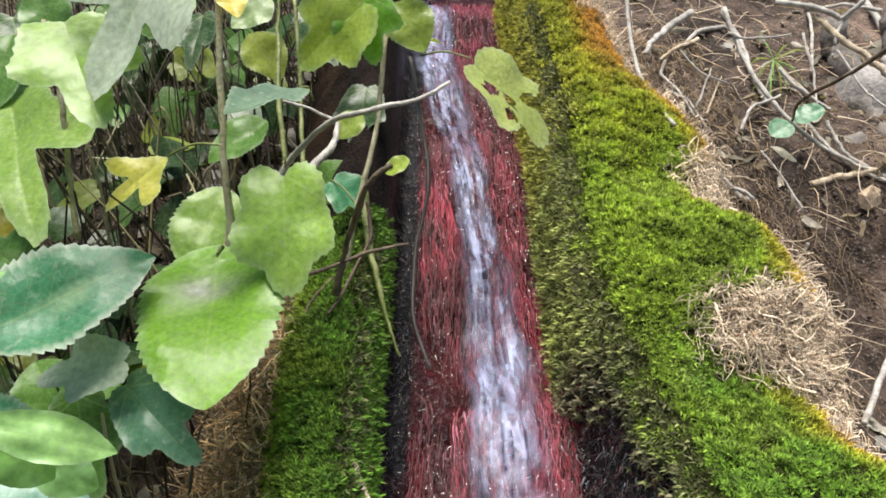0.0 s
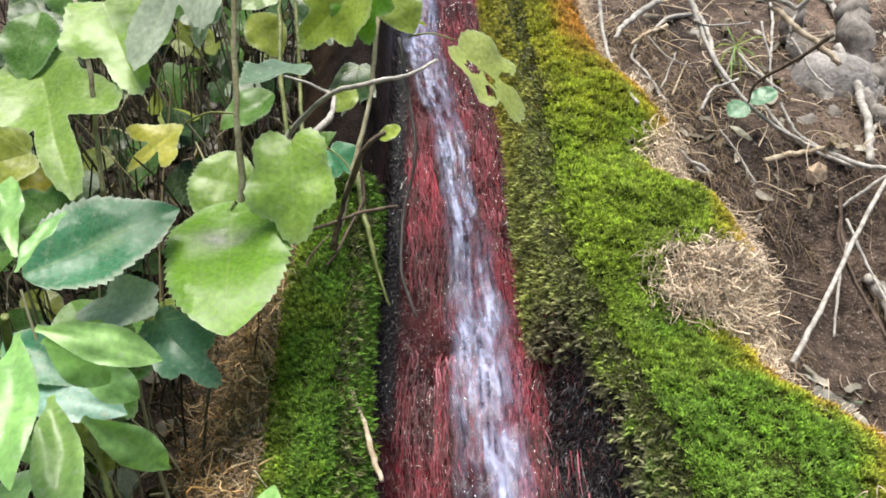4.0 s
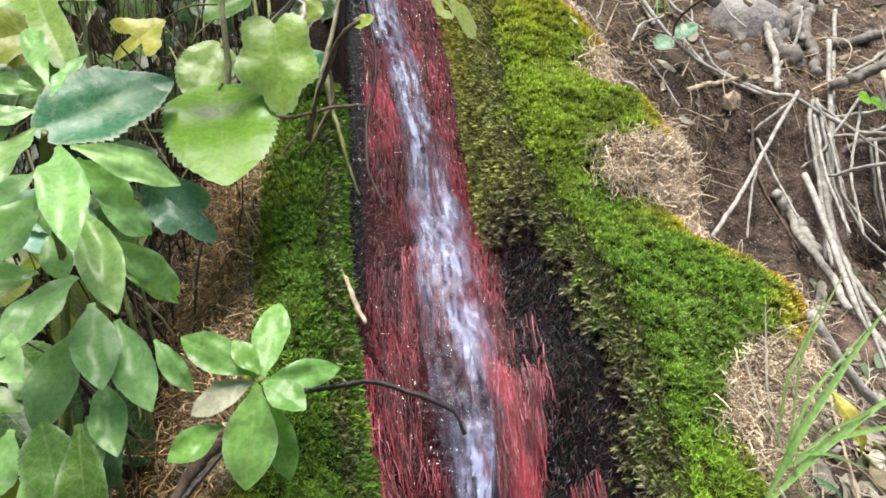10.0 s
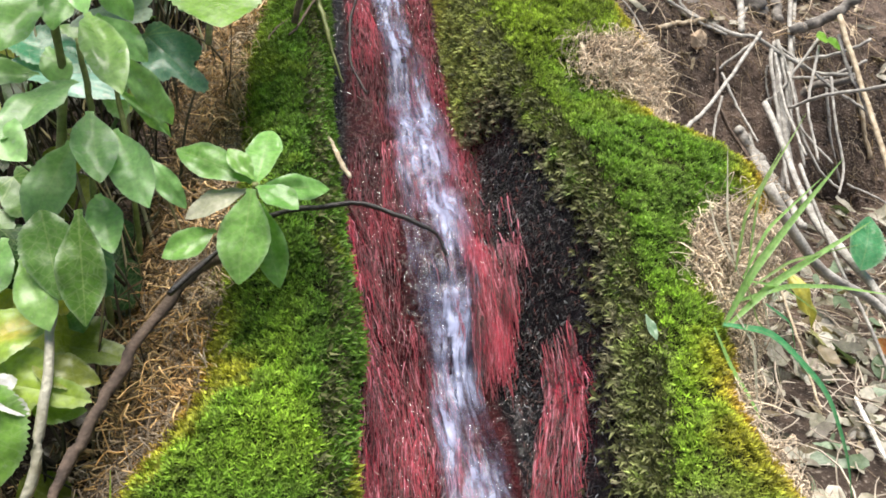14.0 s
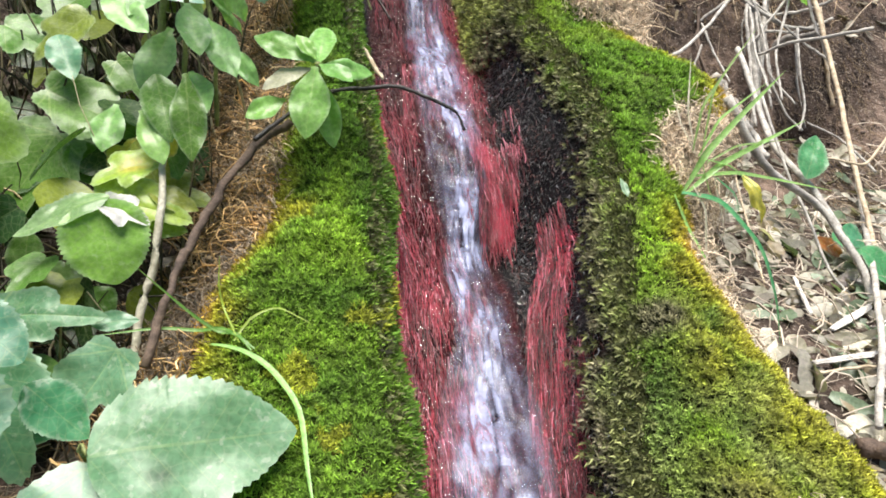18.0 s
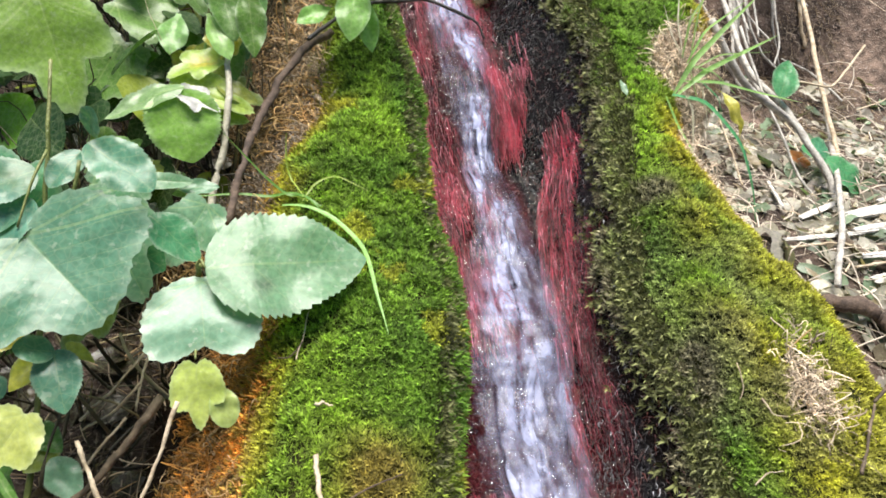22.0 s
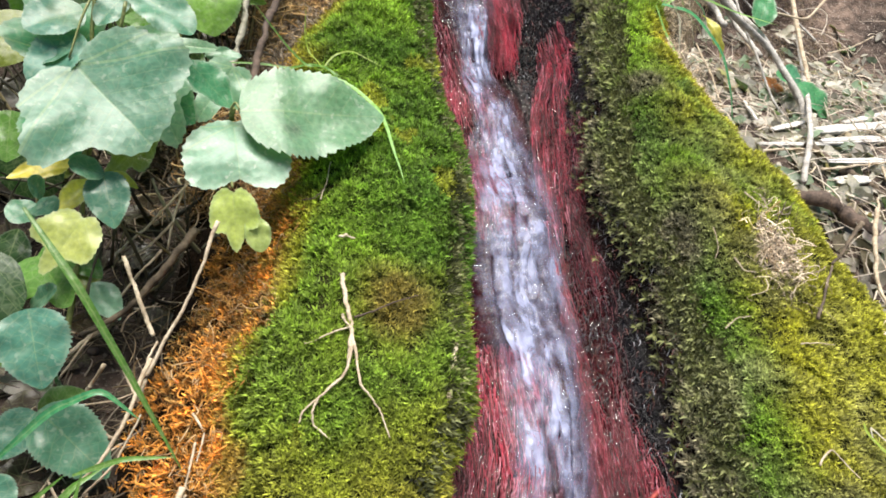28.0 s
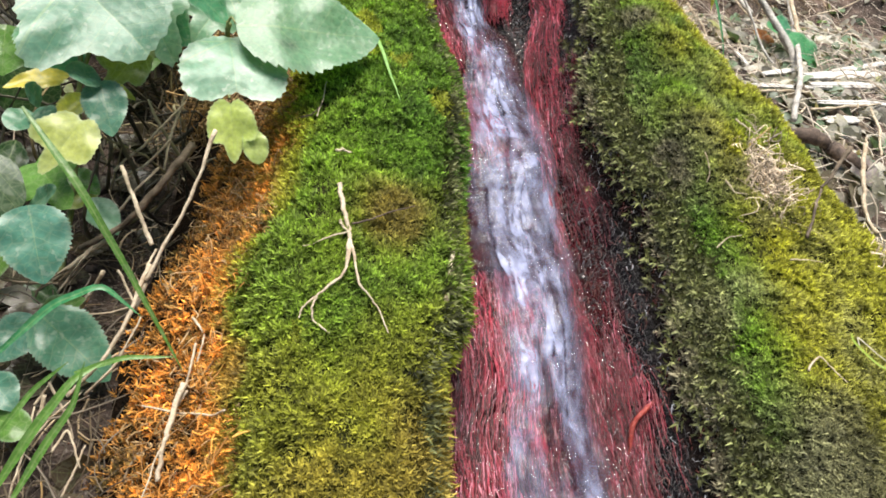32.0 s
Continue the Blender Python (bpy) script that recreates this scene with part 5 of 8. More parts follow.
stem(herb, [(-0.186, 0.370, -0.261), (-0.188, 0.345, -0.191), (-0.198, 0.330, -0.132)], 0.0022, 0.0016, GREENSTEM)
leaf(herb, "lance", (-0.221, 0.300, -0.034), (-0.250, 0.345, 0.014), 0.0158, 0, "lance", droop=0.16)
leaf(herb, "lance", (-0.217, 0.295, -0.043), (-0.210, 0.330, -0.008), 0.0149, 15, "lance", droop=0.21)
leaf(herb, "lance", (-0.222, 0.290, -0.040), (-0.254, 0.290, -0.036), 0.0140, 20, "lance", droop=0.26)
leaf(herb, "lance", (-0.221, 0.285, -0.053), (-0.249, 0.275, -0.062), 0.0158, 10, "lance", droop=0.16)
leaf(herb, "lance", (-0.221, 0.285, -0.062), (-0.239, 0.250, -0.100), 0.0240, -8, "lance", droop=0.21)
leaf(herb, "lance", (-0.208, 0.280, -0.071), (-0.178, 0.218, -0.126), 0.0251, 0, "lance", droop=0.26)
leaf(herb, "lance", (-0.204, 0.290, -0.071), (-0.147, 0.315, -0.092), 0.0222, -12, "lance", droop=0.16)
leaf(herb, "lance", (-0.205, 0.300, -0.079), (-0.178, 0.320, -0.107), 0.0233, -8, "lance", droop=0.21)
leaf(herb, "lance", (-0.226, 0.300, -0.100), (-0.251, 0.280, -0.141), 0.0298, 8, "lance", droop=0.26)
leaf(herb, "lance", (-0.233, 0.310, -0.087), (-0.265, 0.300, -0.115), 0.0212, 14, "lance", droop=0.16)
leaf(herb, "lance", (-0.202, 0.300, -0.108), (-0.168, 0.250, -0.163), 0.0250, 6, "lance", droop=0.21)
leaf(herb, "lance", (-0.194, 0.320, -0.127), (-0.158, 0.360, -0.169), 0.0236, -16, "lance", droop=0.26)
leaf(herb, "lance", (-0.197, 0.340, -0.147), (-0.164, 0.380, -0.176), 0.0110, -20, "lance", droop=0.16)
leaf(herb, "lance", (-0.232, 0.310, -0.147), (-0.263, 0.290, -0.153), 0.0197, 10, "lance", droop=0.21)
leaf(herb, "lance", (-0.211, 0.310, -0.148), (-0.240, 0.270, -0.189), 0.0301, -6, "lance", droop=0.26)
leaf(herb, "lance", (-0.206, 0.320, -0.167), (-0.189, 0.285, -0.214), 0.0276, 8, "lance", droop=0.16)
leaf(herb, "lance", (-0.191, 0.320, -0.178), (-0.162, 0.285, -0.228), 0.0271, -10, "lance", droop=0.21)
leaf(herb, "lance", (-0.174, 0.340, -0.195), (-0.148, 0.330, -0.229), 0.0163, -20, "lance", droop=0.26)
leaf(herb, "lance", (-0.220, 0.330, -0.186), (-0.236, 0.305, -0.246), 0.0323, 4, "lance", droop=0.16)
leaf(herb, "lance", (-0.204, 0.330, -0.220), (-0.185, 0.295, -0.257), 0.0247, -4, "lance", droop=0.21)
leaf(herb, "lance", (-0.213, 0.330, -0.241), (-0.204, 0.295, -0.280), 0.0223, 6, "lance", droop=0.26)
leaf(herb, "lance", (-0.264, 0.290, -0.174), (-0.224, 0.266, -0.204), 0.0271, -10, "lance", droop=0.16)
leaf(herb, "lance", (-0.208, 0.340, -0.100), (-0.178, 0.360, -0.125), 0.0238, -14, "lance", droop=0.21)
leaf(herb, "lance", (-0.235, 0.330, -0.125), (-0.221, 0.320, -0.153), 0.0194, 4, "lance", droop=0.26)
leaf(herb, "lance", (-0.264, 0.340, -0.252), (-0.270, 0.320, -0.293), 0.0277, 0, "lance", droop=0.16)
leaf(herb, "lance", (-0.219, 0.310, -0.089), (-0.218, 0.290, -0.123), 0.0204, 6, "lance", droop=0.21)

ros = plant("rosette_plant", "small bright green rosette with one browning leaf tip", "herb", (-0.100, 0.310, -0.239))
stem(ros, [(-0.096, 0.320, -0.257), (-0.098, 0.305, -0.235), (-0.098, 0.293, -0.214)], 0.0026, 0.0022, GREENSTEM)
leaf(ros, "lance", (-0.098, 0.295, -0.213), (-0.092, 0.340, -0.170), 0.024, 0, "rose")
leaf(ros, "lance", (-0.096, 0.295, -0.215), (-0.050, 0.318, -0.213), 0.019, -20, "rose")
leaf(ros, "lance", (-0.097, 0.290, -0.214), (-0.070, 0.275, -0.228), 0.021, 10, "rose")
leaf(ros, "lance", (-0.100, 0.290, -0.216), (-0.106, 0.275, -0.276), 0.033, 0, "rose")
leaf(ros, "lance", (-0.095, 0.300, -0.225), (-0.082, 0.300, -0.281), 0.022, -12, "rose")
leaf(ros, "lance", (-0.123, 0.300, -0.243), (-0.154, 0.290, -0.261), 0.020, 12, "rose")
leaf(ros, "lance", (-0.100, 0.295, -0.211), (-0.152, 0.315, -0.189), 0.024, 15, "rose")
leaf(ros, "lance", (-0.099, 0.293, -0.210), (-0.116, 0.300, -0.190), 0.015, 0, "rose")
leaf(ros, "lance", (-0.104, 0.300, -0.216), (-0.143, 0.300, -0.235), 0.023, -10, "straw", label="withered pale leaf")

vine = plant("fig_shoot", "low fig shoot with broad waxy blue-green leaves over the moss", "shrub", (-0.213, 0.100, -0.589))
stem(vine, [(-0.222, 0.150, -0.531), (-0.222, 0.150, -0.495), (-0.216, 0.095, -0.464)], 0.0027, 0.0018, GREENSTEM)
leaf(vine, "mitten", (-0.318, 0.083, -0.440), (-0.262, 0.060, -0.494), 0.118, -4, "wax", stalk=(-0.306, 0.100, -0.392), droop=0.1)
leaf(vine, "lobed", (-0.324, 0.110, -0.442), (-0.346, 0.120, -0.390), 0.073, 0, "teal")
leaf(vine, "broad", (-0.210, 0.088, -0.464), (-0.102, 0.110, -0.458), 0.078, -6, "wax", stalk=(-0.216, 0.095, -0.464), fold=0.05, stain=(0.2, 0.32, 0.10, 0.07, 0.07, 0.11, 0.06))
leaf(vine, "shield", (-0.215, 0.100, -0.469), (-0.205, 0.060, -0.524), 0.079, 3, "ice", stalk=(-0.216, 0.095, -0.464), fold=0.06)
leaf(vine, "trident", (-0.212, 0.060, -0.517), (-0.207, 0.052, -0.561), 0.037, 0, "lemon", stalk=(-0.220, 0.130, -0.510))
leaf(vine, "round", (-0.198, 0.060, -0.536), (-0.191, 0.055, -0.560), 0.019, 10, "lemon")
leaf(vine, "ovate", (-0.248, 0.110, -0.432), (-0.215, 0.110, -0.462), 0.032, 10, "teal")
leaf(vine, "ovate", (-0.314, 0.140, -0.427), (-0.243, 0.152, -0.473), 0.071, 0, "teal")
leaf(vine, "ovate", (-0.306, 0.140, -0.473), (-0.277, 0.150, -0.493), 0.034, 0, "lime")

mid = plant("fig_shoot", "yellowing fig shoot with pale upturned leaves behind the moss", "shrub", (-0.233, 0.300, -0.495))
stem(mid, [(-0.224, 0.250, -0.460), (-0.220, 0.250, -0.435), (-0.214, 0.255, -0.384), (-0.212, 0.265, -0.333), (-0.213, 0.280, -0.289)], 0.0038, 0.0025, PALESTEM, "stem", 0.06)
leaf(mid, "lobed", (-0.372, 0.285, -0.247), (-0.338, 0.275, -0.355), 0.098, -5, "fig")
leaf(mid, "lobed", (-0.331, 0.360, -0.238), (-0.243, 0.350, -0.279), 0.063, 0, "green")
leaf(mid, "lobed", (-0.319, 0.380, -0.271), (-0.366, 0.360, -0.355), 0.104, 0, "green")
leaf(mid, "lobed", (-0.297, 0.380, -0.168), (-0.339, 0.370, -0.213), 0.045, 0, "olive")
leaf(mid, "lobed", (-0.218, 0.285, -0.298), (-0.264, 0.270, -0.319), 0.036, -6, "lime", stain=(0.0, 0.35, 0.22, 0.25, 0.55, 0.47, 0.08))
leaf(mid, "ovate", (-0.248, 0.262, -0.328), (-0.310, 0.250, -0.360), 0.027, -10, "pale")
leaf(mid, "lobed", (-0.254, 0.262, -0.332), (-0.217, 0.255, -0.348), 0.026, 0, "chalk", label="withered whitish leaf")
leaf(mid, "ovate", (-0.223, 0.275, -0.324), (-0.186, 0.280, -0.337), 0.023, 0, "olive")
leaf(mid, "heart", (-0.254, 0.258, -0.338), (-0.238, 0.250, -0.394), 0.062, 0, "fig")
leaf(mid, "ovate", (-0.223, 0.275, -0.352), (-0.194, 0.280, -0.354), 0.019, 0, "fig")
leaf(mid, "round", (-0.328, 0.330, -0.363), (-0.328, 0.320, -0.399), 0.029, 0, "green")
leaf(mid, "ovate", (-0.322, 0.310, -0.393), (-0.274, 0.300, -0.399), 0.027, -10, "pale")
leaf(mid, "lobed", (-0.318, 0.220, -0.414), (-0.234, 0.200, -0.408), 0.040, -8, "wax")
leaf(mid, "ovate", (-0.244, 0.210, -0.416), (-0.213, 0.210, -0.413), 0.016, 0, "wax")
leaf(mid, "lobed", (-0.217, 0.180, -0.423), (-0.246, 0.165, -0.474), 0.050, 4, "wax")
leaf(mid, "lobed", (-0.297, 0.150, -0.415), (-0.253, 0.125, -0.491), 0.065, 0, "wax")
leaf(mid, "ovate", (-0.307, 0.370, -0.284), (-0.283, 0.360, -0.322), 0.035, 0, "green")
leaf(mid, "ovate", (-0.365, 0.380, -0.326), (-0.323, 0.370, -0.309), 0.035, 0, "dark")
leaf(mid, "lobed", (-0.278, 0.380, -0.206), (-0.242, 0.370, -0.244), 0.040, 0, "green")
leaf(mid, "lobed", (-0.312, 0.300, -0.400), (-0.329, 0.290, -0.426), 0.040, 0, "green")
leaf(mid, "ovate", (-0.271, 0.300, -0.404), (-0.251, 0.290, -0.425), 0.027, 0, "green")
leaf(mid, "lobed", (-0.208, 0.340, -0.256), (-0.219, 0.330, -0.305), 0.039, 10, "wax")
leaf(mid, "ovate", (-0.318, 0.360, -0.194), (-0.298, 0.340, -0.234), 0.029, 0, "wax")
leaf(mid, "lobed", (-0.370, 0.380, -0.184), (-0.329, 0.380, -0.205), 0.049, 0, "green")
leaf(mid, "ovate", (-0.382, 0.300, -0.341), (-0.415, 0.300, -0.395), 0.056, 0, "bright")
leaf(mid, "lobed", (-0.264, 0.270, -0.328), (-0.190, 0.270, -0.345), 0.043, -10, "lime")
leaf(mid, "lance", (-0.198, 0.275, -0.232), (-0.189, 0.260, -0.300), 0.027, 0, "green")
leaf(mid, "ovate", (-0.222, 0.285, -0.233), (-0.206, 0.270, -0.286), 0.031, 0, "green")
leaf(mid, "lobed", (-0.210, 0.300, -0.269), (-0.228, 0.285, -0.305), 0.034, 0, "yellow")
leaf(mid, "lance", (-0.231, 0.280, -0.262), (-0.210, 0.265, -0.303), 0.022, 0, "lance")
leaf(mid, "lobed", (-0.260, 0.340, -0.284), (-0.240, 0.340, -0.321), 0.044, 0, "yellow")
leaf(mid, "lobed", (-0.242, 0.330, -0.319), (-0.185, 0.330, -0.331), 0.051, 10, "lime")
leaf(mid, "ovate", (-0.229, 0.330, -0.268), (-0.209, 0.320, -0.313), 0.039, 0, "green")

bram = plant("bramble", "trailing bramble with small rounded blue-green leaflets", "shrub", (-0.319, 0.120, -0.662))
stem(bram, [(-0.332, 0.100, -0.687), (-0.318, 0.110, -0.592), (-0.314, 0.110, -0.495), (-0.307, 0.100, -0.411), (-0.309, 0.120, -0.334)], 0.0024, 0.0012, GREENSTEM)
stem(bram, [(-0.313, 0.110, -0.503), (-0.300, 0.100, -0.467), (-0.285, 0.095, -0.398)], 0.0016, 0.0012, GREENSTEM)
leaf(bram, "round", (-0.284, 0.105, -0.386), (-0.242, 0.090, -0.414), 0.034, 0, "bramble")
leaf(bram, "round", (-0.283, 0.110, -0.381), (-0.279, 0.095, -0.365), 0.020, 0, "bramble")
leaf(bram, "round", (-0.289, 0.110, -0.391), (-0.304, 0.095, -0.415), 0.020, 0, "bramble")
leaf(bram, "round", (-0.314, 0.105, -0.405), (-0.347, 0.090, -0.422), 0.035, 0, "bramble")
leaf(bram, "round", (-0.313, 0.095, -0.423), (-0.341, 0.080, -0.458), 0.033, 0, "bramble")
leaf(bram, "round", (-0.348, 0.100, -0.443), (-0.320, 0.085, -0.436), 0.018, 0, "bramble")
leaf(bram, "broad", (-0.319, -0.002, -0.588), (-0.308, -0.016, -0.631), 0.039, 0, "bramble", fold=0.1)
leaf(bram, "round", (-0.329, 0.030, -0.597), (-0.347, 0.016, -0.609), 0.024, 0, "bramble")
leaf(bram, "round", (-0.327, 0.030, -0.595), (-0.309, 0.016, -0.579), 0.015, 0, "bramble")
leaf(bram, "broad", (-0.322, 0.028, -0.660), (-0.279, 0.014, -0.700), 0.040, 0, "bramble", fold=0.1)
leaf(bram, "broad", (-0.326, 0.036, -0.664), (-0.345, 0.022, -0.689), 0.028, 0, "bramble")
leaf(bram, "ovate", (-0.331, 0.056, -0.673), (-0.300, 0.042, -0.653), 0.023, 0, "green")
leaf(bram, "trident", (-0.295, 0.030, -0.536), (-0.317, 0.016, -0.571), 0.041, 0, "lemon")
leaf(bram, "ovate", (-0.308, 0.104, -0.594), (-0.287, 0.090, -0.618), 0.023, 0, "ice")
leaf(bram, "ovate", (-0.307, 0.115, -0.585), (-0.324, 0.101, -0.602), 0.024, 0, "olive")
leaf(bram, "ovate", (-0.324, 0.120, -0.576), (-0.302, 0.106, -0.591), 0.019, 0, "green")
leaf(bram, "broad", (-0.294, 0.066, -0.512), (-0.284, 0.052, -0.547), 0.028, 0, "bramble")
leaf(bram, "round", (-0.293, 0.066, -0.513), (-0.311, 0.052, -0.507), 0.018, 0, "bramble")
leaf(bram, "lobed", (-0.273, 0.115, -0.481), (-0.299, 0.101, -0.520), 0.038, 0, "olive")
leaf(bram, "ovate", (-0.319, 0.100, -0.508), (-0.357, 0.086, -0.520), 0.017, 0, "yellow")
leaf(bram, "ovate", (-0.309, 0.100, -0.520), (-0.326, 0.086, -0.543), 0.018, 0, "yellow")
leaf(bram, "ovate", (-0.294, 0.090, -0.513), (-0.274, 0.076, -0.522), 0.009, 0, "yellow")
leaf(bram, "round", (-0.331, 0.075, -0.530), (-0.336, 0.061, -0.519), 0.016, 0, "bramble")
leaf(bram, "round", (-0.337, 0.078, -0.536), (-0.348, 0.064, -0.547), 0.021, 0, "bramble")
leaf(bram, "round", (-0.337, 0.078, -0.536), (-0.321, 0.064, -0.539), 0.019, 0, "bramble")
leaf(bram, "ovate", (-0.351, 0.125, -0.467), (-0.315, 0.111, -0.506), 0.048, 0, "teal")
leaf(bram, "ovate", (-0.367, 0.130, -0.476), (-0.366, 0.116, -0.512), 0.045, 0, "green")
leaf(bram, "ovate", (-0.351, 0.090, -0.555), (-0.359, 0.076, -0.599), 0.027, 0, "dark")
leaf(bram, "ovate", (-0.342, 0.000, -0.689), (-0.324, -0.014, -0.707), 0.021, 0, "bramble")
leaf(bram, "round", (-0.338, -0.010, -0.711), (-0.314, -0.024, -0.717), 0.020, 0, "green")
leaf(bram, "ovate", (-0.363, 0.090, -0.625), (-0.366, 0.076, -0.653), 0.024, 0, "green")
leaf(bram, "ovate", (-0.349, 0.100, -0.654), (-0.323, 0.086, -0.672), 0.018, 0, "dark")

grl = plant("grass_tuft", "thin green grass tuft growing on the moss", "grass", (-0.148, 0.220, -0.454))
blade(grl, [(-0.135, 0.210, -0.461), (-0.147, 0.200, -0.427), (-0.174, 0.190, -0.407), (-0.209, 0.170, -0.370)], 0.0029, "green", gap=0.011)
blade(grl, [(-0.133, 0.210, -0.459), (-0.160, 0.210, -0.422), (-0.197, 0.210, -0.418), (-0.241, 0.200, -0.423)], 0.0029, "green", gap=0.011)
blade(grl, [(-0.163, 0.200, -0.433), (-0.126, 0.170, -0.432), (-0.101, 0.140, -0.453), (-0.096, 0.105, -0.480), (-0.089, 0.099, -0.525)], 0.0041, "lance", gap=0.011)
blade(grl, [(-0.147, 0.210, -0.448), (-0.139, 0.200, -0.416), (-0.119, 0.200, -0.399), (-0.094, 0.200, -0.420)], 0.0016, "lime", gap=0.011)
blade(grl, [(-0.143, 0.210, -0.452), (-0.161, 0.210, -0.392), (-0.161, 0.210, -0.367)], 0.0013, "lime", gap=0.011)

grd = plant("grass_tuft", "broad green grass blades at the foot of the bank", "grass", (-0.326, -0.020, -0.764))
blade(grd, [(-0.327, 0.020, -0.533), (-0.293, 0.000, -0.576), (-0.264, -0.005, -0.628), (-0.231, -0.010, -0.691)], 0.0050, "green")
blade(grd, [(-0.327, -0.060, -0.742), (-0.305, -0.050, -0.703), (-0.288, -0.040, -0.679), (-0.274, -0.030, -0.673)], 0.0053, "green")
blade(grd, [(-0.335, -0.020, -0.675), (-0.303, -0.020, -0.642), (-0.277, -0.020, -0.630), (-0.256, -0.020, -0.649)], 0.0047, "teal")
blade(grd, [(-0.316, -0.060, -0.743), (-0.300, -0.050, -0.713), (-0.287, -0.045, -0.693), (-0.282, -0.040, -0.669)], 0.0045, "green")
blade(grd, [(-0.294, -0.010, -0.686), (-0.267, -0.010, -0.677), (-0.238, -0.010, -0.677)], 0.0035, "green")
blade(grd, [(-0.323, -0.060, -0.707), (-0.305, -0.050, -0.681), (-0.288, -0.050, -0.666)], 0.0031, "green")

grr = plant("grass_tuft", "arching green grass tuft over the dry edge", "grass", (0.244, 0.290, -0.295))
blade(grr, [(0.229, 0.285, -0.305), (0.253, 0.290, -0.266), (0.301, 0.310, -0.224), (0.357, 0.330, -0.176)], 0.0063, "lance")
blade(grr, [(0.232, 0.285, -0.305), (0.269, 0.290, -0.275), (0.312, 0.300, -0.254), (0.368, 0.310, -0.226)], 0.0056, "lance")
blade(grr, [(0.229, 0.285, -0.303), (0.265, 0.280, -0.308), (0.303, 0.270, -0.349), (0.322, 0.270, -0.397), (0.338, 0.280, -0.446)], 0.0071, "teal")
blade(grr, [(0.222, 0.285, -0.305), (0.233, 0.280, -0.333), (0.247, 0.270, -0.360), (0.256, 0.270, -0.383)], 0.0042, "lance")
blade(grr, [(0.239, 0.285, -0.295), (0.251, 0.280, -0.318), (0.249, 0.270, -0.369), (0.265, 0.270, -0.406)], 0.0028, "straw")
blade(grr, [(0.239, 0.290, -0.288), (0.312, 0.330, -0.279), (0.381, 0.360, -0.282), (0.445, 0.360, -0.290)], 0.0043, "lance")
blade(grr, [(0.237, 0.285, -0.265), (0.246, 0.290, -0.224), (0.294, 0.315, -0.167)], 0.0028, "pale")
blade(grr, [(0.240, 0.285, -0.268), (0.232, 0.290, -0.230), (0.246, 0.315, -0.171)], 0.0022, "straw")
blade(grr, [(0.243, 0.285, -0.270), (0.264, 0.290, -0.234), (0.327, 0.315, -0.193)], 0.0026, "lance")
blade(grr, [(0.246, 0.285, -0.273), (0.260, 0.290, -0.304), (0.306, 0.315, -0.324)], 0.0026, "pale")
blade(grr, [(0.249, 0.285, -0.272), (0.279, 0.290, -0.276), (0.332, 0.315, -0.300)], 0.0024, "lance")
blade(grr, [(0.237, 0.285, -0.262), (0.226, 0.290, -0.241), (0.229, 0.315, -0.205)], 0.0018, "straw")
blade(grr, [(0.252, 0.285, -0.275), (0.284, 0.290, -0.257), (0.364, 0.315, -0.244)], 0.0020, "pale")
blade(grr, [(0.259, 0.285, -0.283), (0.273, 0.290, -0.320), (0.303, 0.315, -0.370)], 0.0022, "straw")
blade(grr, [(0.262, 0.285, -0.288), (0.287, 0.290, -0.303), (0.314, 0.315, -0.346)], 0.0030, "teal")
blade(grr, [(0.246, 0.285, -0.267), (0.256, 0.290, -0.208), (0.311, 0.315, -0.144)], 0.0022, "pale")

grw = plant("grass_tuft", "fine pale grass wisps trailing on the mossy bank", "grass", (0.232, -0.020, -0.684))
blade(grw, [(0.227, -0.015, -0.690), (0.224, -0.030, -0.681), (0.237, -0.050, -0.696), (0.275, -0.060, -0.724)], 0.0030, "lime", gap=0.011)
blade(grw, [(0.228, -0.020, -0.707), (0.230, -0.020, -0.689), (0.233, -0.030, -0.685), (0.262, -0.050, -0.715)], 0.0017, "straw", gap=0.011)
twig("wet_twig", [(-0.143, 0.262, -0.283), (-0.126, 0.283, -0.262), (-0.104, 0.315, -0.237), (-0.073, 0.320, -0.229), (-0.044, 0.320, -0.225), (-0.029, 0.318, -0.223), (0.010, 0.312, -0.237), (0.024, 0.311, -0.244), (0.030, 0.309, -0.258)], 0.0022, 0.0015, WETTWIG, "thin wet black twig lying across the stream", count=44, knobs=0.18)
twig("bent_branch", [(-0.119, 0.335, -0.258), (-0.143, 0.325, -0.276), (-0.173, 0.285, -0.318), (-0.190, 0.250, -0.361), (-0.196, 0.220, -0.394), (-0.201, 0.190, -0.440)], 0.0042, 0.0031, DARKROOT, "bent brown branch leaning against the moss", count=44, knobs=0.15)
twig("pale_root", [(-0.139, 0.026, -0.569), (-0.137, 0.010, -0.586), (-0.134, -0.004, -0.600), (-0.137, -0.020, -0.614)], 0.0017, 0.0012, PALEWOOD, "forked pale root lying on the green moss", gap=0.008, knobs=0.10, count=36)
twig("pale_root", [(-0.135, -0.010, -0.605), (-0.140, -0.026, -0.620), (-0.155, -0.038, -0.629), (-0.165, -0.042, -0.638), (-0.168, -0.044, -0.643)], 0.0011, 0.0004, PALEWOOD, "pale branch of the forked root on the moss", gap=0.008, knobs=0.10, count=36)
twig("pale_root", [(-0.157, -0.039, -0.631), (-0.161, -0.044, -0.638), (-0.159, -0.047, -0.645), (-0.150, -0.053, -0.650)], 0.0008, 0.0004, PALEWOOD, "curled pale tip of the forked root", gap=0.008, knobs=0.10, count=36)
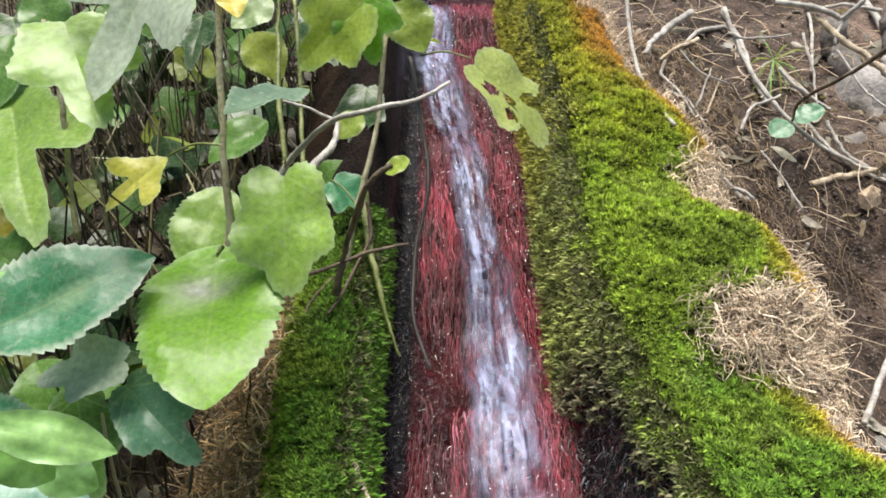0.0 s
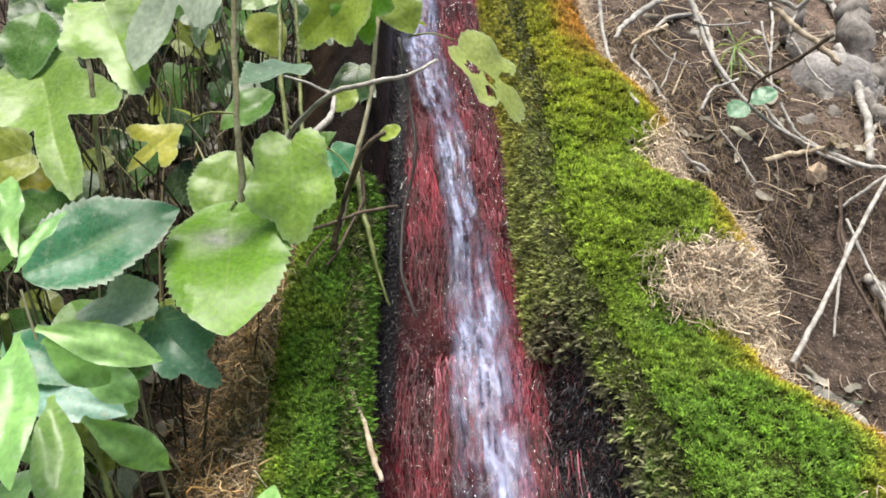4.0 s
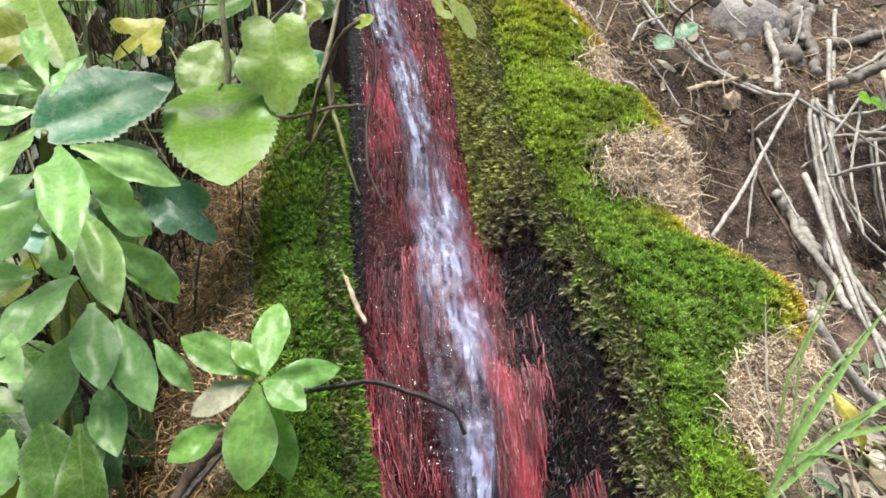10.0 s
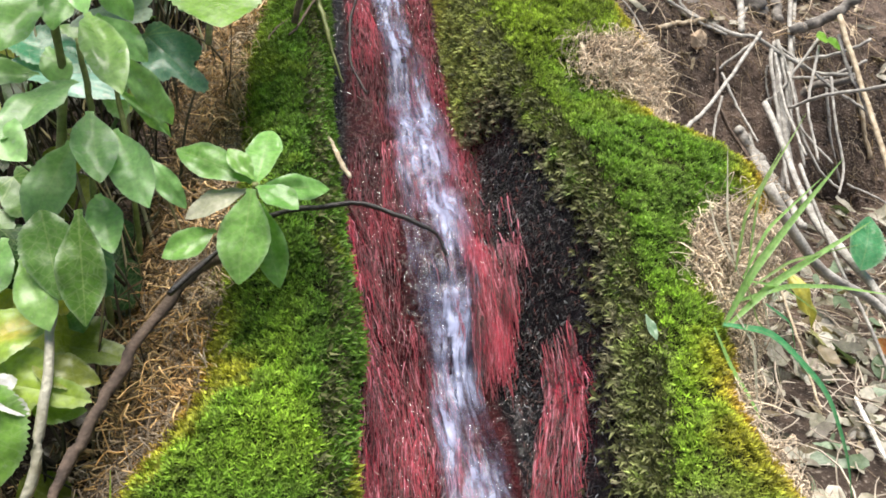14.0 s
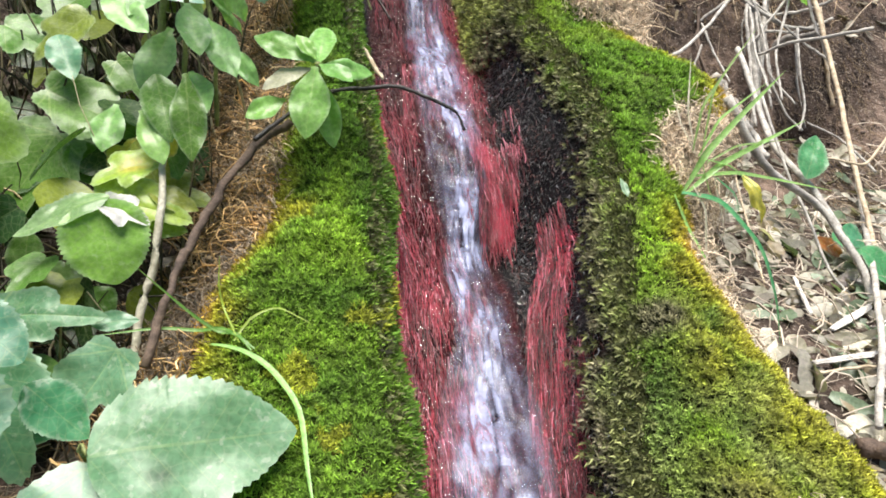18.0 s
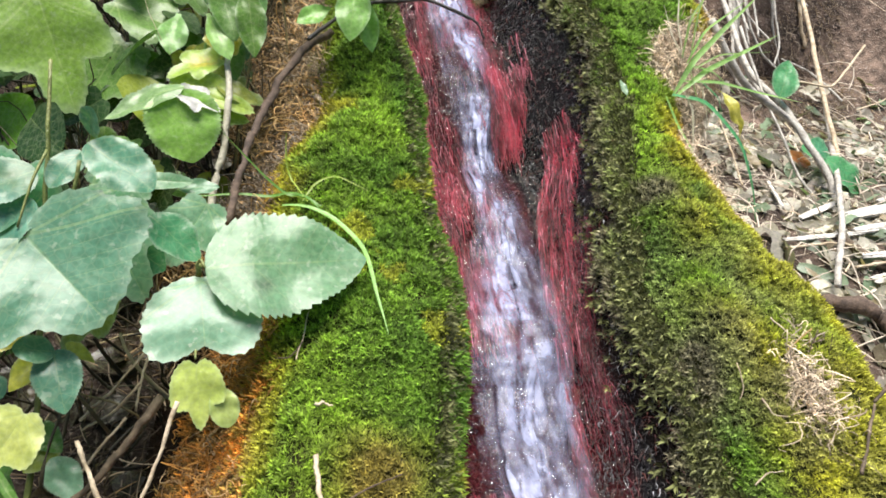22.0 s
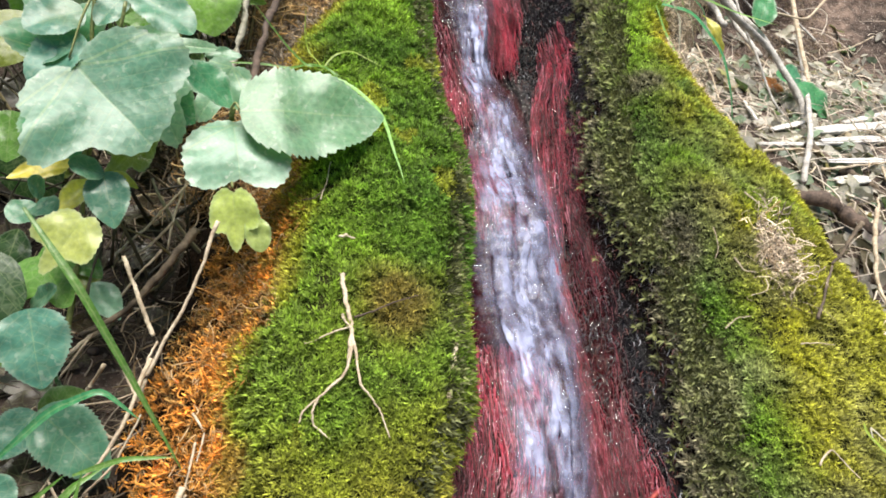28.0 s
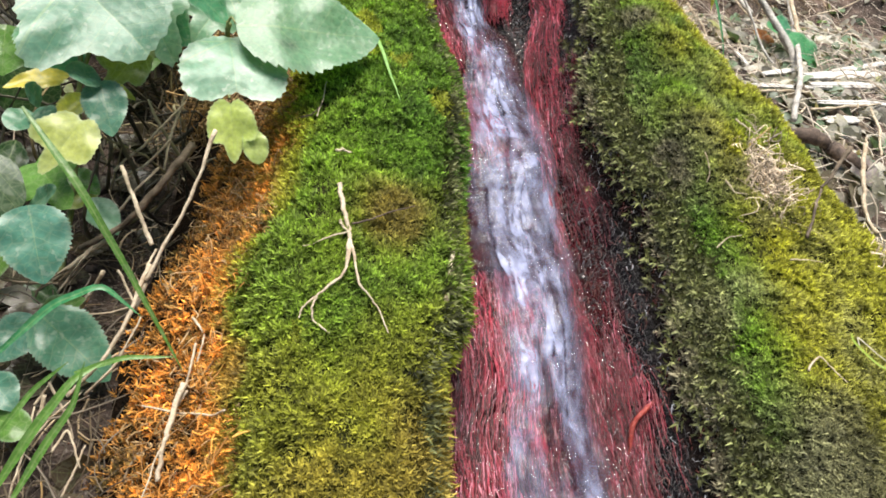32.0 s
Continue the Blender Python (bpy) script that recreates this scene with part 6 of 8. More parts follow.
twig("pale_root", [(-0.134, -0.004, -0.600), (-0.132, -0.020, -0.613), (-0.131, -0.035, -0.626), (-0.120, -0.042, -0.637), (-0.115, -0.055, -0.650)], 0.0011, 0.0004, PALEWOOD, "pale branch of the forked root on the moss", gap=0.008, knobs=0.10, count=36)
twig("pale_root", [(-0.136, -0.002, -0.597), (-0.148, -0.007, -0.600), (-0.164, -0.010, -0.606)], 0.0007, 0.0003, PALEWOOD, "thin pale rootlet on the moss", gap=0.008, knobs=0.10, count=36)
twig("pale_root", [(-0.141, 0.003, -0.590), (-0.138, 0.001, -0.595), (-0.135, -0.004, -0.599)], 0.0010, 0.0008, PALEWOOD, "short pale stub of the forked root", gap=0.008, knobs=0.10, count=36)
twig("pale_root", [(-0.132, 0.006, -0.594), (-0.110, 0.017, -0.589), (-0.087, 0.022, -0.582)], 0.0007, 0.0004, DARKROOT, "thin brown rootlet half sunk in the moss", gap=0.008, knobs=0.10, count=36)
twig("pale_root", [(-0.139, 0.057, -0.547), (-0.133, 0.057, -0.546), (-0.128, 0.055, -0.548)], 0.0011, 0.0006, PALEWOOD, "curled bit of pale straw on the moss", gap=0.008, knobs=0.10, count=36)
twig("pale_root", [(-0.151, 0.082, -0.525), (-0.146, 0.092, -0.510), (-0.142, 0.107, -0.496)], 0.0005, 0.0003, PALEWOOD, "fine pale rootlet on the moss", gap=0.008, knobs=0.10, count=36)
twig("pale_root", [(-0.168, 0.097, -0.529), (-0.155, 0.084, -0.524), (-0.147, 0.089, -0.514)], 0.0006, 0.0003, DARKROOT, "fine brown rootlet on the moss", gap=0.008, knobs=0.10, count=36)
twig("dry_stalk", [(-0.218, 0.045, -0.539), (-0.233, 0.030, -0.583), (-0.257, 0.020, -0.630), (-0.265, 0.020, -0.656)], 0.0014, 0.0011, PALEWOOD, "dry pale stalk leaning against the bank")
twig("dry_stalk", [(-0.281, 0.060, -0.567), (-0.270, 0.055, -0.595), (-0.258, 0.050, -0.619)], 0.0015, 0.0015, PALEWOOD, "short tan dry stalk by the bramble")
twig("dry_stalk", [(-0.236, 0.090, -0.550), (-0.256, 0.085, -0.577), (-0.282, 0.085, -0.609), (-0.311, 0.085, -0.628)], 0.0029, 0.0020, BROWNSTEM, "grey-brown dry stem behind the bramble")
twig("dry_stalk", [(-0.258, 0.030, -0.628), (-0.268, 0.010, -0.660), (-0.281, 0.000, -0.683), (-0.300, 0.000, -0.704)], 0.0015, 0.0011, PALEWOOD, "dry pale stalk among bramble")
twig("dry_stalk", [(-0.366, 0.100, -0.681), (-0.318, 0.100, -0.643), (-0.296, 0.100, -0.622)], 0.0020, 0.0016, PALEWOOD, "dry stalk behind bramble leaves")
twig("dry_stalk", [(-0.313, 0.060, -0.663), (-0.294, 0.050, -0.679), (-0.283, 0.050, -0.691)], 0.0015, 0.0011, PALEWOOD, "dry stalk among bramble")
twig("dry_stalk", [(-0.332, 0.000, -0.775), (-0.319, -0.000, -0.732), (-0.315, 0.010, -0.707)], 0.0017, 0.0014, PALEWOOD, "dry stalk at the bank foot")
twig("dry_stalk", [(-0.288, 0.040, -0.635), (-0.301, 0.050, -0.660), (-0.322, 0.060, -0.686), (-0.334, 0.060, -0.702)], 0.0015, 0.0011, PALEWOOD, "dry stalk among bramble")
twig("dry_stalk", [(-0.231, -0.030, -0.687), (-0.237, -0.050, -0.706), (-0.241, -0.060, -0.732)], 0.0017, 0.0013, PALEWOOD, "dry straw stalk on rusty moss")
twig("rush_blade", [(-0.071, 0.620, 0.053), (-0.060, 0.600, -0.004), (-0.051, 0.585, -0.041), (-0.039, 0.576, -0.089)], 0.0036, 0.0012, GREENSTEM, "thin green rush leaf beside the stream")
twig("dark_root", [(-0.037, 0.740, 0.205), (-0.023, 0.720, 0.141), (-0.013, 0.690, 0.062), (-0.027, 0.670, -0.005), (-0.027, 0.620, -0.060), (-0.011, 0.580, -0.099)], 0.0024, 0.0015, WETTWIG, "dark wet root hanging down the channel", count=44)
twig("dark_root", [(-0.065, 0.600, 0.040), (-0.063, 0.600, 0.010), (-0.084, 0.560, -0.045), (-0.091, 0.550, -0.053)], 0.0020, 0.0010, DARKROOT, "brown rootlet at the moss edge")
twig("rust_twig", [(-0.061, 0.470, -0.147), (-0.050, 0.460, -0.164), (-0.032, 0.420, -0.200)], 0.0024, 0.0020, PALEWOOD, "broken rusty twig at the moss edge")
twig("dark_stick", [(-0.064, 0.000, -0.609), (-0.074, -0.030, -0.641), (-0.074, -0.030, -0.656)], 0.0019, 0.0015, PALEWOOD, "split twig beside the stream")
twig("red_root", [(0.122, 0.000, -0.712), (0.096, -0.005, -0.723), (0.085, -0.010, -0.738), (0.082, -0.020, -0.765), (0.080, -0.030, -0.791)], 0.0026, 0.0013, RUSTROOT, "reddish wet root hanging by the water")
twig("pale_root", [(0.228, 0.860, 0.330), (0.222, 0.830, 0.257), (0.223, 0.790, 0.200), (0.226, 0.730, 0.152), (0.234, 0.700, 0.125)], 0.0025, 0.0021, GREYROOT, "pale bare root drooping over the moss", knobs=0.07, group="roots and sticks on the bank")
twig("pale_root", [(0.387, 0.950, 0.329), (0.398, 0.930, 0.273), (0.411, 0.900, 0.213), (0.441, 0.880, 0.162), (0.486, 0.870, 0.121), (0.529, 0.860, 0.099)], 0.0037, 0.0023, GREYROOT, "long pale root across the soil", knobs=0.07, group="roots and sticks on the bank")
twig("root_branch", [(0.330, 0.930, 0.319), (0.290, 0.900, 0.287), (0.256, 0.860, 0.253), (0.242, 0.840, 0.237)], 0.0050, 0.0032, GREYROOT, "short thick pale root on the bank", knobs=0.07, group="roots and sticks on the bank")
twig("dark_twig", [(0.454, 0.700, 0.206), (0.431, 0.740, 0.187), (0.427, 0.800, 0.180), (0.432, 0.850, 0.174), (0.431, 0.860, 0.158)], 0.0027, 0.0014, BROWNSTEM, "dark curved twig bearing two small leaves", knobs=0.07, group="roots and sticks on the bank")
twig("pale_root", [(0.497, 0.930, 0.311), (0.536, 0.920, 0.270), (0.583, 0.900, 0.224)], 0.0050, 0.0041, PALEWOOD, "straight pale stick on the bank", knobs=0.07, group="roots and sticks on the bank")
twig("pale_root", [(0.453, 0.950, 0.337), (0.497, 0.930, 0.326), (0.529, 0.920, 0.300), (0.547, 0.900, 0.323)], 0.0042, 0.0032, GREYROOT, "looped grey root over the bank", knobs=0.07, group="roots and sticks on the bank")
twig("pale_root", [(0.446, 0.920, 0.240), (0.466, 0.900, 0.206), (0.497, 0.890, 0.178)], 0.0027, 0.0022, GREYROOT, "pale root on the bank", knobs=0.07, group="roots and sticks on the bank")
twig("snag", [(0.458, 0.870, 0.083), (0.506, 0.865, 0.092), (0.541, 0.860, 0.101)], 0.0046, 0.0036, PALEWOOD, "short broken stick on the soil", knobs=0.07, group="roots and sticks on the bank")
twig("long_stick", [(0.615, 0.830, 0.074), (0.525, 0.760, -0.011), (0.414, 0.640, -0.088), (0.323, 0.530, -0.133)], 0.0030, 0.0025, GREYROOT, "slender grey stick leaning on the moss", knobs=0.07, group="roots and sticks on the bank")
twig("pale_root", [(0.543, 0.865, 0.097), (0.580, 0.850, 0.074), (0.613, 0.830, 0.067), (0.652, 0.820, 0.041), (0.701, 0.810, 0.011), (0.757, 0.800, 0.011)], 0.0036, 0.0031, GREYROOT, "pale root along the bank", knobs=0.07, group="roots and sticks on the bank")
twig("bare_branch", [(0.616, 0.870, -0.064), (0.605, 0.800, -0.136), (0.585, 0.720, -0.189), (0.575, 0.660, -0.227)], 0.0069, 0.0053, GREYROOT, "thick grey dead branch leaning down the bank", knobs=0.07, group="roots and sticks on the bank")
twig("pale_root", [(0.652, 0.840, 0.061), (0.645, 0.820, -0.035), (0.631, 0.780, -0.120), (0.625, 0.730, -0.182), (0.629, 0.690, -0.232), (0.627, 0.620, -0.280)], 0.0057, 0.0041, GREYROOT, "long grey root hanging to the litter", knobs=0.07, group="roots and sticks on the bank")
twig("pale_root", [(0.645, 0.830, 0.063), (0.669, 0.810, -0.027), (0.677, 0.800, -0.094), (0.698, 0.790, -0.144), (0.727, 0.780, -0.169)], 0.0031, 0.0020, GREYROOT, "pale rootlet hanging over the hollow", knobs=0.07, group="roots and sticks on the bank")
twig("pale_root", [(0.727, 0.920, 0.178), (0.683, 0.850, 0.055), (0.659, 0.820, -0.052), (0.621, 0.770, -0.176)], 0.0039, 0.0033, GREYROOT, "upright grey root on the bank", knobs=0.07, group="roots and sticks on the bank")
twig("pale_root", [(0.628, 0.980, 0.267), (0.628, 0.930, 0.187), (0.622, 0.890, 0.131), (0.597, 0.860, 0.076)], 0.0069, 0.0052, GREYROOT, "grey root bending down the bank", knobs=0.07, group="roots and sticks on the bank")
twig("pale_root", [(0.496, 0.900, 0.165), (0.507, 0.885, 0.127), (0.549, 0.860, 0.088)], 0.0027, 0.0021, GREYROOT, "thin root on the bank", knobs=0.07, group="roots and sticks on the bank")
twig("thick_root", [(0.681, 0.860, 0.083), (0.720, 0.850, 0.108), (0.752, 0.830, 0.126), (0.791, 0.810, 0.151)], 0.0089, 0.0079, GREYBARK, "thick grey horizontal root", knobs=0.07, group="roots and sticks on the bank")
twig("thick_root", [(0.673, 0.860, -0.018), (0.715, 0.840, -0.002), (0.767, 0.800, 0.011)], 0.0063, 0.0058, GREYBARK, "grey branch lying on the ledge", knobs=0.07, group="roots and sticks on the bank")
twig("thick_root", [(0.725, 0.970, 0.249), (0.711, 0.940, 0.183), (0.689, 0.900, 0.118)], 0.0093, 0.0081, GREYBARK, "brown root stump on the bank", knobs=0.07, group="roots and sticks on the bank")
twig("pale_root", [(0.518, 0.900, 0.062), (0.556, 0.850, 0.015), (0.613, 0.830, 0.066)], 0.0030, 0.0024, GREYROOT, "thin pale root on the soil", knobs=0.07, group="roots and sticks on the bank")
twig("dry_stalk", [(0.730, 0.800, 0.101), (0.712, 0.720, -0.046), (0.659, 0.600, -0.188), (0.613, 0.500, -0.303), (0.586, 0.450, -0.354)], 0.0039, 0.0034, PALEWOOD, "tall dry straw stalk standing in the litter", knobs=0.07, group="roots and sticks on the bank")
twig("dry_stalk", [(0.709, 0.620, -0.034), (0.672, 0.650, -0.042), (0.619, 0.700, -0.048), (0.607, 0.750, -0.056)], 0.0029, 0.0024, GREYROOT, "dry stem across the bank", knobs=0.07, group="roots and sticks on the bank")
twig("dry_stalk", [(0.671, 0.740, -0.010), (0.665, 0.720, -0.075), (0.665, 0.700, -0.146), (0.642, 0.680, -0.183)], 0.0021, 0.0016, GREYROOT, "dangling thin root above the hollow", knobs=0.07, group="roots and sticks on the bank")
twig("pale_root", [(0.559, 0.860, 0.045), (0.550, 0.840, -0.009), (0.542, 0.800, -0.070), (0.539, 0.740, -0.120), (0.533, 0.700, -0.158)], 0.0031, 0.0021, DARKROOT, "brown root running down the soil", knobs=0.07, group="roots and sticks on the bank")
twig("pale_root", [(0.562, 0.860, 0.027), (0.541, 0.830, -0.022), (0.540, 0.780, -0.090), (0.533, 0.700, -0.155)], 0.0024, 0.0015, DARKROOT, "brown rootlet on the soil", knobs=0.07, group="roots and sticks on the bank")
twig("whisker_root", [(0.305, 0.570, -0.074), (0.337, 0.575, -0.072), (0.379, 0.580, -0.083)], 0.0011, 0.0004, PALEWOOD, "thin pale rootlet sticking out of the straw", knobs=0.07, group="roots and sticks on the bank")
twig("whisker_root", [(0.304, 0.560, -0.061), (0.331, 0.560, -0.059), (0.367, 0.570, -0.067)], 0.0005, 0.0003, PALEWOOD, "thin pale rootlet sticking out of the straw", knobs=0.07, group="roots and sticks on the bank")
twig("grey_twig", [(0.334, 0.400, -0.193), (0.389, 0.400, -0.264), (0.487, 0.420, -0.304), (0.509, 0.370, -0.380), (0.508, 0.350, -0.431), (0.485, 0.330, -0.481)], 0.0047, 0.0039, GREYROOT, "grey bent branch lying on the litter", knobs=0.07, group="roots and sticks on the bank")
twig("bark_strip", [(0.410, 0.330, -0.449), (0.467, 0.330, -0.445), (0.510, 0.330, -0.448), (0.614, 0.330, -0.439)], 0.0025, 0.0025, PALEWOOD, "pale split stick on the litter", knobs=0.07, group="roots and sticks on the bank")
twig("bark_strip", [(0.513, 0.360, -0.431), (0.569, 0.360, -0.422), (0.641, 0.360, -0.412)], 0.0071, 0.0067, PALEWOOD, "pale bark strip on the litter", knobs=0.07, group="roots and sticks on the bank")
twig("brown_stick", [(0.408, 0.240, -0.440), (0.432, 0.220, -0.463), (0.463, 0.200, -0.485), (0.493, 0.180, -0.507)], 0.0054, 0.0046, BROWNSTEM, "dark brown stick against the moss", knobs=0.07, group="roots and sticks on the bank")
twig("dry_stalk", [(0.405, 0.130, -0.507), (0.373, 0.100, -0.538), (0.361, 0.080, -0.568), (0.352, 0.050, -0.588)], 0.0024, 0.0017, PALEWOOD, "curled straw hanging by the moss", knobs=0.07, group="roots and sticks on the bank")
twig("dry_stalk", [(0.483, 0.550, -0.158), (0.477, 0.470, -0.277), (0.482, 0.400, -0.381), (0.505, 0.380, -0.410)], 0.0021, 0.0015, GREYROOT, "thin stalk in the litter", knobs=0.07, group="roots and sticks on the bank")
twig("dry_stalk", [(0.655, 0.500, -0.181), (0.570, 0.460, -0.253), (0.514, 0.500, -0.237)], 0.0020, 0.0015, PALEWOOD, "thin stalk in the litter", knobs=0.07, group="roots and sticks on the bank")
twig("dry_stalk", [(0.554, 0.720, -0.056), (0.543, 0.650, -0.141), (0.504, 0.560, -0.221), (0.501, 0.470, -0.280), (0.514, 0.420, -0.343), (0.513, 0.360, -0.406), (0.480, 0.310, -0.468)], 0.0044, 0.0039, GREYROOT, "long grey stem lying down the bank", knobs=0.07, group="roots and sticks on the bank")


def slat(ends, width, thick, label):
    """A flat split piece of wood with ragged ends and a grain of ridges."""
    LEAFSEED[0] += 1
    rng = np.random.default_rng(LEAFSEED[0])
    p = bent(onview(ends), 12)
    y = p[-1] - p[0]
    y /= np.linalg.norm(y)
    up = SM[:3, 2] - y * (SM[:3, 2] @ y)
    up /= np.linalg.norm(up)
    x = np.cross(y, up)
    u = np.linspace(-1, 1, 7)
    rag = rng.uniform(-0.5, 0.5, 7) * width
    ridge = rng.uniform(0.55, 1.0, 7) * (1 - 0.35 * u * u)
    t = np.linspace(0, 1, 12)
    taper = 1 - 0.35 * np.abs(2 * t - 1) ** 3
    rows = []
    for sign in (1, -1):
        v = p[:, None] + x * (u[None, :, None] * width / 2 * taper[:, None, None]) + up * ((ridge * sign * thick / 2)[None, :, None]) + y * ((rag[None] * (2 * t[:, None] - 1))[..., None])
        rows.append(v + up * (rng.normal(size=(12, 1, 1)) * thick * 0.08))
    v = np.concatenate([r.reshape(-1, 3) for r in rows])
    i = (np.arange(11)[:, None] * 7 + np.arange(6)[None]).ravel()
    top = np.stack([i, i + 1, i + 8, i + 7], -1)
    k = np.arange(11) * 7
    e = np.arange(6)
    f = [top, top[:, ::-1] + 84, np.stack([k, k + 7, k + 91, k + 84], -1), np.stack([k + 13, k + 6, k + 90, k + 97], -1), np.stack([e + 1, e, e + 84, e + 85], -1), np.stack([e + 77, e + 78, e + 162, e + 161], -1)]
    me = raw("split_wood", v, np.concatenate(f), smooth=False)
    return thing("split_wood", me, WHITEWOOD, label, "wood", "split wood in the litter")


WHITEWOOD = bark_material("white_wood", (0.40, 0.37, 0.33), (0.74, 0.71, 0.66), 70)
slat([(0.340, 0.239, -0.448), (0.457, 0.261, -0.440)], 0.0055, 0.0040, "bleached flat splinter of wood on the litter")
slat([(0.464, 0.297, -0.424), (0.644, 0.348, -0.400)], 0.0130, 0.0070, "weathered white split wood on the litter")
slat([(0.445, 0.260, -0.438), (0.587, 0.299, -0.424)], 0.0100, 0.0060, "weathered white split wood on the litter")
slat([(0.416, 0.217, -0.462), (0.534, 0.230, -0.453)], 0.0070, 0.0050, "grey split stick on the litter")
slat([(0.407, 0.191, -0.482), (0.461, 0.200, -0.478)], 0.0110, 0.0060, "broken white chip of bark on the litter")
slat([(0.398, 0.289, -0.427), (0.486, 0.339, -0.410)], 0.0070, 0.0040, "pale splinter of wood on the litter")
slat([(0.550, 0.343, -0.406), (0.710, 0.404, -0.373)], 0.0080, 0.0050, "grey weathered splinter on the litter")
slat([(0.428, 0.386, -0.386), (0.392, 0.311, -0.415)], 0.0050, 0.0030, "pale curled sliver of bark on the litter")
twig("whisker_root", [(0.162, 0.023, -0.604), (0.171, 0.023, -0.595), (0.179, 0.018, -0.592)], 0.0007, 0.0003, PALEWOOD, "thin pale rootlet lying on the mossy bank", gap=0.009, knobs=0.1, group="fine rootlets on the moss")
twig("whisker_root", [(0.203, -0.011, -0.606), (0.222, -0.008, -0.606), (0.235, -0.010, -0.607)], 0.0006, 0.0003, PALEWOOD, "thin pale rootlet lying on the mossy bank", gap=0.009, knobs=0.1, group="fine rootlets on the moss")
twig("whisker_root", [(0.198, 0.038, -0.554), (0.211, 0.046, -0.540), (0.213, 0.057, -0.526)], 0.0006, 0.0003, PALEWOOD, "thin pale rootlet lying on the mossy bank", gap=0.009, knobs=0.1, group="fine rootlets on the moss")
twig("whisker_root", [(0.182, 0.050, -0.551), (0.185, 0.041, -0.560), (0.193, 0.036, -0.560)], 0.0007, 0.0003, PALEWOOD, "thin pale rootlet lying on the mossy bank", gap=0.009, knobs=0.1, group="fine rootlets on the moss")
twig("whisker_root", [(0.178, -0.069, -0.674), (0.191, -0.064, -0.664), (0.200, -0.082, -0.678)], 0.0009, 0.0003, PALEWOOD, "thin pale rootlet lying on the mossy bank", gap=0.009, knobs=0.1, group="fine rootlets on the moss")
twig("whisker_root", [(0.213, 0.016, -0.574), (0.227, 0.025, -0.560), (0.232, 0.036, -0.547)], 0.0006, 0.0003, PALEWOOD, "thin pale rootlet lying on the mossy bank", gap=0.009, knobs=0.1, group="fine rootlets on the moss")
twig("whisker_root", [(0.172, 0.067, -0.529), (0.174, 0.060, -0.543), (0.170, 0.058, -0.554)], 0.0005, 0.0003, PALEWOOD, "thin pale rootlet lying on the mossy bank", gap=0.009, knobs=0.1, group="fine rootlets on the moss")
twig("whisker_root", [(0.211, 0.084, -0.498), (0.218, 0.072, -0.508), (0.229, 0.070, -0.510)], 0.0008, 0.0003, PALEWOOD, "thin pale rootlet lying on the mossy bank", gap=0.009, knobs=0.1, group="fine rootlets on the moss")
twig("dry_weed", [(0.227, 0.002, -0.589), (0.245, 0.016, -0.566), (0.265, 0.034, -0.552)], 0.0013, 0.0011, BROWNSTEM, "dry brown weed stalk rising from the moss")
twig("dry_weed", [(0.265, 0.034, -0.552), (0.280, 0.037, -0.534), (0.294, 0.039, -0.516)], 0.0011, 0.0022, BROWNSTEM, "brown withered tip of a dry weed")
twig("dark_stick", [(0.338, 0.177, -0.496), (0.369, 0.167, -0.505), (0.390, 0.152, -0.516), (0.411, 0.130, -0.531)], 0.0085, 0.0075, DARKROOT, "dark rotting stick against the mossy bank", knobs=0.12, group="roots and sticks on the bank")
twig("grey_twig", [(0.793, 0.742, -0.203), (0.549, 0.415, -0.361), (0.407, 0.236, -0.434), (0.353, 0.178, -0.486)], 0.0036, 0.0032, GREYROOT, "pale crooked stem lying down the litter", knobs=0.07, group="roots and sticks on the bank")
twig("dry_stalk", [(0.339, 0.232, -0.456), (0.393, 0.235, -0.448), (0.414, 0.223, -0.453)], 0.0016, 0.0012, PALEWOOD, "bleached dry stalk in the leaf litter", knobs=0.07, group="roots and sticks on the bank")
twig("dry_stalk", [(0.400, 0.204, -0.470), (0.452, 0.210, -0.464), (0.511, 0.222, -0.455)], 0.0016, 0.0012, PALEWOOD, "bleached dry stalk in the leaf litter", knobs=0.07, group="roots and sticks on the bank")
twig("dry_stalk", [(0.490, 0.213, -0.463), (0.468, 0.175, -0.493), (0.447, 0.149, -0.518)], 0.0016, 0.0012, PALEWOOD, "bleached dry stalk in the leaf litter", knobs=0.07, group="roots and sticks on the bank")
twig("dry_stalk", [(0.392, 0.137, -0.537), (0.423, 0.149, -0.519), (0.454, 0.176, -0.497)], 0.0016, 0.0012, PALEWOOD, "bleached dry stalk in the leaf litter", knobs=0.07, group="roots and sticks on the bank")
twig("dry_stalk", [(0.561, 0.714, -0.255), (0.424, 0.463, -0.341), (0.382, 0.373, -0.393)], 0.0016, 0.0012, PALEWOOD, "bleached dry stalk in the leaf litter", knobs=0.07, group="roots and sticks on the bank")
twig("dry_stalk", [(0.657, 0.719, -0.233), (0.633, 0.632, -0.283), (0.547, 0.471, -0.335)], 0.0016, 0.0012, PALEWOOD, "bleached dry stalk in the leaf litter", knobs=0.07, group="roots and sticks on the bank")
twig("dry_stalk", [(0.840, 0.706, -0.245), (0.914, 0.731, -0.222), (0.978, 0.745, -0.191)], 0.0016, 0.0012, PALEWOOD, "bleached dry stalk in the leaf litter", knobs=0.07, group="roots and sticks on the bank")

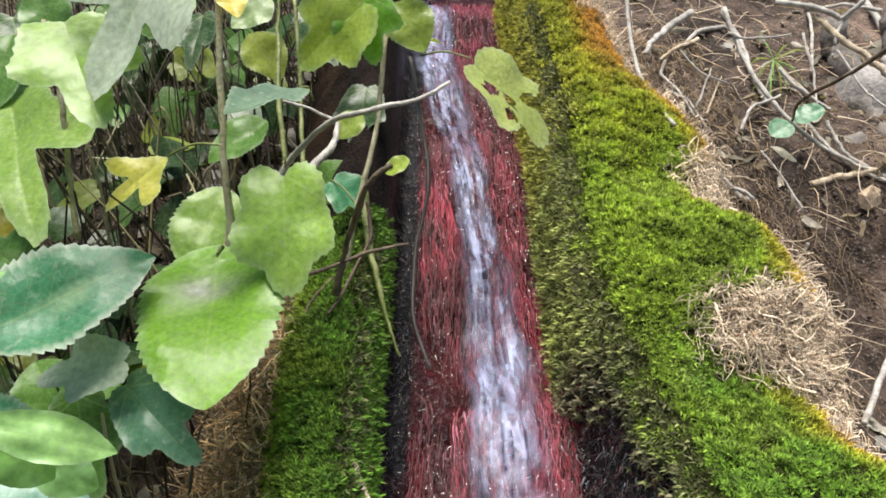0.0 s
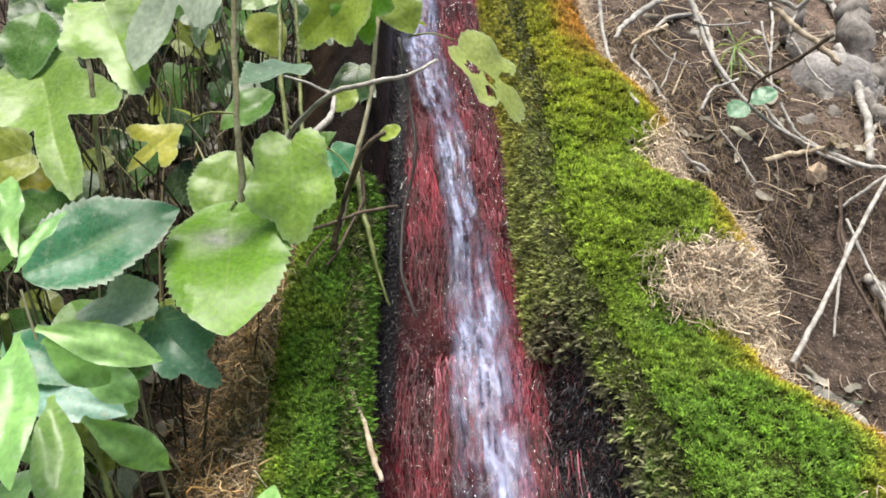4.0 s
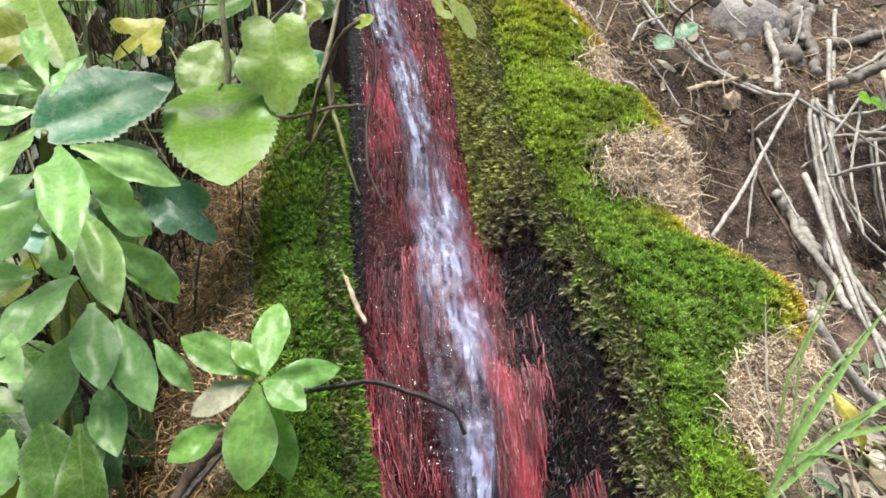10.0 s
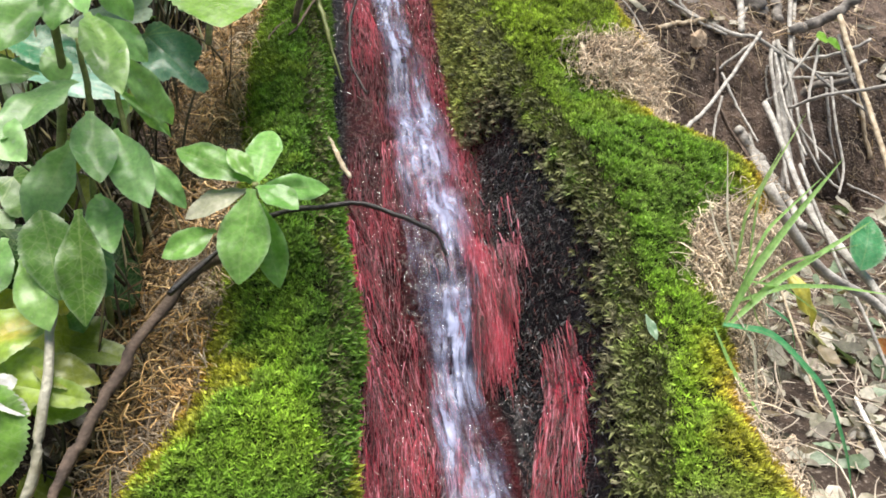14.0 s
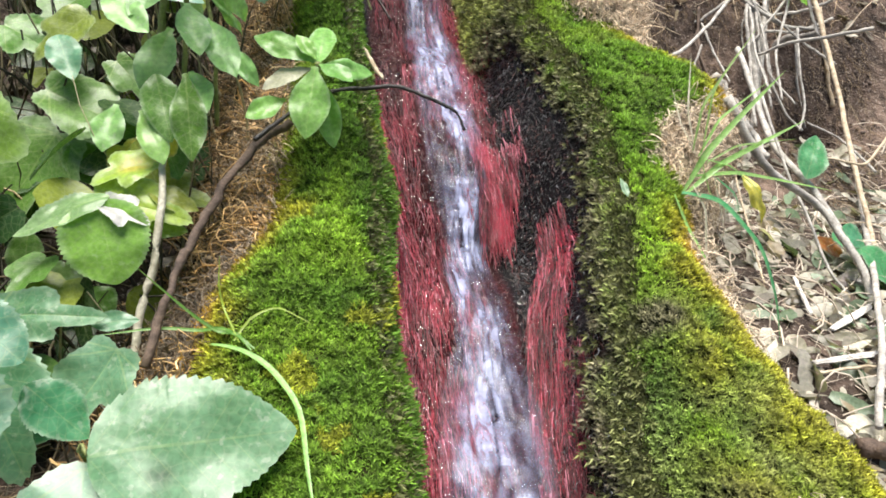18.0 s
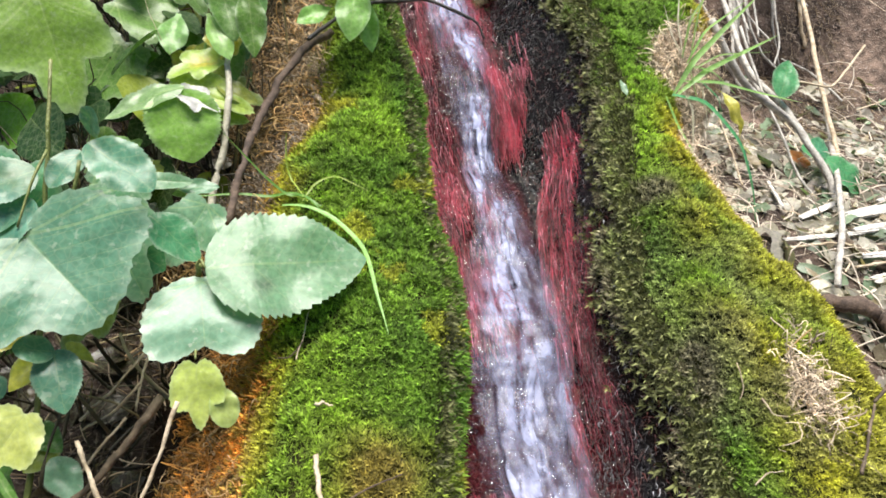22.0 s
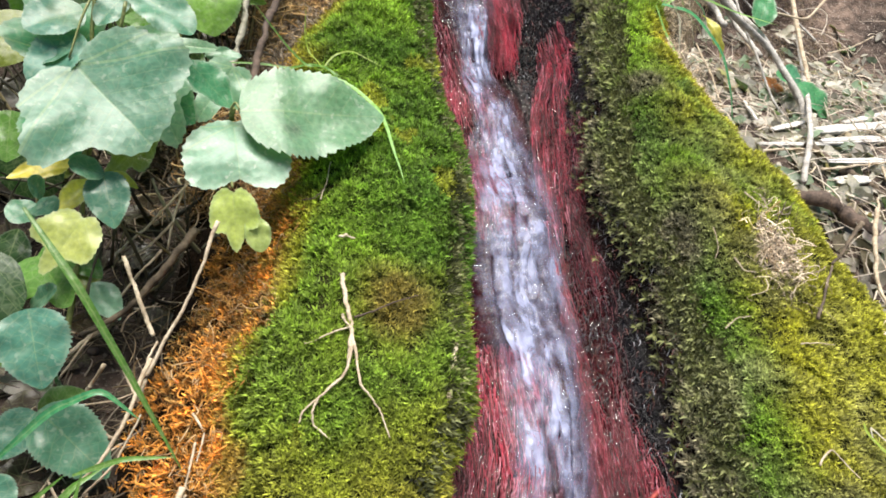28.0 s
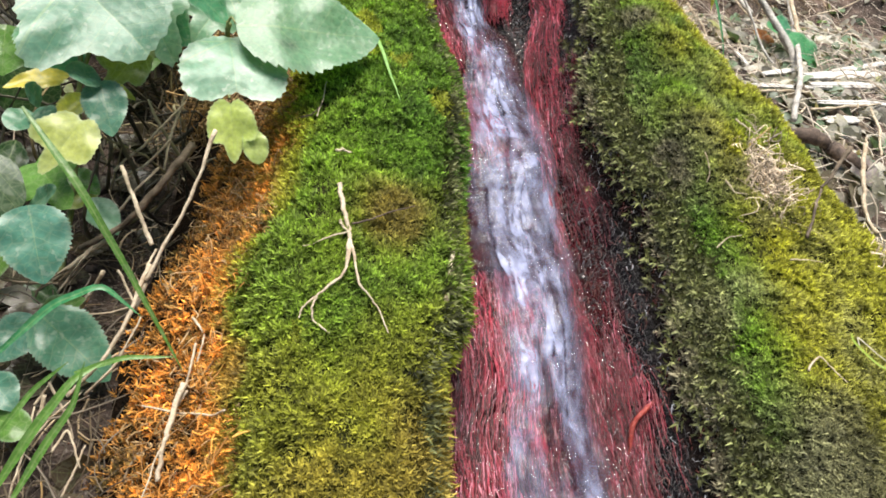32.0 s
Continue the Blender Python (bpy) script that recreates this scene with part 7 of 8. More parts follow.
clo = plant("seedling", "two small round green leaves on a dark twig", "seedling", (0.435, 0.860, 0.158))
leaf(clo, "round", (0.436, 0.862, 0.159), (0.469, 0.855, 0.175), 0.029, 0, "wax")
leaf(clo, "round", (0.432, 0.862, 0.157), (0.407, 0.860, 0.141), 0.032, 0, "wax")

clo2 = plant("seedling", "small round-leaved green seedling in the leaf litter", "seedling", (0.544, 0.420, -0.376))
leaf(clo2, "round", (0.523, 0.400, -0.352), (0.570, 0.390, -0.394), 0.045, 0, "teal")
leaf(clo2, "round", (0.540, 0.420, -0.349), (0.514, 0.420, -0.328), 0.031, 0, "teal")
leaf(clo2, "ovate", (0.484, 0.450, -0.272), (0.510, 0.470, -0.216), 0.039, 0, "teal")
leaf(clo2, "round", (0.500, 0.420, -0.340), (0.549, 0.420, -0.351), 0.037, 0, "teal")

clo3 = plant("seedling", "bright green seedling growing on the ledge", "seedling", (0.686, 0.770, 0.041))
leaf(clo3, "round", (0.686, 0.770, 0.053), (0.709, 0.770, 0.042), 0.027, 0, "bright")
leaf(clo3, "round", (0.686, 0.770, 0.053), (0.668, 0.770, 0.057), 0.027, 0, "bright")

sdl = plant("seedling", "tiny yellow-green seedling on the moss", "seedling", (0.166, 0.435, -0.183))
leaf(sdl, "round", (0.163, 0.432, -0.187), (0.169, 0.436, -0.175), 0.009, 0, "lime")

sdl2 = plant("seedling", "tiny pale green seedling on the moss", "seedling", (-0.121, 0.120, -0.496))
leaf(sdl2, "round", (-0.123, 0.115, -0.497), (-0.119, 0.118, -0.488), 0.007, 0, "lime")

wil = plant("fallen_leaf", "narrow grey-green fallen willow leaf on the moss", "leaf", (0.161, 0.260, -0.299))
leaf(wil, "lance", (0.163, 0.272, -0.294), (0.167, 0.262, -0.310), 0.007, 0, "grey")

yel = plant("fallen_leaf", "curled yellow leaf in the litter", "leaf", (0.375, 0.420, -0.284))
leaf(yel, "lance", (0.386, 0.440, -0.263), (0.412, 0.410, -0.325), 0.015, 0, "yellow", droop=0.6, wave=0.08)

ora = plant("fallen_leaf", "orange-brown dry leaf in the litter", "leaf", (0.516, 0.440, -0.354))
leaf(ora, "ovate", (0.499, 0.445, -0.344), (0.532, 0.435, -0.365), 0.027, 0, "rust")

big = plant("fallen_leaf", "large pale fawn dead leaf in the litter", "leaf", (0.456, 0.440, -0.381))
leaf(big, "lobed", (0.413, 0.440, -0.375), (0.476, 0.420, -0.396), 0.059, 0, "straw")

lf4 = plant("fallen_leaf", "pale dry leaf in the litter", "leaf", (0.515, 0.400, -0.393))
leaf(lf4, "ovate", (0.495, 0.400, -0.411), (0.533, 0.400, -0.374), 0.030, 0, "straw")

lf5 = plant("fallen_leaf", "withered brown leaf caught against the moss", "leaf", (0.409, 0.140, -0.525))
leaf(lf5, "lobed", (0.413, 0.120, -0.545), (0.389, 0.140, -0.517), 0.040, 0, "fawn")
twig("dry_stalk", [(-0.365, 0.100, -0.644), (-0.343, 0.100, -0.627), (-0.318, 0.100, -0.631)], 0.0010, 0.0007, PALEWOOD, "dry pale stalk tangled in the bramble", knobs=0.08, group="dry stalks in the bramble")
twig("dry_stalk", [(-0.324, 0.020, -0.718), (-0.310, 0.030, -0.696), (-0.301, 0.050, -0.668)], 0.0009, 0.0006, PALEWOOD, "dry pale stalk tangled in the bramble", knobs=0.08, group="dry stalks in the bramble")
twig("dry_stalk", [(-0.328, -0.010, -0.741), (-0.309, 0.000, -0.718), (-0.295, 0.020, -0.708)], 0.0009, 0.0006, PALEWOOD, "dry pale stalk tangled in the bramble", knobs=0.08, group="dry stalks in the bramble")
twig("dry_stalk", [(-0.295, 0.120, -0.574), (-0.276, 0.120, -0.556), (-0.246, 0.130, -0.520)], 0.0011, 0.0008, PALEWOOD, "dry pale stalk tangled in the bramble", knobs=0.08, group="dry stalks in the bramble")
twig("dry_stalk", [(-0.290, 0.000, -0.704), (-0.271, 0.000, -0.683), (-0.260, 0.010, -0.657)], 0.0009, 0.0006, PALEWOOD, "dry pale stalk tangled in the bramble", knobs=0.08, group="dry stalks in the bramble")
twig("dry_stalk", [(-0.351, 0.050, -0.698), (-0.332, 0.040, -0.714), (-0.311, 0.020, -0.734)], 0.0010, 0.0007, PALEWOOD, "dry pale stalk tangled in the bramble", knobs=0.08, group="dry stalks in the bramble")
twig("dry_stalk", [(-0.357, 0.110, -0.642), (-0.362, 0.100, -0.681), (-0.364, 0.090, -0.711)], 0.0011, 0.0007, PALEWOOD, "dry pale stalk tangled in the bramble", knobs=0.08, group="dry stalks in the bramble")
twig("dry_stalk", [(-0.263, 0.110, -0.571), (-0.281, 0.100, -0.592), (-0.303, 0.100, -0.626), (-0.327, 0.090, -0.662)], 0.0011, 0.0008, PALEWOOD, "dry pale stalk tangled in the bramble", knobs=0.08, group="dry stalks in the bramble")
twig("dry_stalk", [(-0.280, 0.050, -0.636), (-0.272, 0.045, -0.651), (-0.266, 0.040, -0.659)], 0.0010, 0.0007, PALEWOOD, "dry pale stalk tangled in the bramble", knobs=0.08, group="dry stalks in the bramble")
twig("dry_stalk", [(-0.266, 0.030, -0.655), (-0.260, 0.035, -0.629), (-0.256, 0.040, -0.619)], 0.0010, 0.0007, PALEWOOD, "dry pale stalk tangled in the bramble", knobs=0.08, group="dry stalks in the bramble")
twig("dry_stalk", [(-0.304, -0.020, -0.731), (-0.298, -0.010, -0.721), (-0.287, -0.030, -0.737)], 0.0009, 0.0006, PALEWOOD, "dry pale stalk tangled in the bramble", knobs=0.08, group="dry stalks in the bramble")
twig("dry_stalk", [(-0.256, 0.120, -0.550), (-0.272, 0.120, -0.568), (-0.293, 0.120, -0.582)], 0.0011, 0.0008, PALEWOOD, "dry pale stalk tangled in the bramble", knobs=0.08, group="dry stalks in the bramble")
twig("dry_stalk", [(-0.247, 0.150, -0.510), (-0.258, 0.140, -0.546), (-0.261, 0.130, -0.572)], 0.0012, 0.0008, PALEWOOD, "dry pale stalk tangled in the bramble", knobs=0.08, group="dry stalks in the bramble")
twig("dry_stalk", [(-0.325, -0.030, -0.759), (-0.318, -0.020, -0.730), (-0.318, 0.000, -0.710)], 0.0008, 0.0006, PALEWOOD, "dry pale stalk tangled in the bramble", knobs=0.08, group="dry stalks in the bramble")
twig("dry_stalk", [(-0.294, -0.040, -0.749), (-0.290, -0.030, -0.737), (-0.286, -0.020, -0.728)], 0.0008, 0.0006, PALEWOOD, "dry pale stalk tangled in the bramble", knobs=0.08, group="dry stalks in the bramble")
twig("straw_blade", [(-0.237, -0.050, -0.710), (-0.244, -0.060, -0.721), (-0.249, -0.070, -0.739)], 0.0008, 0.0004, PALEWOOD, "bleached straw blade lying on rusty moss", knobs=0.05, gap=0.012, group="straw blades on the moss")
twig("straw_blade", [(-0.230, -0.030, -0.691), (-0.235, -0.040, -0.700), (-0.241, -0.050, -0.716)], 0.0008, 0.0005, PALEWOOD, "bleached straw blade lying on rusty moss", knobs=0.05, gap=0.012, group="straw blades on the moss")
twig("straw_blade", [(-0.207, -0.040, -0.707), (-0.229, -0.035, -0.705), (-0.254, -0.030, -0.700)], 0.0008, 0.0005, PALEWOOD, "bleached straw blade lying on rusty moss", knobs=0.05, gap=0.012, group="straw blades on the moss")
twig("straw_blade", [(-0.226, 0.000, -0.676), (-0.230, -0.020, -0.691), (-0.234, -0.030, -0.701)], 0.0009, 0.0005, PALEWOOD, "bleached straw blade lying on rusty moss", knobs=0.05, gap=0.012, group="straw blades on the moss")
twig("straw_blade", [(-0.230, 0.010, -0.657), (-0.221, 0.000, -0.669), (-0.225, -0.010, -0.684)], 0.0009, 0.0005, PALEWOOD, "bleached straw blade lying on rusty moss", knobs=0.05, gap=0.012, group="straw blades on the moss")
twig("thick_root", [(0.577, 1.020, 0.317), (0.582, 0.980, 0.227), (0.570, 0.940, 0.160), (0.541, 0.910, 0.116)], 0.0217, 0.0138, GREYBARK, "grey weathered tree root gripping the bank", knobs=0.12, count=36)
twig("thick_root", [(0.684, 1.040, 0.329), (0.677, 1.000, 0.237), (0.660, 0.960, 0.177), (0.663, 0.920, 0.131)], 0.0264, 0.0152, GREYBARK, "grey weathered tree root gripping the bank", knobs=0.12, count=36)
twig("thick_root", [(0.748, 1.020, 0.325), (0.714, 0.980, 0.232), (0.694, 0.940, 0.164)], 0.0161, 0.0111, GREYBARK, "brown weathered tree root on the bank", knobs=0.1, count=36)
twig("pale_root", [(0.271, 0.840, 0.192), (0.288, 0.820, 0.178), (0.300, 0.800, 0.147)], 0.0013, 0.0009, GREYROOT, "thin pale bare root across the soil", knobs=0.07, group="roots and sticks on the bank")
twig("pale_root", [(0.298, 0.870, 0.249), (0.319, 0.860, 0.218), (0.354, 0.860, 0.204)], 0.0013, 0.0010, GREYROOT, "thin pale bare root across the soil", knobs=0.07, group="roots and sticks on the bank")
twig("pale_root", [(0.383, 0.930, 0.288), (0.413, 0.930, 0.281), (0.466, 0.930, 0.288)], 0.0019, 0.0014, GREYROOT, "thin pale bare root across the soil", knobs=0.07, group="roots and sticks on the bank")
twig("pale_root", [(0.305, 0.840, 0.172), (0.322, 0.850, 0.201), (0.332, 0.860, 0.225)], 0.0013, 0.0009, GREYROOT, "thin pale bare root across the soil", knobs=0.07, group="roots and sticks on the bank")
twig("pale_root", [(0.364, 0.850, 0.146), (0.387, 0.870, 0.178), (0.427, 0.880, 0.194)], 0.0021, 0.0016, GREYROOT, "thin pale bare root across the soil", knobs=0.07, group="roots and sticks on the bank")
twig("pale_root", [(0.293, 0.740, 0.079), (0.311, 0.740, 0.064), (0.332, 0.740, 0.054)], 0.0026, 0.0019, GREYROOT, "thin pale bare root across the soil", knobs=0.07, group="roots and sticks on the bank")
twig("pale_root", [(0.551, 0.920, 0.323), (0.521, 0.920, 0.285), (0.514, 0.920, 0.255)], 0.0023, 0.0017, GREYROOT, "thin pale bare root across the soil", knobs=0.07, group="roots and sticks on the bank")
twig("pale_root", [(0.569, 0.900, 0.308), (0.536, 0.920, 0.327), (0.487, 0.940, 0.322)], 0.0027, 0.0020, GREYROOT, "thin pale bare root across the soil", knobs=0.07, group="roots and sticks on the bank")
twig("pale_root", [(0.482, 0.930, 0.288), (0.486, 0.910, 0.230), (0.479, 0.890, 0.182)], 0.0019, 0.0014, GREYROOT, "thin pale bare root across the soil", knobs=0.07, group="roots and sticks on the bank")
twig("pale_root", [(0.510, 0.900, 0.257), (0.527, 0.880, 0.208), (0.549, 0.860, 0.176)], 0.0018, 0.0013, GREYROOT, "thin pale bare root across the soil", knobs=0.07, group="roots and sticks on the bank")
twig("pale_root", [(0.426, 0.820, 0.047), (0.411, 0.840, 0.088), (0.395, 0.860, 0.122)], 0.0014, 0.0010, GREYROOT, "thin pale bare root across the soil", knobs=0.07, group="roots and sticks on the bank")
twig("pale_root", [(0.534, 0.800, 0.000), (0.535, 0.750, -0.067), (0.531, 0.700, -0.114)], 0.0019, 0.0014, GREYROOT, "thin pale bare root across the soil", knobs=0.07, group="roots and sticks on the bank")
twig("pale_root", [(0.621, 0.900, 0.117), (0.678, 0.930, 0.178), (0.699, 0.950, 0.238)], 0.0033, 0.0024, GREYROOT, "thin pale bare root across the soil", knobs=0.07, group="roots and sticks on the bank")
twig("pale_root", [(0.650, 0.830, 0.054), (0.642, 0.790, -0.048), (0.634, 0.740, -0.142)], 0.0026, 0.0019, GREYROOT, "thin pale bare root across the soil", knobs=0.07, group="roots and sticks on the bank")
twig("pale_root", [(0.636, 0.830, 0.054), (0.614, 0.780, -0.064), (0.581, 0.700, -0.177)], 0.0031, 0.0023, GREYROOT, "thin pale bare root across the soil", knobs=0.07, group="roots and sticks on the bank")
twig("pale_root", [(0.698, 0.800, 0.067), (0.639, 0.800, -0.015), (0.612, 0.810, -0.039)], 0.0025, 0.0018, GREYROOT, "thin pale bare root across the soil", knobs=0.07, group="roots and sticks on the bank")
twig("pale_root", [(0.548, 0.820, -0.030), (0.513, 0.780, -0.088), (0.486, 0.740, -0.142)], 0.0020, 0.0015, GREYROOT, "thin pale bare root across the soil", knobs=0.07, group="roots and sticks on the bank")
twig("pale_root", [(0.787, 0.800, 0.067), (0.735, 0.830, 0.045), (0.679, 0.860, 0.039)], 0.0032, 0.0023, GREYROOT, "thin pale bare root across the soil", knobs=0.07, group="roots and sticks on the bank")
twig("pale_root", [(0.747, 0.740, -0.062), (0.705, 0.790, -0.007), (0.654, 0.840, 0.060)], 0.0025, 0.0018, GREYROOT, "thin pale bare root across the soil", knobs=0.07, group="roots and sticks on the bank")
twig("pale_root", [(0.729, 0.800, 0.072), (0.719, 0.750, -0.013), (0.712, 0.700, -0.084)], 0.0027, 0.0019, GREYROOT, "thin pale bare root across the soil", knobs=0.07, group="roots and sticks on the bank")
twig("pale_root", [(0.646, 0.800, 0.008), (0.631, 0.750, -0.082), (0.647, 0.700, -0.140)], 0.0021, 0.0015, GREYROOT, "thin pale bare root across the soil", knobs=0.07, group="roots and sticks on the bank")
twig("pale_root", [(0.716, 0.600, -0.245), (0.701, 0.660, -0.193), (0.673, 0.700, -0.166)], 0.0020, 0.0014, GREYROOT, "thin pale bare root across the soil", knobs=0.07, group="roots and sticks on the bank")
twig("pale_root", [(0.679, 0.780, 0.046), (0.636, 0.740, -0.057), (0.608, 0.680, -0.138)], 0.0023, 0.0017, GREYROOT, "thin pale bare root across the soil", knobs=0.07, group="roots and sticks on the bank")
twig("pale_root", [(0.621, 0.800, 0.037), (0.596, 0.740, -0.051), (0.574, 0.660, -0.134)], 0.0023, 0.0017, GREYROOT, "thin pale bare root across the soil", knobs=0.07, group="roots and sticks on the bank")
twig("pale_root", [(0.451, 1.122, 0.384), (0.447, 1.050, 0.311), (0.438, 0.978, 0.241), (0.441, 0.939, 0.195)], 0.0043, 0.0034, GREYROOT, "pale crooked root running down the soil", knobs=0.09, group="roots and sticks on the bank")
twig("pale_root", [(0.711, 1.176, 0.427), (0.695, 1.079, 0.329), (0.675, 1.031, 0.279), (0.649, 1.006, 0.251), (0.626, 1.009, 0.255)], 0.0059, 0.0049, GREYROOT, "looped pale root over the bank", knobs=0.09, group="roots and sticks on the bank")
twig("pale_root", [(0.486, 1.002, 0.259), (0.511, 0.984, 0.225), (0.523, 0.934, 0.185)], 0.0025, 0.0020, PALEWOOD, "thin pale stick on the soil", knobs=0.09, group="roots and sticks on the bank")
twig("pale_root", [(0.478, 0.919, 0.171), (0.492, 0.893, 0.133), (0.520, 0.862, 0.096), (0.572, 0.854, 0.074)], 0.0025, 0.0026, GREYROOT, "pale root leading to the flat stone", knobs=0.09, group="roots and sticks on the bank")
twig("pale_root", [(0.379, 0.904, 0.144), (0.401, 0.929, 0.177), (0.428, 0.937, 0.189), (0.456, 0.931, 0.185)], 0.0028, 0.0020, BROWNSTEM, "arched brown root on the soil", knobs=0.09, group="roots and sticks on the bank")
twig("pale_root", [(0.346, 0.858, 0.082), (0.366, 0.854, 0.062), (0.382, 0.856, 0.061)], 0.0029, 0.0032, GREYROOT, "short pale root end beside the moss", knobs=0.09, group="roots and sticks on the bank")
twig("pale_root", [(0.336, 0.865, 0.095), (0.365, 0.860, 0.090), (0.390, 0.863, 0.086)], 0.0019, 0.0010, PALEWOOD, "frayed pale root end beside the moss", knobs=0.09, group="roots and sticks on the bank")
twig("pale_root", [(0.592, 1.127, 0.395), (0.569, 1.067, 0.325), (0.536, 1.010, 0.255)], 0.0028, 0.0023, GREYROOT, "pale thin root hanging down the soil", knobs=0.09, group="roots and sticks on the bank")
twig("pale_root", [(0.328, 1.023, 0.277), (0.314, 1.006, 0.252), (0.333, 0.974, 0.223), (0.338, 0.939, 0.179)], 0.0026, 0.0017, GREYROOT, "pale rootlet along the moss edge", knobs=0.09, group="roots and sticks on the bank")
twig("pale_root", [(0.388, 1.059, 0.318), (0.350, 1.036, 0.298), (0.319, 1.023, 0.277)], 0.0036, 0.0027, PALEWOOD, "tan root above the moss", knobs=0.09, group="roots and sticks on the bank")
twig("pale_root", [(0.440, 1.088, 0.350), (0.391, 1.066, 0.334), (0.361, 1.044, 0.305)], 0.0037, 0.0027, GREYROOT, "grey root above the moss", knobs=0.09, group="roots and sticks on the bank")
twig("pale_root", [(0.357, 0.938, 0.183), (0.381, 0.971, 0.222), (0.395, 0.984, 0.244)], 0.0016, 0.0011, PALEWOOD, "thin dry stalk on the soil", knobs=0.09, group="roots and sticks on the bank")
twig("pale_root", [(0.808, 1.015, 0.255), (0.695, 0.862, 0.066), (0.674, 0.836, -0.035), (0.661, 0.814, -0.123)], 0.0035, 0.0031, GREYROOT, "long straight hanging root", knobs=0.09, group="roots and sticks on the bank")
twig("pale_root", [(0.745, 0.842, 0.004), (0.744, 0.828, -0.078), (0.780, 0.847, -0.154)], 0.0025, 0.0019, GREYROOT, "root hanging over the hollow", knobs=0.09, group="roots and sticks on the bank")
twig("pale_root", [(0.943, 1.016, 0.264), (0.800, 0.856, 0.060), (0.805, 0.835, -0.040), (0.824, 0.834, -0.111)], 0.0042, 0.0038, PALEWOOD, "tall pale dry stalk before the bank", knobs=0.09, group="roots and sticks on the bank")
twig("pale_root", [(0.923, 0.966, 0.209), (0.823, 0.931, 0.153), (0.734, 0.882, 0.112)], 0.0030, 0.0026, GREYROOT, "pale root across the log", knobs=0.09, group="roots and sticks on the bank")
twig("log", [(0.745, 0.941, 0.172), (0.825, 0.962, 0.196), (0.907, 0.988, 0.229)], 0.0077, 0.0067, GREYBARK, "short grey log on the ledge", knobs=0.09, group="roots and sticks on the bank")
twig("pale_root", [(0.825, 0.855, 0.048), (0.782, 0.851, 0.028), (0.736, 0.844, 0.015), (0.659, 0.844, 0.011)], 0.0027, 0.0023, GREYROOT, "pale root along the ledge", knobs=0.09, group="roots and sticks on the bank")
twig("pale_root", [(0.644, 0.851, 0.031), (0.638, 0.847, -0.000), (0.643, 0.836, -0.036)], 0.0021, 0.0014, GREYROOT, "short grey rootlet dangling from the ledge", knobs=0.09, group="roots and sticks on the bank")
twig("pale_root", [(0.590, 0.838, -0.072), (0.616, 0.829, -0.119), (0.621, 0.783, -0.171)], 0.0078, 0.0095, GREYROOT, "thick pale dead branch standing in the soil", knobs=0.09, group="roots and sticks on the bank")

tuft = plant("grass_tuft", "dry olive grass tuft hanging on the soil face", "grass", (0.484, 1.015, 0.275))
blade(tuft, [(0.480, 1.007, 0.275), (0.438, 0.955, 0.247), (0.424, 0.950, 0.216)], 0.0032, "olive")
blade(tuft, [(0.480, 1.007, 0.275), (0.445, 0.943, 0.238), (0.430, 0.937, 0.202)], 0.0032, "straw")
blade(tuft, [(0.480, 1.007, 0.275), (0.444, 0.941, 0.235), (0.440, 0.932, 0.196)], 0.0032, "lance")
blade(tuft, [(0.480, 1.007, 0.275), (0.458, 0.943, 0.237), (0.457, 0.939, 0.201)], 0.0032, "olive")
blade(tuft, [(0.480, 1.007, 0.275), (0.463, 0.951, 0.243), (0.476, 0.944, 0.210)], 0.0032, "straw")
blade(tuft, [(0.480, 1.007, 0.275), (0.487, 0.968, 0.254), (0.512, 0.980, 0.231)], 0.0032, "lance")
blade(tuft, [(0.480, 1.007, 0.275), (0.442, 0.974, 0.268), (0.431, 0.988, 0.258)], 0.0032, "olive")
blade(tuft, [(0.480, 1.007, 0.275), (0.494, 0.985, 0.274), (0.522, 1.007, 0.268)], 0.0032, "straw")
blade(tuft, [(0.480, 1.007, 0.275), (0.468, 1.006, 0.298), (0.480, 1.043, 0.316)], 0.0032, "lance")
blade(tuft, [(0.480, 1.007, 0.275), (0.494, 1.007, 0.294), (0.516, 1.038, 0.306)], 0.0032, "olive")
blade(tuft, [(0.480, 1.007, 0.275), (0.443, 0.962, 0.255), (0.434, 0.964, 0.233)], 0.0032, "straw")
blade(tuft, [(0.480, 1.007, 0.275), (0.470, 0.960, 0.249), (0.473, 0.954, 0.218)], 0.0032, "lance")
blade(tuft, [(0.480, 1.007, 0.275), (0.479, 0.975, 0.262), (0.505, 0.987, 0.244)], 0.0032, "olive")
blade(tuft, [(0.480, 1.007, 0.275), (0.456, 0.988, 0.279), (0.442, 1.007, 0.277)], 0.0032, "straw")
blade(tuft, [(0.480, 1.007, 0.275), (0.455, 0.959, 0.253), (0.456, 0.954, 0.226)], 0.0032, "lance")
blade(tuft, [(0.480, 1.007, 0.275), (0.506, 0.996, 0.286), (0.547, 1.029, 0.292)], 0.0032, "olive")

# ---- stone, litter and thicket ----
def stone_mesh(name, size, seed, squash=(1, 1, 0.6), jag=0.3, rounds=3):
    bm = bmesh.new()
    bmesh.ops.create_icosphere(bm, subdivisions=rounds, radius=1)
    for w in bm.verts:
        d = 1 + jag * noise.noise(w.co * 1.3 + Vector((seed, 0, 0))) + jag * 0.35 * noise.noise(w.co * 4 + Vector((0, seed, 0)))
        w.co = Vector((w.co.x * squash[0], w.co.y * squash[1], w.co.z * squash[2])) * d * size
    me = bpy.data.meshes.new(name)
    bm.to_mesh(me)
    bm.free()
    for p in me.polygons:
        p.use_smooth = rounds > 1
    return me


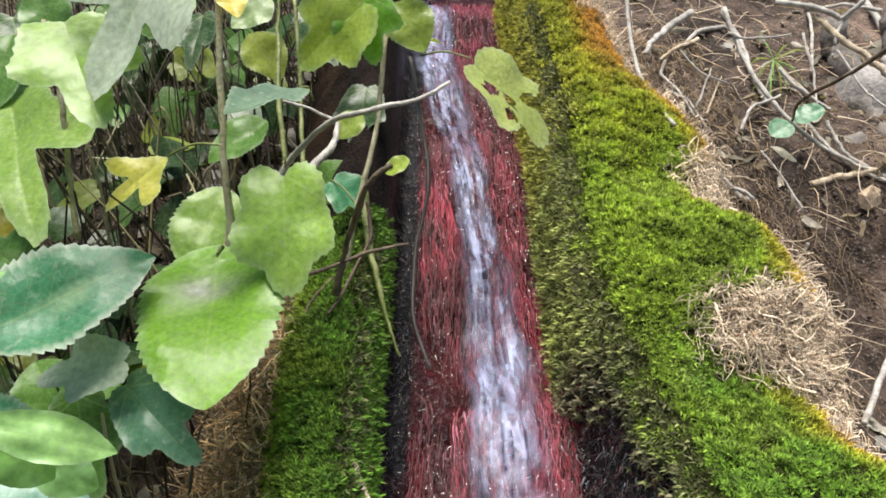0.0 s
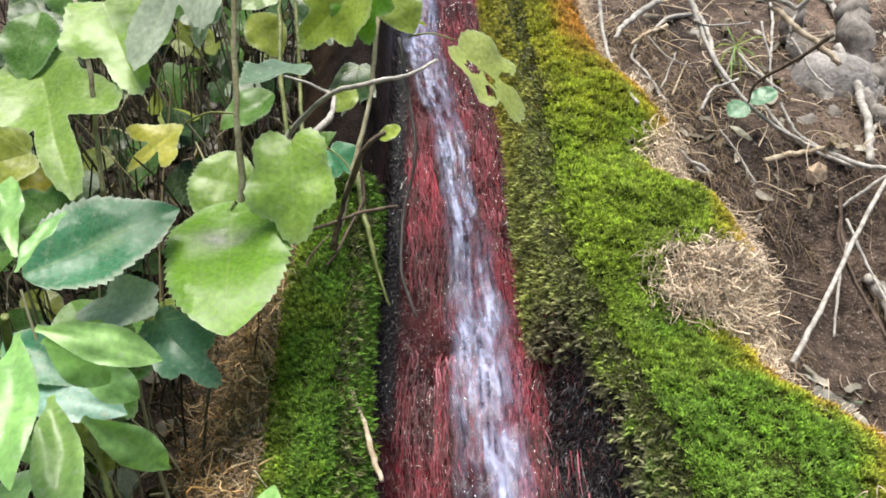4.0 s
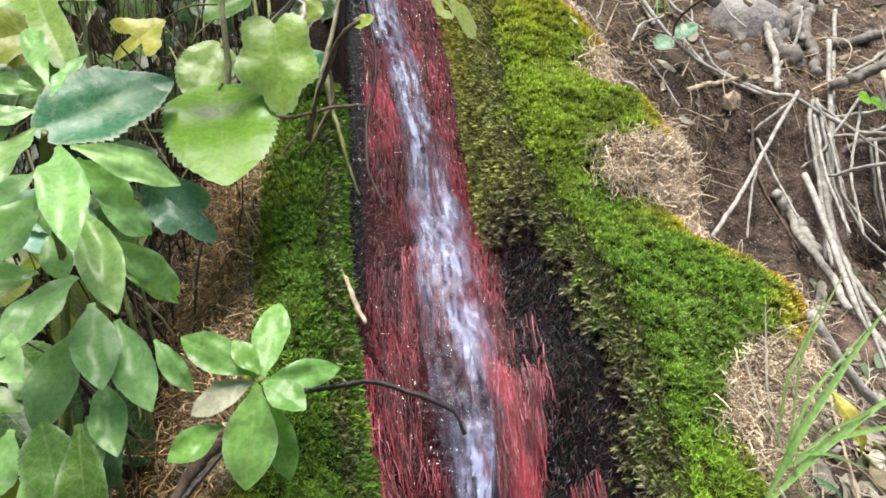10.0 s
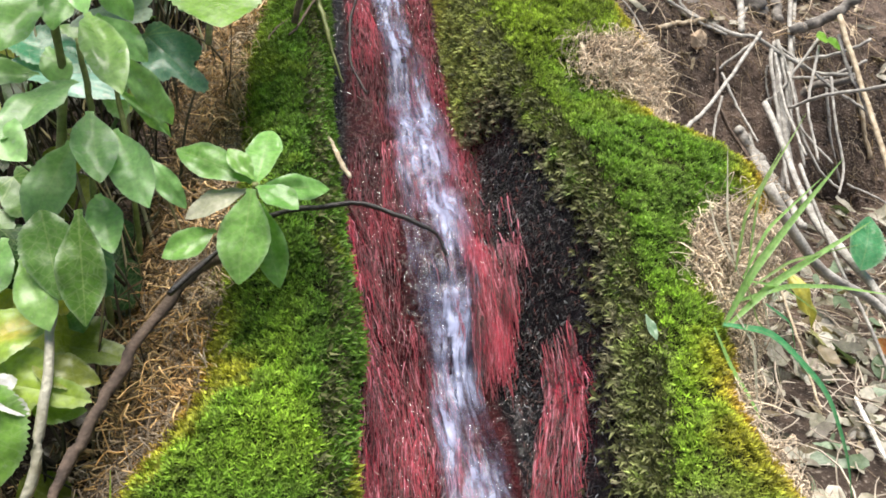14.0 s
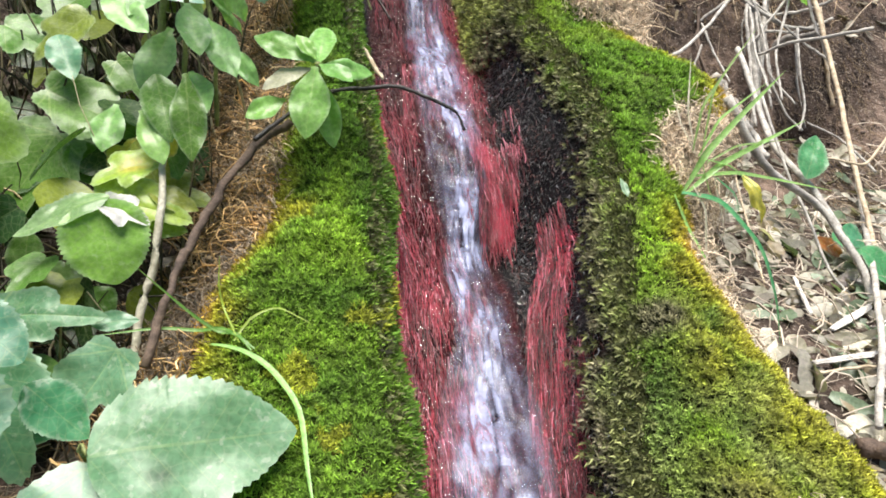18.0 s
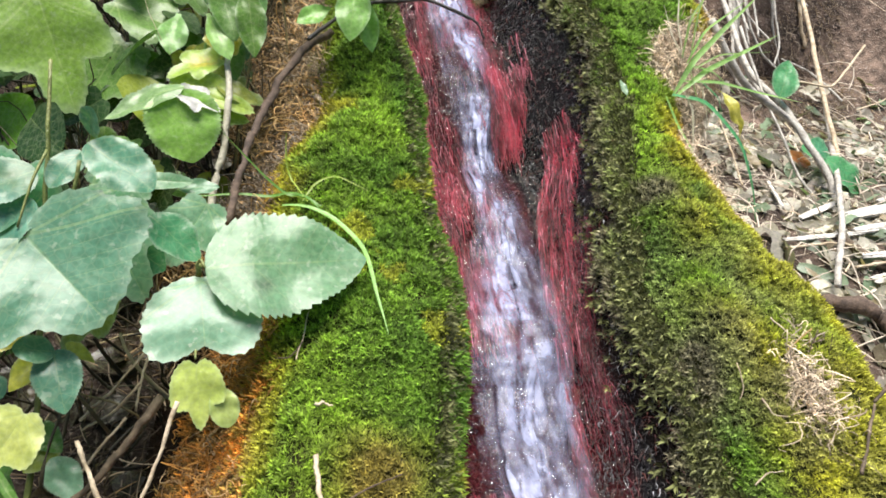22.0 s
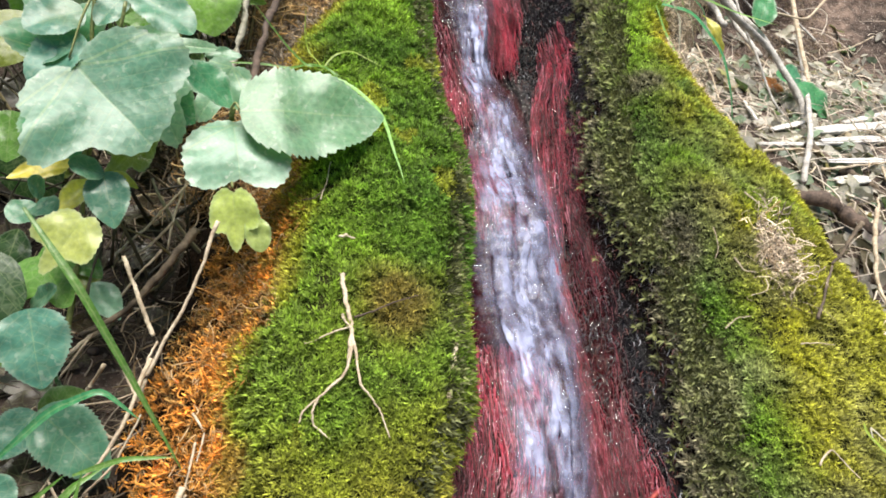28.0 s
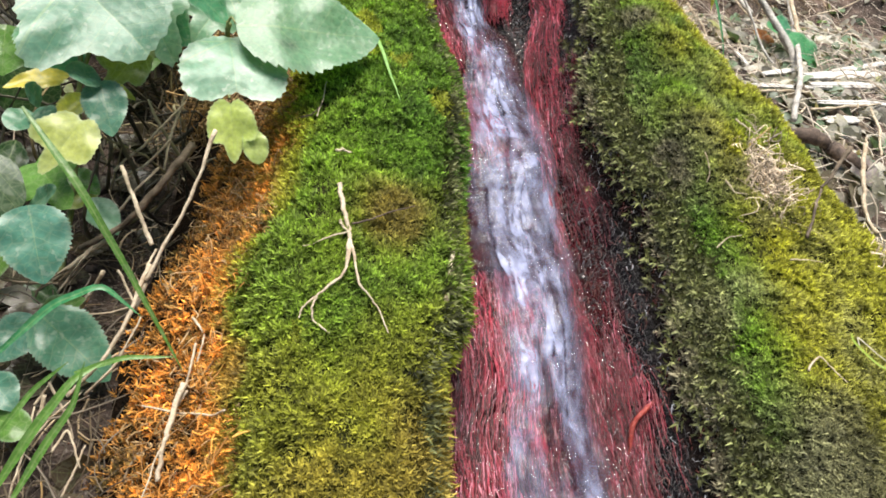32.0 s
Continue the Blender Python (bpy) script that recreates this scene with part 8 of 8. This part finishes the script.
def rock_material(name, dark, light):
    m, nt, b = mat(name)
    n1, n2 = noise_of(nt, 14, 5), noise_of(nt, 130, 6)
    c = mixrgb(nt, 0.6, ramp(nt, n1, (0.3, dark), (0.7, light)), ramp(nt, n2, (0.3, (0.5, 0.48, 0.46)), (0.7, (1.4, 1.4, 1.4))), "MULTIPLY")
    nt.links.new(c, b.inputs["Base Color"])
    b.inputs["Roughness"].default_value = 0.85
    bump(nt, b, n2, 0.8, 0.004)
    return m


GREYROCK = rock_material("grey_rock", (0.20, 0.185, 0.175), (0.42, 0.40, 0.385))
TANROCK = rock_material("tan_stone", (0.42, 0.30, 0.19), (0.66, 0.52, 0.38))


def stone(name, at, size, seed, material, label, squash=(1, 1, 0.6), turn=0.0, rounds=3):
    ob = thing(name, stone_mesh(name, size, seed, squash, rounds=rounds), material, label, "stone")
    ob.matrix_basis = Matrix.Translation(onview(at)) @ pose(0, 0, 0, 10 * math.sin(seed), 8 * math.cos(seed), turn)
    return ob


stone("boulder", (0.618, 1.00, 0.190), 0.088, 2.0, GREYROCK, "grey limestone boulder with tree roots over it", (0.85, 0.7, 0.95))
stone("boulder", (0.70, 1.02, 0.18), 0.06, 5.0, GREYROCK, "weathered grey rock in the bank", (0.8, 1.0, 1.1))
stone("flat_stone", (0.525, 0.853, 0.062), 0.020, 3.0, TANROCK, "small flat tan stone lodged in the soil", (1.0, 0.35, 0.9), 25, 1)


def place_ground(x, s):
    return onslope(np.stack([x, s, soil_at(x, s)], -1))


# leaf litter: dead leaves, chips and stalks strewn past counting
def litter(name, count, seed, kind, sizes, ratio, tones, zone, label, category, lift=0.006):
    rng = np.random.default_rng(seed)
    vs, fs, cs, us, off = [], [], [], [], 0
    x, s = zone(rng, count)
    base = place_ground(x, s)
    up = SM[:3, :3] @ np.array([0.0, 0.0, 1.0])
    for i in range(len(x)):
        pts, f = LITTERSHAPES[kind][rng.integers(0, len(LITTERSHAPES[kind]))]
        size = rng.uniform(*sizes)
        a = rng.uniform(0, 2 * math.pi)
        z = Vector(up + rng.normal(size=3) * 0.38).normalized()
        q = Vector((math.cos(a), math.sin(a), 0.0))
        y = (q - z * q.dot(z)).normalized()
        xx = y.cross(z)
        px, py = pts[:, 0], pts[:, 1]
        curl = rng.uniform(-1.1, 1.1)
        h = curl * (px * px * ratio + (py - 0.5) ** 2 * 0.6) + 0.05 * np.sin(py * 9 + a)
        v = base[i] + np.array(z) * rng.uniform(0.001, lift) + size * ((px * ratio)[:, None] * np.array(xx) + (py - 0.5)[:, None] * np.array(y) + h[:, None] * np.array(z) * 0.6)
        vs.append(v)
        fs.append(f + off)
        tone = np.array(TONES[tones[rng.integers(0, len(tones))]]) * rng.uniform(0.3, 1.25)
        cs.append(np.tile(tone, (len(v), 1)))
        us.append(np.stack([px, py], -1))
        off += len(v)
    return thing(name, raw(name, np.concatenate(vs), np.concatenate(fs), np.concatenate(cs), np.concatenate(us)), LEAF, label, category, kind="stuff")


def small_shape(kind, seed):
    rng = np.random.default_rng(seed)
    if kind == "lobed":
        return leaf_shape("lobed", rng)
    w, t = outline(kind, 16)
    u = np.linspace(-1, 1, 5)
    pts = np.stack([(u[None] * w[:, None]).ravel(), np.repeat(t, 5)], -1)
    i = (np.arange(15)[:, None] * 5 + np.arange(4)[None]).ravel()
    return pts, np.stack([i, i + 1, i + 6, i + 5], -1)


def chip_shape(seed):
    rng = np.random.default_rng(seed)
    n = 9
    y = np.linspace(0, 1, n)
    l, r = -0.5 + rng.uniform(-0.12, 0.12, n), 0.5 + rng.uniform(-0.12, 0.12, n)
    l[[0, -1]] *= rng.uniform(0.1, 0.8, 2)
    r[[0, -1]] *= rng.uniform(0.1, 0.8, 2)
    pts = np.concatenate([np.stack([l, y], -1), np.stack([(l + r) / 2, y], -1), np.stack([r, y], -1)])
    i = np.arange(n - 1)
    return pts, np.concatenate([np.stack([i, i + n, i + n + 1, i + 1], -1), np.stack([i + n, i + 2 * n, i + 2 * n + 1, i + n + 1], -1)])


def coarse_lobed():
    pts, f = leaf_shape("lobed", np.random.default_rng(4))
    keep = np.arange(0, 240, 5)
    rim, hub = pts[1680:1920][keep], pts[720:960][keep]
    k = len(keep)
    j = np.arange(k)
    out = np.stack([j, (j + 1) % k, k + (j + 1) % k, k + j], -1)
    mid = np.array([[0.0, 0.36]])
    ring = np.concatenate([rim, hub, np.repeat(mid, k, axis=0) + (hub - mid) * 0.05])
    inn = np.stack([k + j, k + (j + 1) % k, 2 * k + (j + 1) % k, 2 * k + j], -1)
    return ring, np.concatenate([out, inn])


LITTERSHAPES = {"lobed": [coarse_lobed()], "ovate": [small_shape("ovate", 1), small_shape("round", 2)], "lance": [small_shape("lance", 3)], "chip": [chip_shape(i) for i in range(6)]}


def flat_zone(rng, count):
    s = rng.uniform(-0.42, 0.9, count * 2)
    x = 0.24 + np.where(rng.uniform(0, 1, count * 2) < 0.75, rng.uniform(0, 0.8, count * 2), np.abs(rng.normal(size=count * 2)) * 0.7)
    keep = (x > R_OUT(s) + 0.02) & (s < rng.uniform(0.4, 0.9, len(s))) & (rng.uniform(0, 1, len(s)) < 0.25 + 0.75 * step(-0.3, -0.08, s))
    return x[keep][:count], s[keep][:count]


def ledge_zone(rng, count):
    s = rng.uniform(-1.5, -0.6, count * 2)
    x = 0.28 + np.where(rng.uniform(0, 1, count * 2) < 0.75, rng.uniform(0, 0.8, count * 2), np.abs(rng.normal(size=count * 2)) * 0.7)
    keep = (x > R_OUT(s) + 0.03) & (s > rng.uniform(-1.6, -1.1, len(s)))
    return x[keep][:count], s[keep][:count]


def left_zone(rng, count):
    s = rng.uniform(-1.0, 0.6, count)
    x = L_OUT(s) - 0.07 - np.abs(rng.normal(size=count)) * 0.3
    return x, s


litter("leaf_litter", 640, 201, "ovate", (0.014, 0.042), 0.6, ("fawn", "tan", "straw", "fawn", "grey", "grey"), flat_zone, "dry grey-brown leaf litter at the foot of the bank", "leaf litter")
litter("leaf_litter", 950, 202, "lance", (0.015, 0.055), 0.22, ("straw", "tan", "fawn", "straw"), flat_zone, "narrow bleached willow leaves in the litter", "leaf litter")
litter("wood_chips", 1600, 203, "chip", (0.008, 0.055), 0.26, ("chalk", "chalk", "chalk", "straw", "grey", "fawn"), flat_zone, "pale splinters and bark chips in the litter", "wood chips")
litter("leaf_litter", 170, 204, "lance", (0.02, 0.06), 0.25, ("straw", "tan", "fawn"), ledge_zone, "dry leaves on the upper ledge", "leaf litter")
litter("wood_chips", 240, 205, "chip", (0.008, 0.03), 0.3, ("straw", "tan", "fawn"), ledge_zone, "pale chips on the upper ledge", "wood chips")
# left litter tones kept dark, with the shrubs' shade in them
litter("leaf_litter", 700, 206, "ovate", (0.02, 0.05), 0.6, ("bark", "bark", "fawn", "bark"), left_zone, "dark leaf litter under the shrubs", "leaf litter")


# stalks strewn in the litter, rootlets on the soil face
def strewn(name, count, seed, zone, length, radius, tints, label, category, lift=0.008, hang=False):
    rng = np.random.default_rng(seed)
    x, s = zone(rng, count)
    m = len(x)
    a = rng.uniform(0, 2 * math.pi, m)
    d = np.stack([np.cos(a), np.sin(a), rng.normal(size=m) * 0.15], -1)
    if hang:
        d = np.stack([rng.normal(size=m) * 0.35, np.full(m, 1.0), rng.uniform(0.0, 0.4, m)], -1)
    return fibres(name, x, s, rng.uniform(0.001, lift, m), d, rng.uniform(*length, m), rng.uniform(*radius, m), tints(rng, m), seed + 1, STRAW, droop=0.3, curl=0.6, knots=6, surface=soil_at, label=label, category=category)


def face_zone(rng, count):
    s = rng.uniform(-0.95, -0.15, count * 2)
    x = rng.uniform(0.26, 0.9, count * 2)
    keep = (x > R_OUT(s) + 0.01) & (rough(x, s, 0.1, 91) > -0.2)
    return x[keep][:count], s[keep][:count]


def edge_zone(rng, count):
    s = rng.uniform(-1.0, -0.42, count)
    return R_OUT(s) + 0.01 + 0.17 * rng.uniform(0, 1, count) ** 1.6, s


strewn("tan_rootlets", 3600, 209, edge_zone, (0.008, 0.028), (0.0002, 0.0006), lambda r, m: straw_tint(r, m, 0.35) * 0.6, "tan mat of dead rootlets beside the moss edge", "rootlets", 0.012, True)
strewn("litter_stalks", 1500, 211, flat_zone, (0.02, 0.09), (0.0005, 0.0014), lambda r, m: straw_tint(r, m, 0.98) * np.array([0.92, 0.97, 1.05]), "broken dry stalks in the litter", "stalks", 0.012)
strewn("rootlets", 2600, 213, face_zone, (0.015, 0.06), (0.0002, 0.0006), lambda r, m: straw_tint(r, m, 0.3) * 0.42, "fine brown rootlets on the bare soil face", "rootlets", 0.004, True)
# a few pale stalks, the rest tinted dark for the shade there
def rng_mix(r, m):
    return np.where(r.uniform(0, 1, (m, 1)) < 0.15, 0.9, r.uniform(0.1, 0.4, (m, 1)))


def shade_zone(rng, count):
    s = rng.uniform(0.05, 0.6, count)
    return L_OUT(s) - 0.05 - np.abs(rng.normal(size=count)) * 0.08, s


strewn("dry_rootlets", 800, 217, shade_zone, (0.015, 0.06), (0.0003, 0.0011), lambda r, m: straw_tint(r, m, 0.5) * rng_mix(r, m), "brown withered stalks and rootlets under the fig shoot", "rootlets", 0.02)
strewn("dry_grass", 500, 215, ledge_zone, (0.03, 0.12), (0.0004, 0.0012), lambda r, m: straw_tint(r, m, 0.7), "dry grass on the upper ledge", "dry grass", 0.02)


# thicket behind the leaves at the left: dead stems and leaves tinted for shade
def thicket(count, seed):
    rng = np.random.default_rng(seed)
    s0 = rng.uniform(-1.1, 0.35, count)
    x0 = L_OUT(s0) - 0.05 - np.abs(rng.normal(size=count)) * 0.32
    z0 = soil_at(x0, s0)
    h = rng.uniform(0.05, 0.24, count) * (0.4 + 0.6 * step(0.25, -0.25, s0))
    t = np.linspace(0, 1, 7)
    tip = np.stack([np.minimum(rng.normal(size=count) * 0.35 - 0.1, 0.15), np.full(count, -0.45) + rng.normal(size=count) * 0.25, np.ones(count)], -1)
    p = np.stack([x0, s0, z0], -1)[:, None] + tip[:, None] * (h[:, None] * t)[..., None]
    p += rng.normal(size=(count, 1, 3)) * 0.05 * (t * (1 - t))[None, :, None] * 2
    r = rng.uniform(0.0006, 0.0021, count)[:, None] * (1 - 0.5 * t)[None]
    v, f = tubes(onslope(p.reshape(-1, 3)).reshape(count, 7, 3), r, 5)
    # most stems darkened in colour to stand for the shade there
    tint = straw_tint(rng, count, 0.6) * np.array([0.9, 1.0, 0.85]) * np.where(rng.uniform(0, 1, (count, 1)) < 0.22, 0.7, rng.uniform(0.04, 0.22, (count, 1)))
    return thing("thicket_stems", raw("thicket_stems", v, f, np.repeat(tint, 35, axis=0)), STRAW, "dense brown dead stems, most with the shrub shade in their colour", "dead stems", kind="stuff")


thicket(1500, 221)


def undergrowth(count, seed, s_from=-1.15, s_to=0.15, off_edge=0.09):
    rng = np.random.default_rng(seed)
    vs, fs, cs, us, off = [], [], [], [], 0
    for i in range(count):
        s0 = rng.uniform(s_from, s_to)
        x0 = float(L_OUT(s0)) - off_edge - abs(rng.normal()) * 0.34
        n0 = float(soil_at(x0, s0)) + rng.uniform(0.02, 0.15)
        pts, f = LITTERSHAPES["ovate"][i % 2] if i % 3 else LITTERSHAPES["lobed"][0]
        size = rng.uniform(0.03, 0.065)
        a = rng.uniform(-0.9, 0.9)
        z = Vector((rng.normal() * 0.4, rng.normal() * 0.4 + 0.2, 1.0)).normalized()
        q = Vector((math.sin(a), math.cos(a), 0.1))
        y = (q - z * q.dot(z)).normalized()
        xx = y.cross(z)
        h = 0.15 * np.abs(pts[:, 0]) - 0.2 * (pts[:, 1] - 0.4) ** 2
        v = np.array([x0, s0, n0]) + size * ((pts[:, 0] * 0.85)[:, None] * np.array(xx) + pts[:, 1:2] * np.array(y) + h[:, None] * np.array(z))
        vs.append(onslope(v))
        fs.append(f + off)
        # mostly the dark tone, so the depth's shade is in the colour
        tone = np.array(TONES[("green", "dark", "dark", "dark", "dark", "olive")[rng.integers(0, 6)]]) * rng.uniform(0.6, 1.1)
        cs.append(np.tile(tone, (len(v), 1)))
        us.append(pts)
        off += len(v)
    return thing("undergrowth", raw("undergrowth", np.concatenate(vs), np.concatenate(fs), np.concatenate(cs), np.concatenate(us)), LEAF, "green leaves deep in the shrubs, tinted dark for shade", "foliage", kind="stuff")


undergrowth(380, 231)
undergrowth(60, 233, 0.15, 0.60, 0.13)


# crumbs of soil and small stones
def crumbs(count, seed, zone, sizes, label):
    rng = np.random.default_rng(seed)
    bm = bmesh.new()
    bmesh.ops.create_icosphere(bm, subdivisions=1, radius=1)
    tv = np.array([q.co[:] for q in bm.verts])
    tf = np.array([[q.index for q in p.verts] for p in bm.faces])
    bm.free()
    x, s = zone(rng, count)
    m = len(x)
    size = rng.uniform(*sizes, m) * rng.uniform(0.4, 1.0, m)
    v = tv[None] * size[:, None, None] * rng.uniform(0.6, 1.3, (m, 1, 3)) * rng.uniform(0.75, 1.2, (m, len(tv), 1))
    v = v + place_ground(x, s)[:, None]
    f = tf[None] + (np.arange(m) * len(tv))[:, None, None]
    tint = np.array([0.060, 0.044, 0.036]) * rng.uniform(0.5, 2.6, (m, 1))
    return thing("soil_crumbs", raw("soil_crumbs", v.reshape(-1, 3), f.reshape(-1, 3), np.repeat(tint, len(tv), axis=0)), STRAW, label, "soil", kind="stuff")


crumbs(3200, 241, face_zone, (0.001, 0.0045), "crumbs of dark soil and grit on the bank")
crumbs(900, 242, flat_zone, (0.001, 0.004), "grit between the dead leaves")
crumbs(900, 243, left_zone, (0.002, 0.005), "crumbs of dark soil under the shrubs")
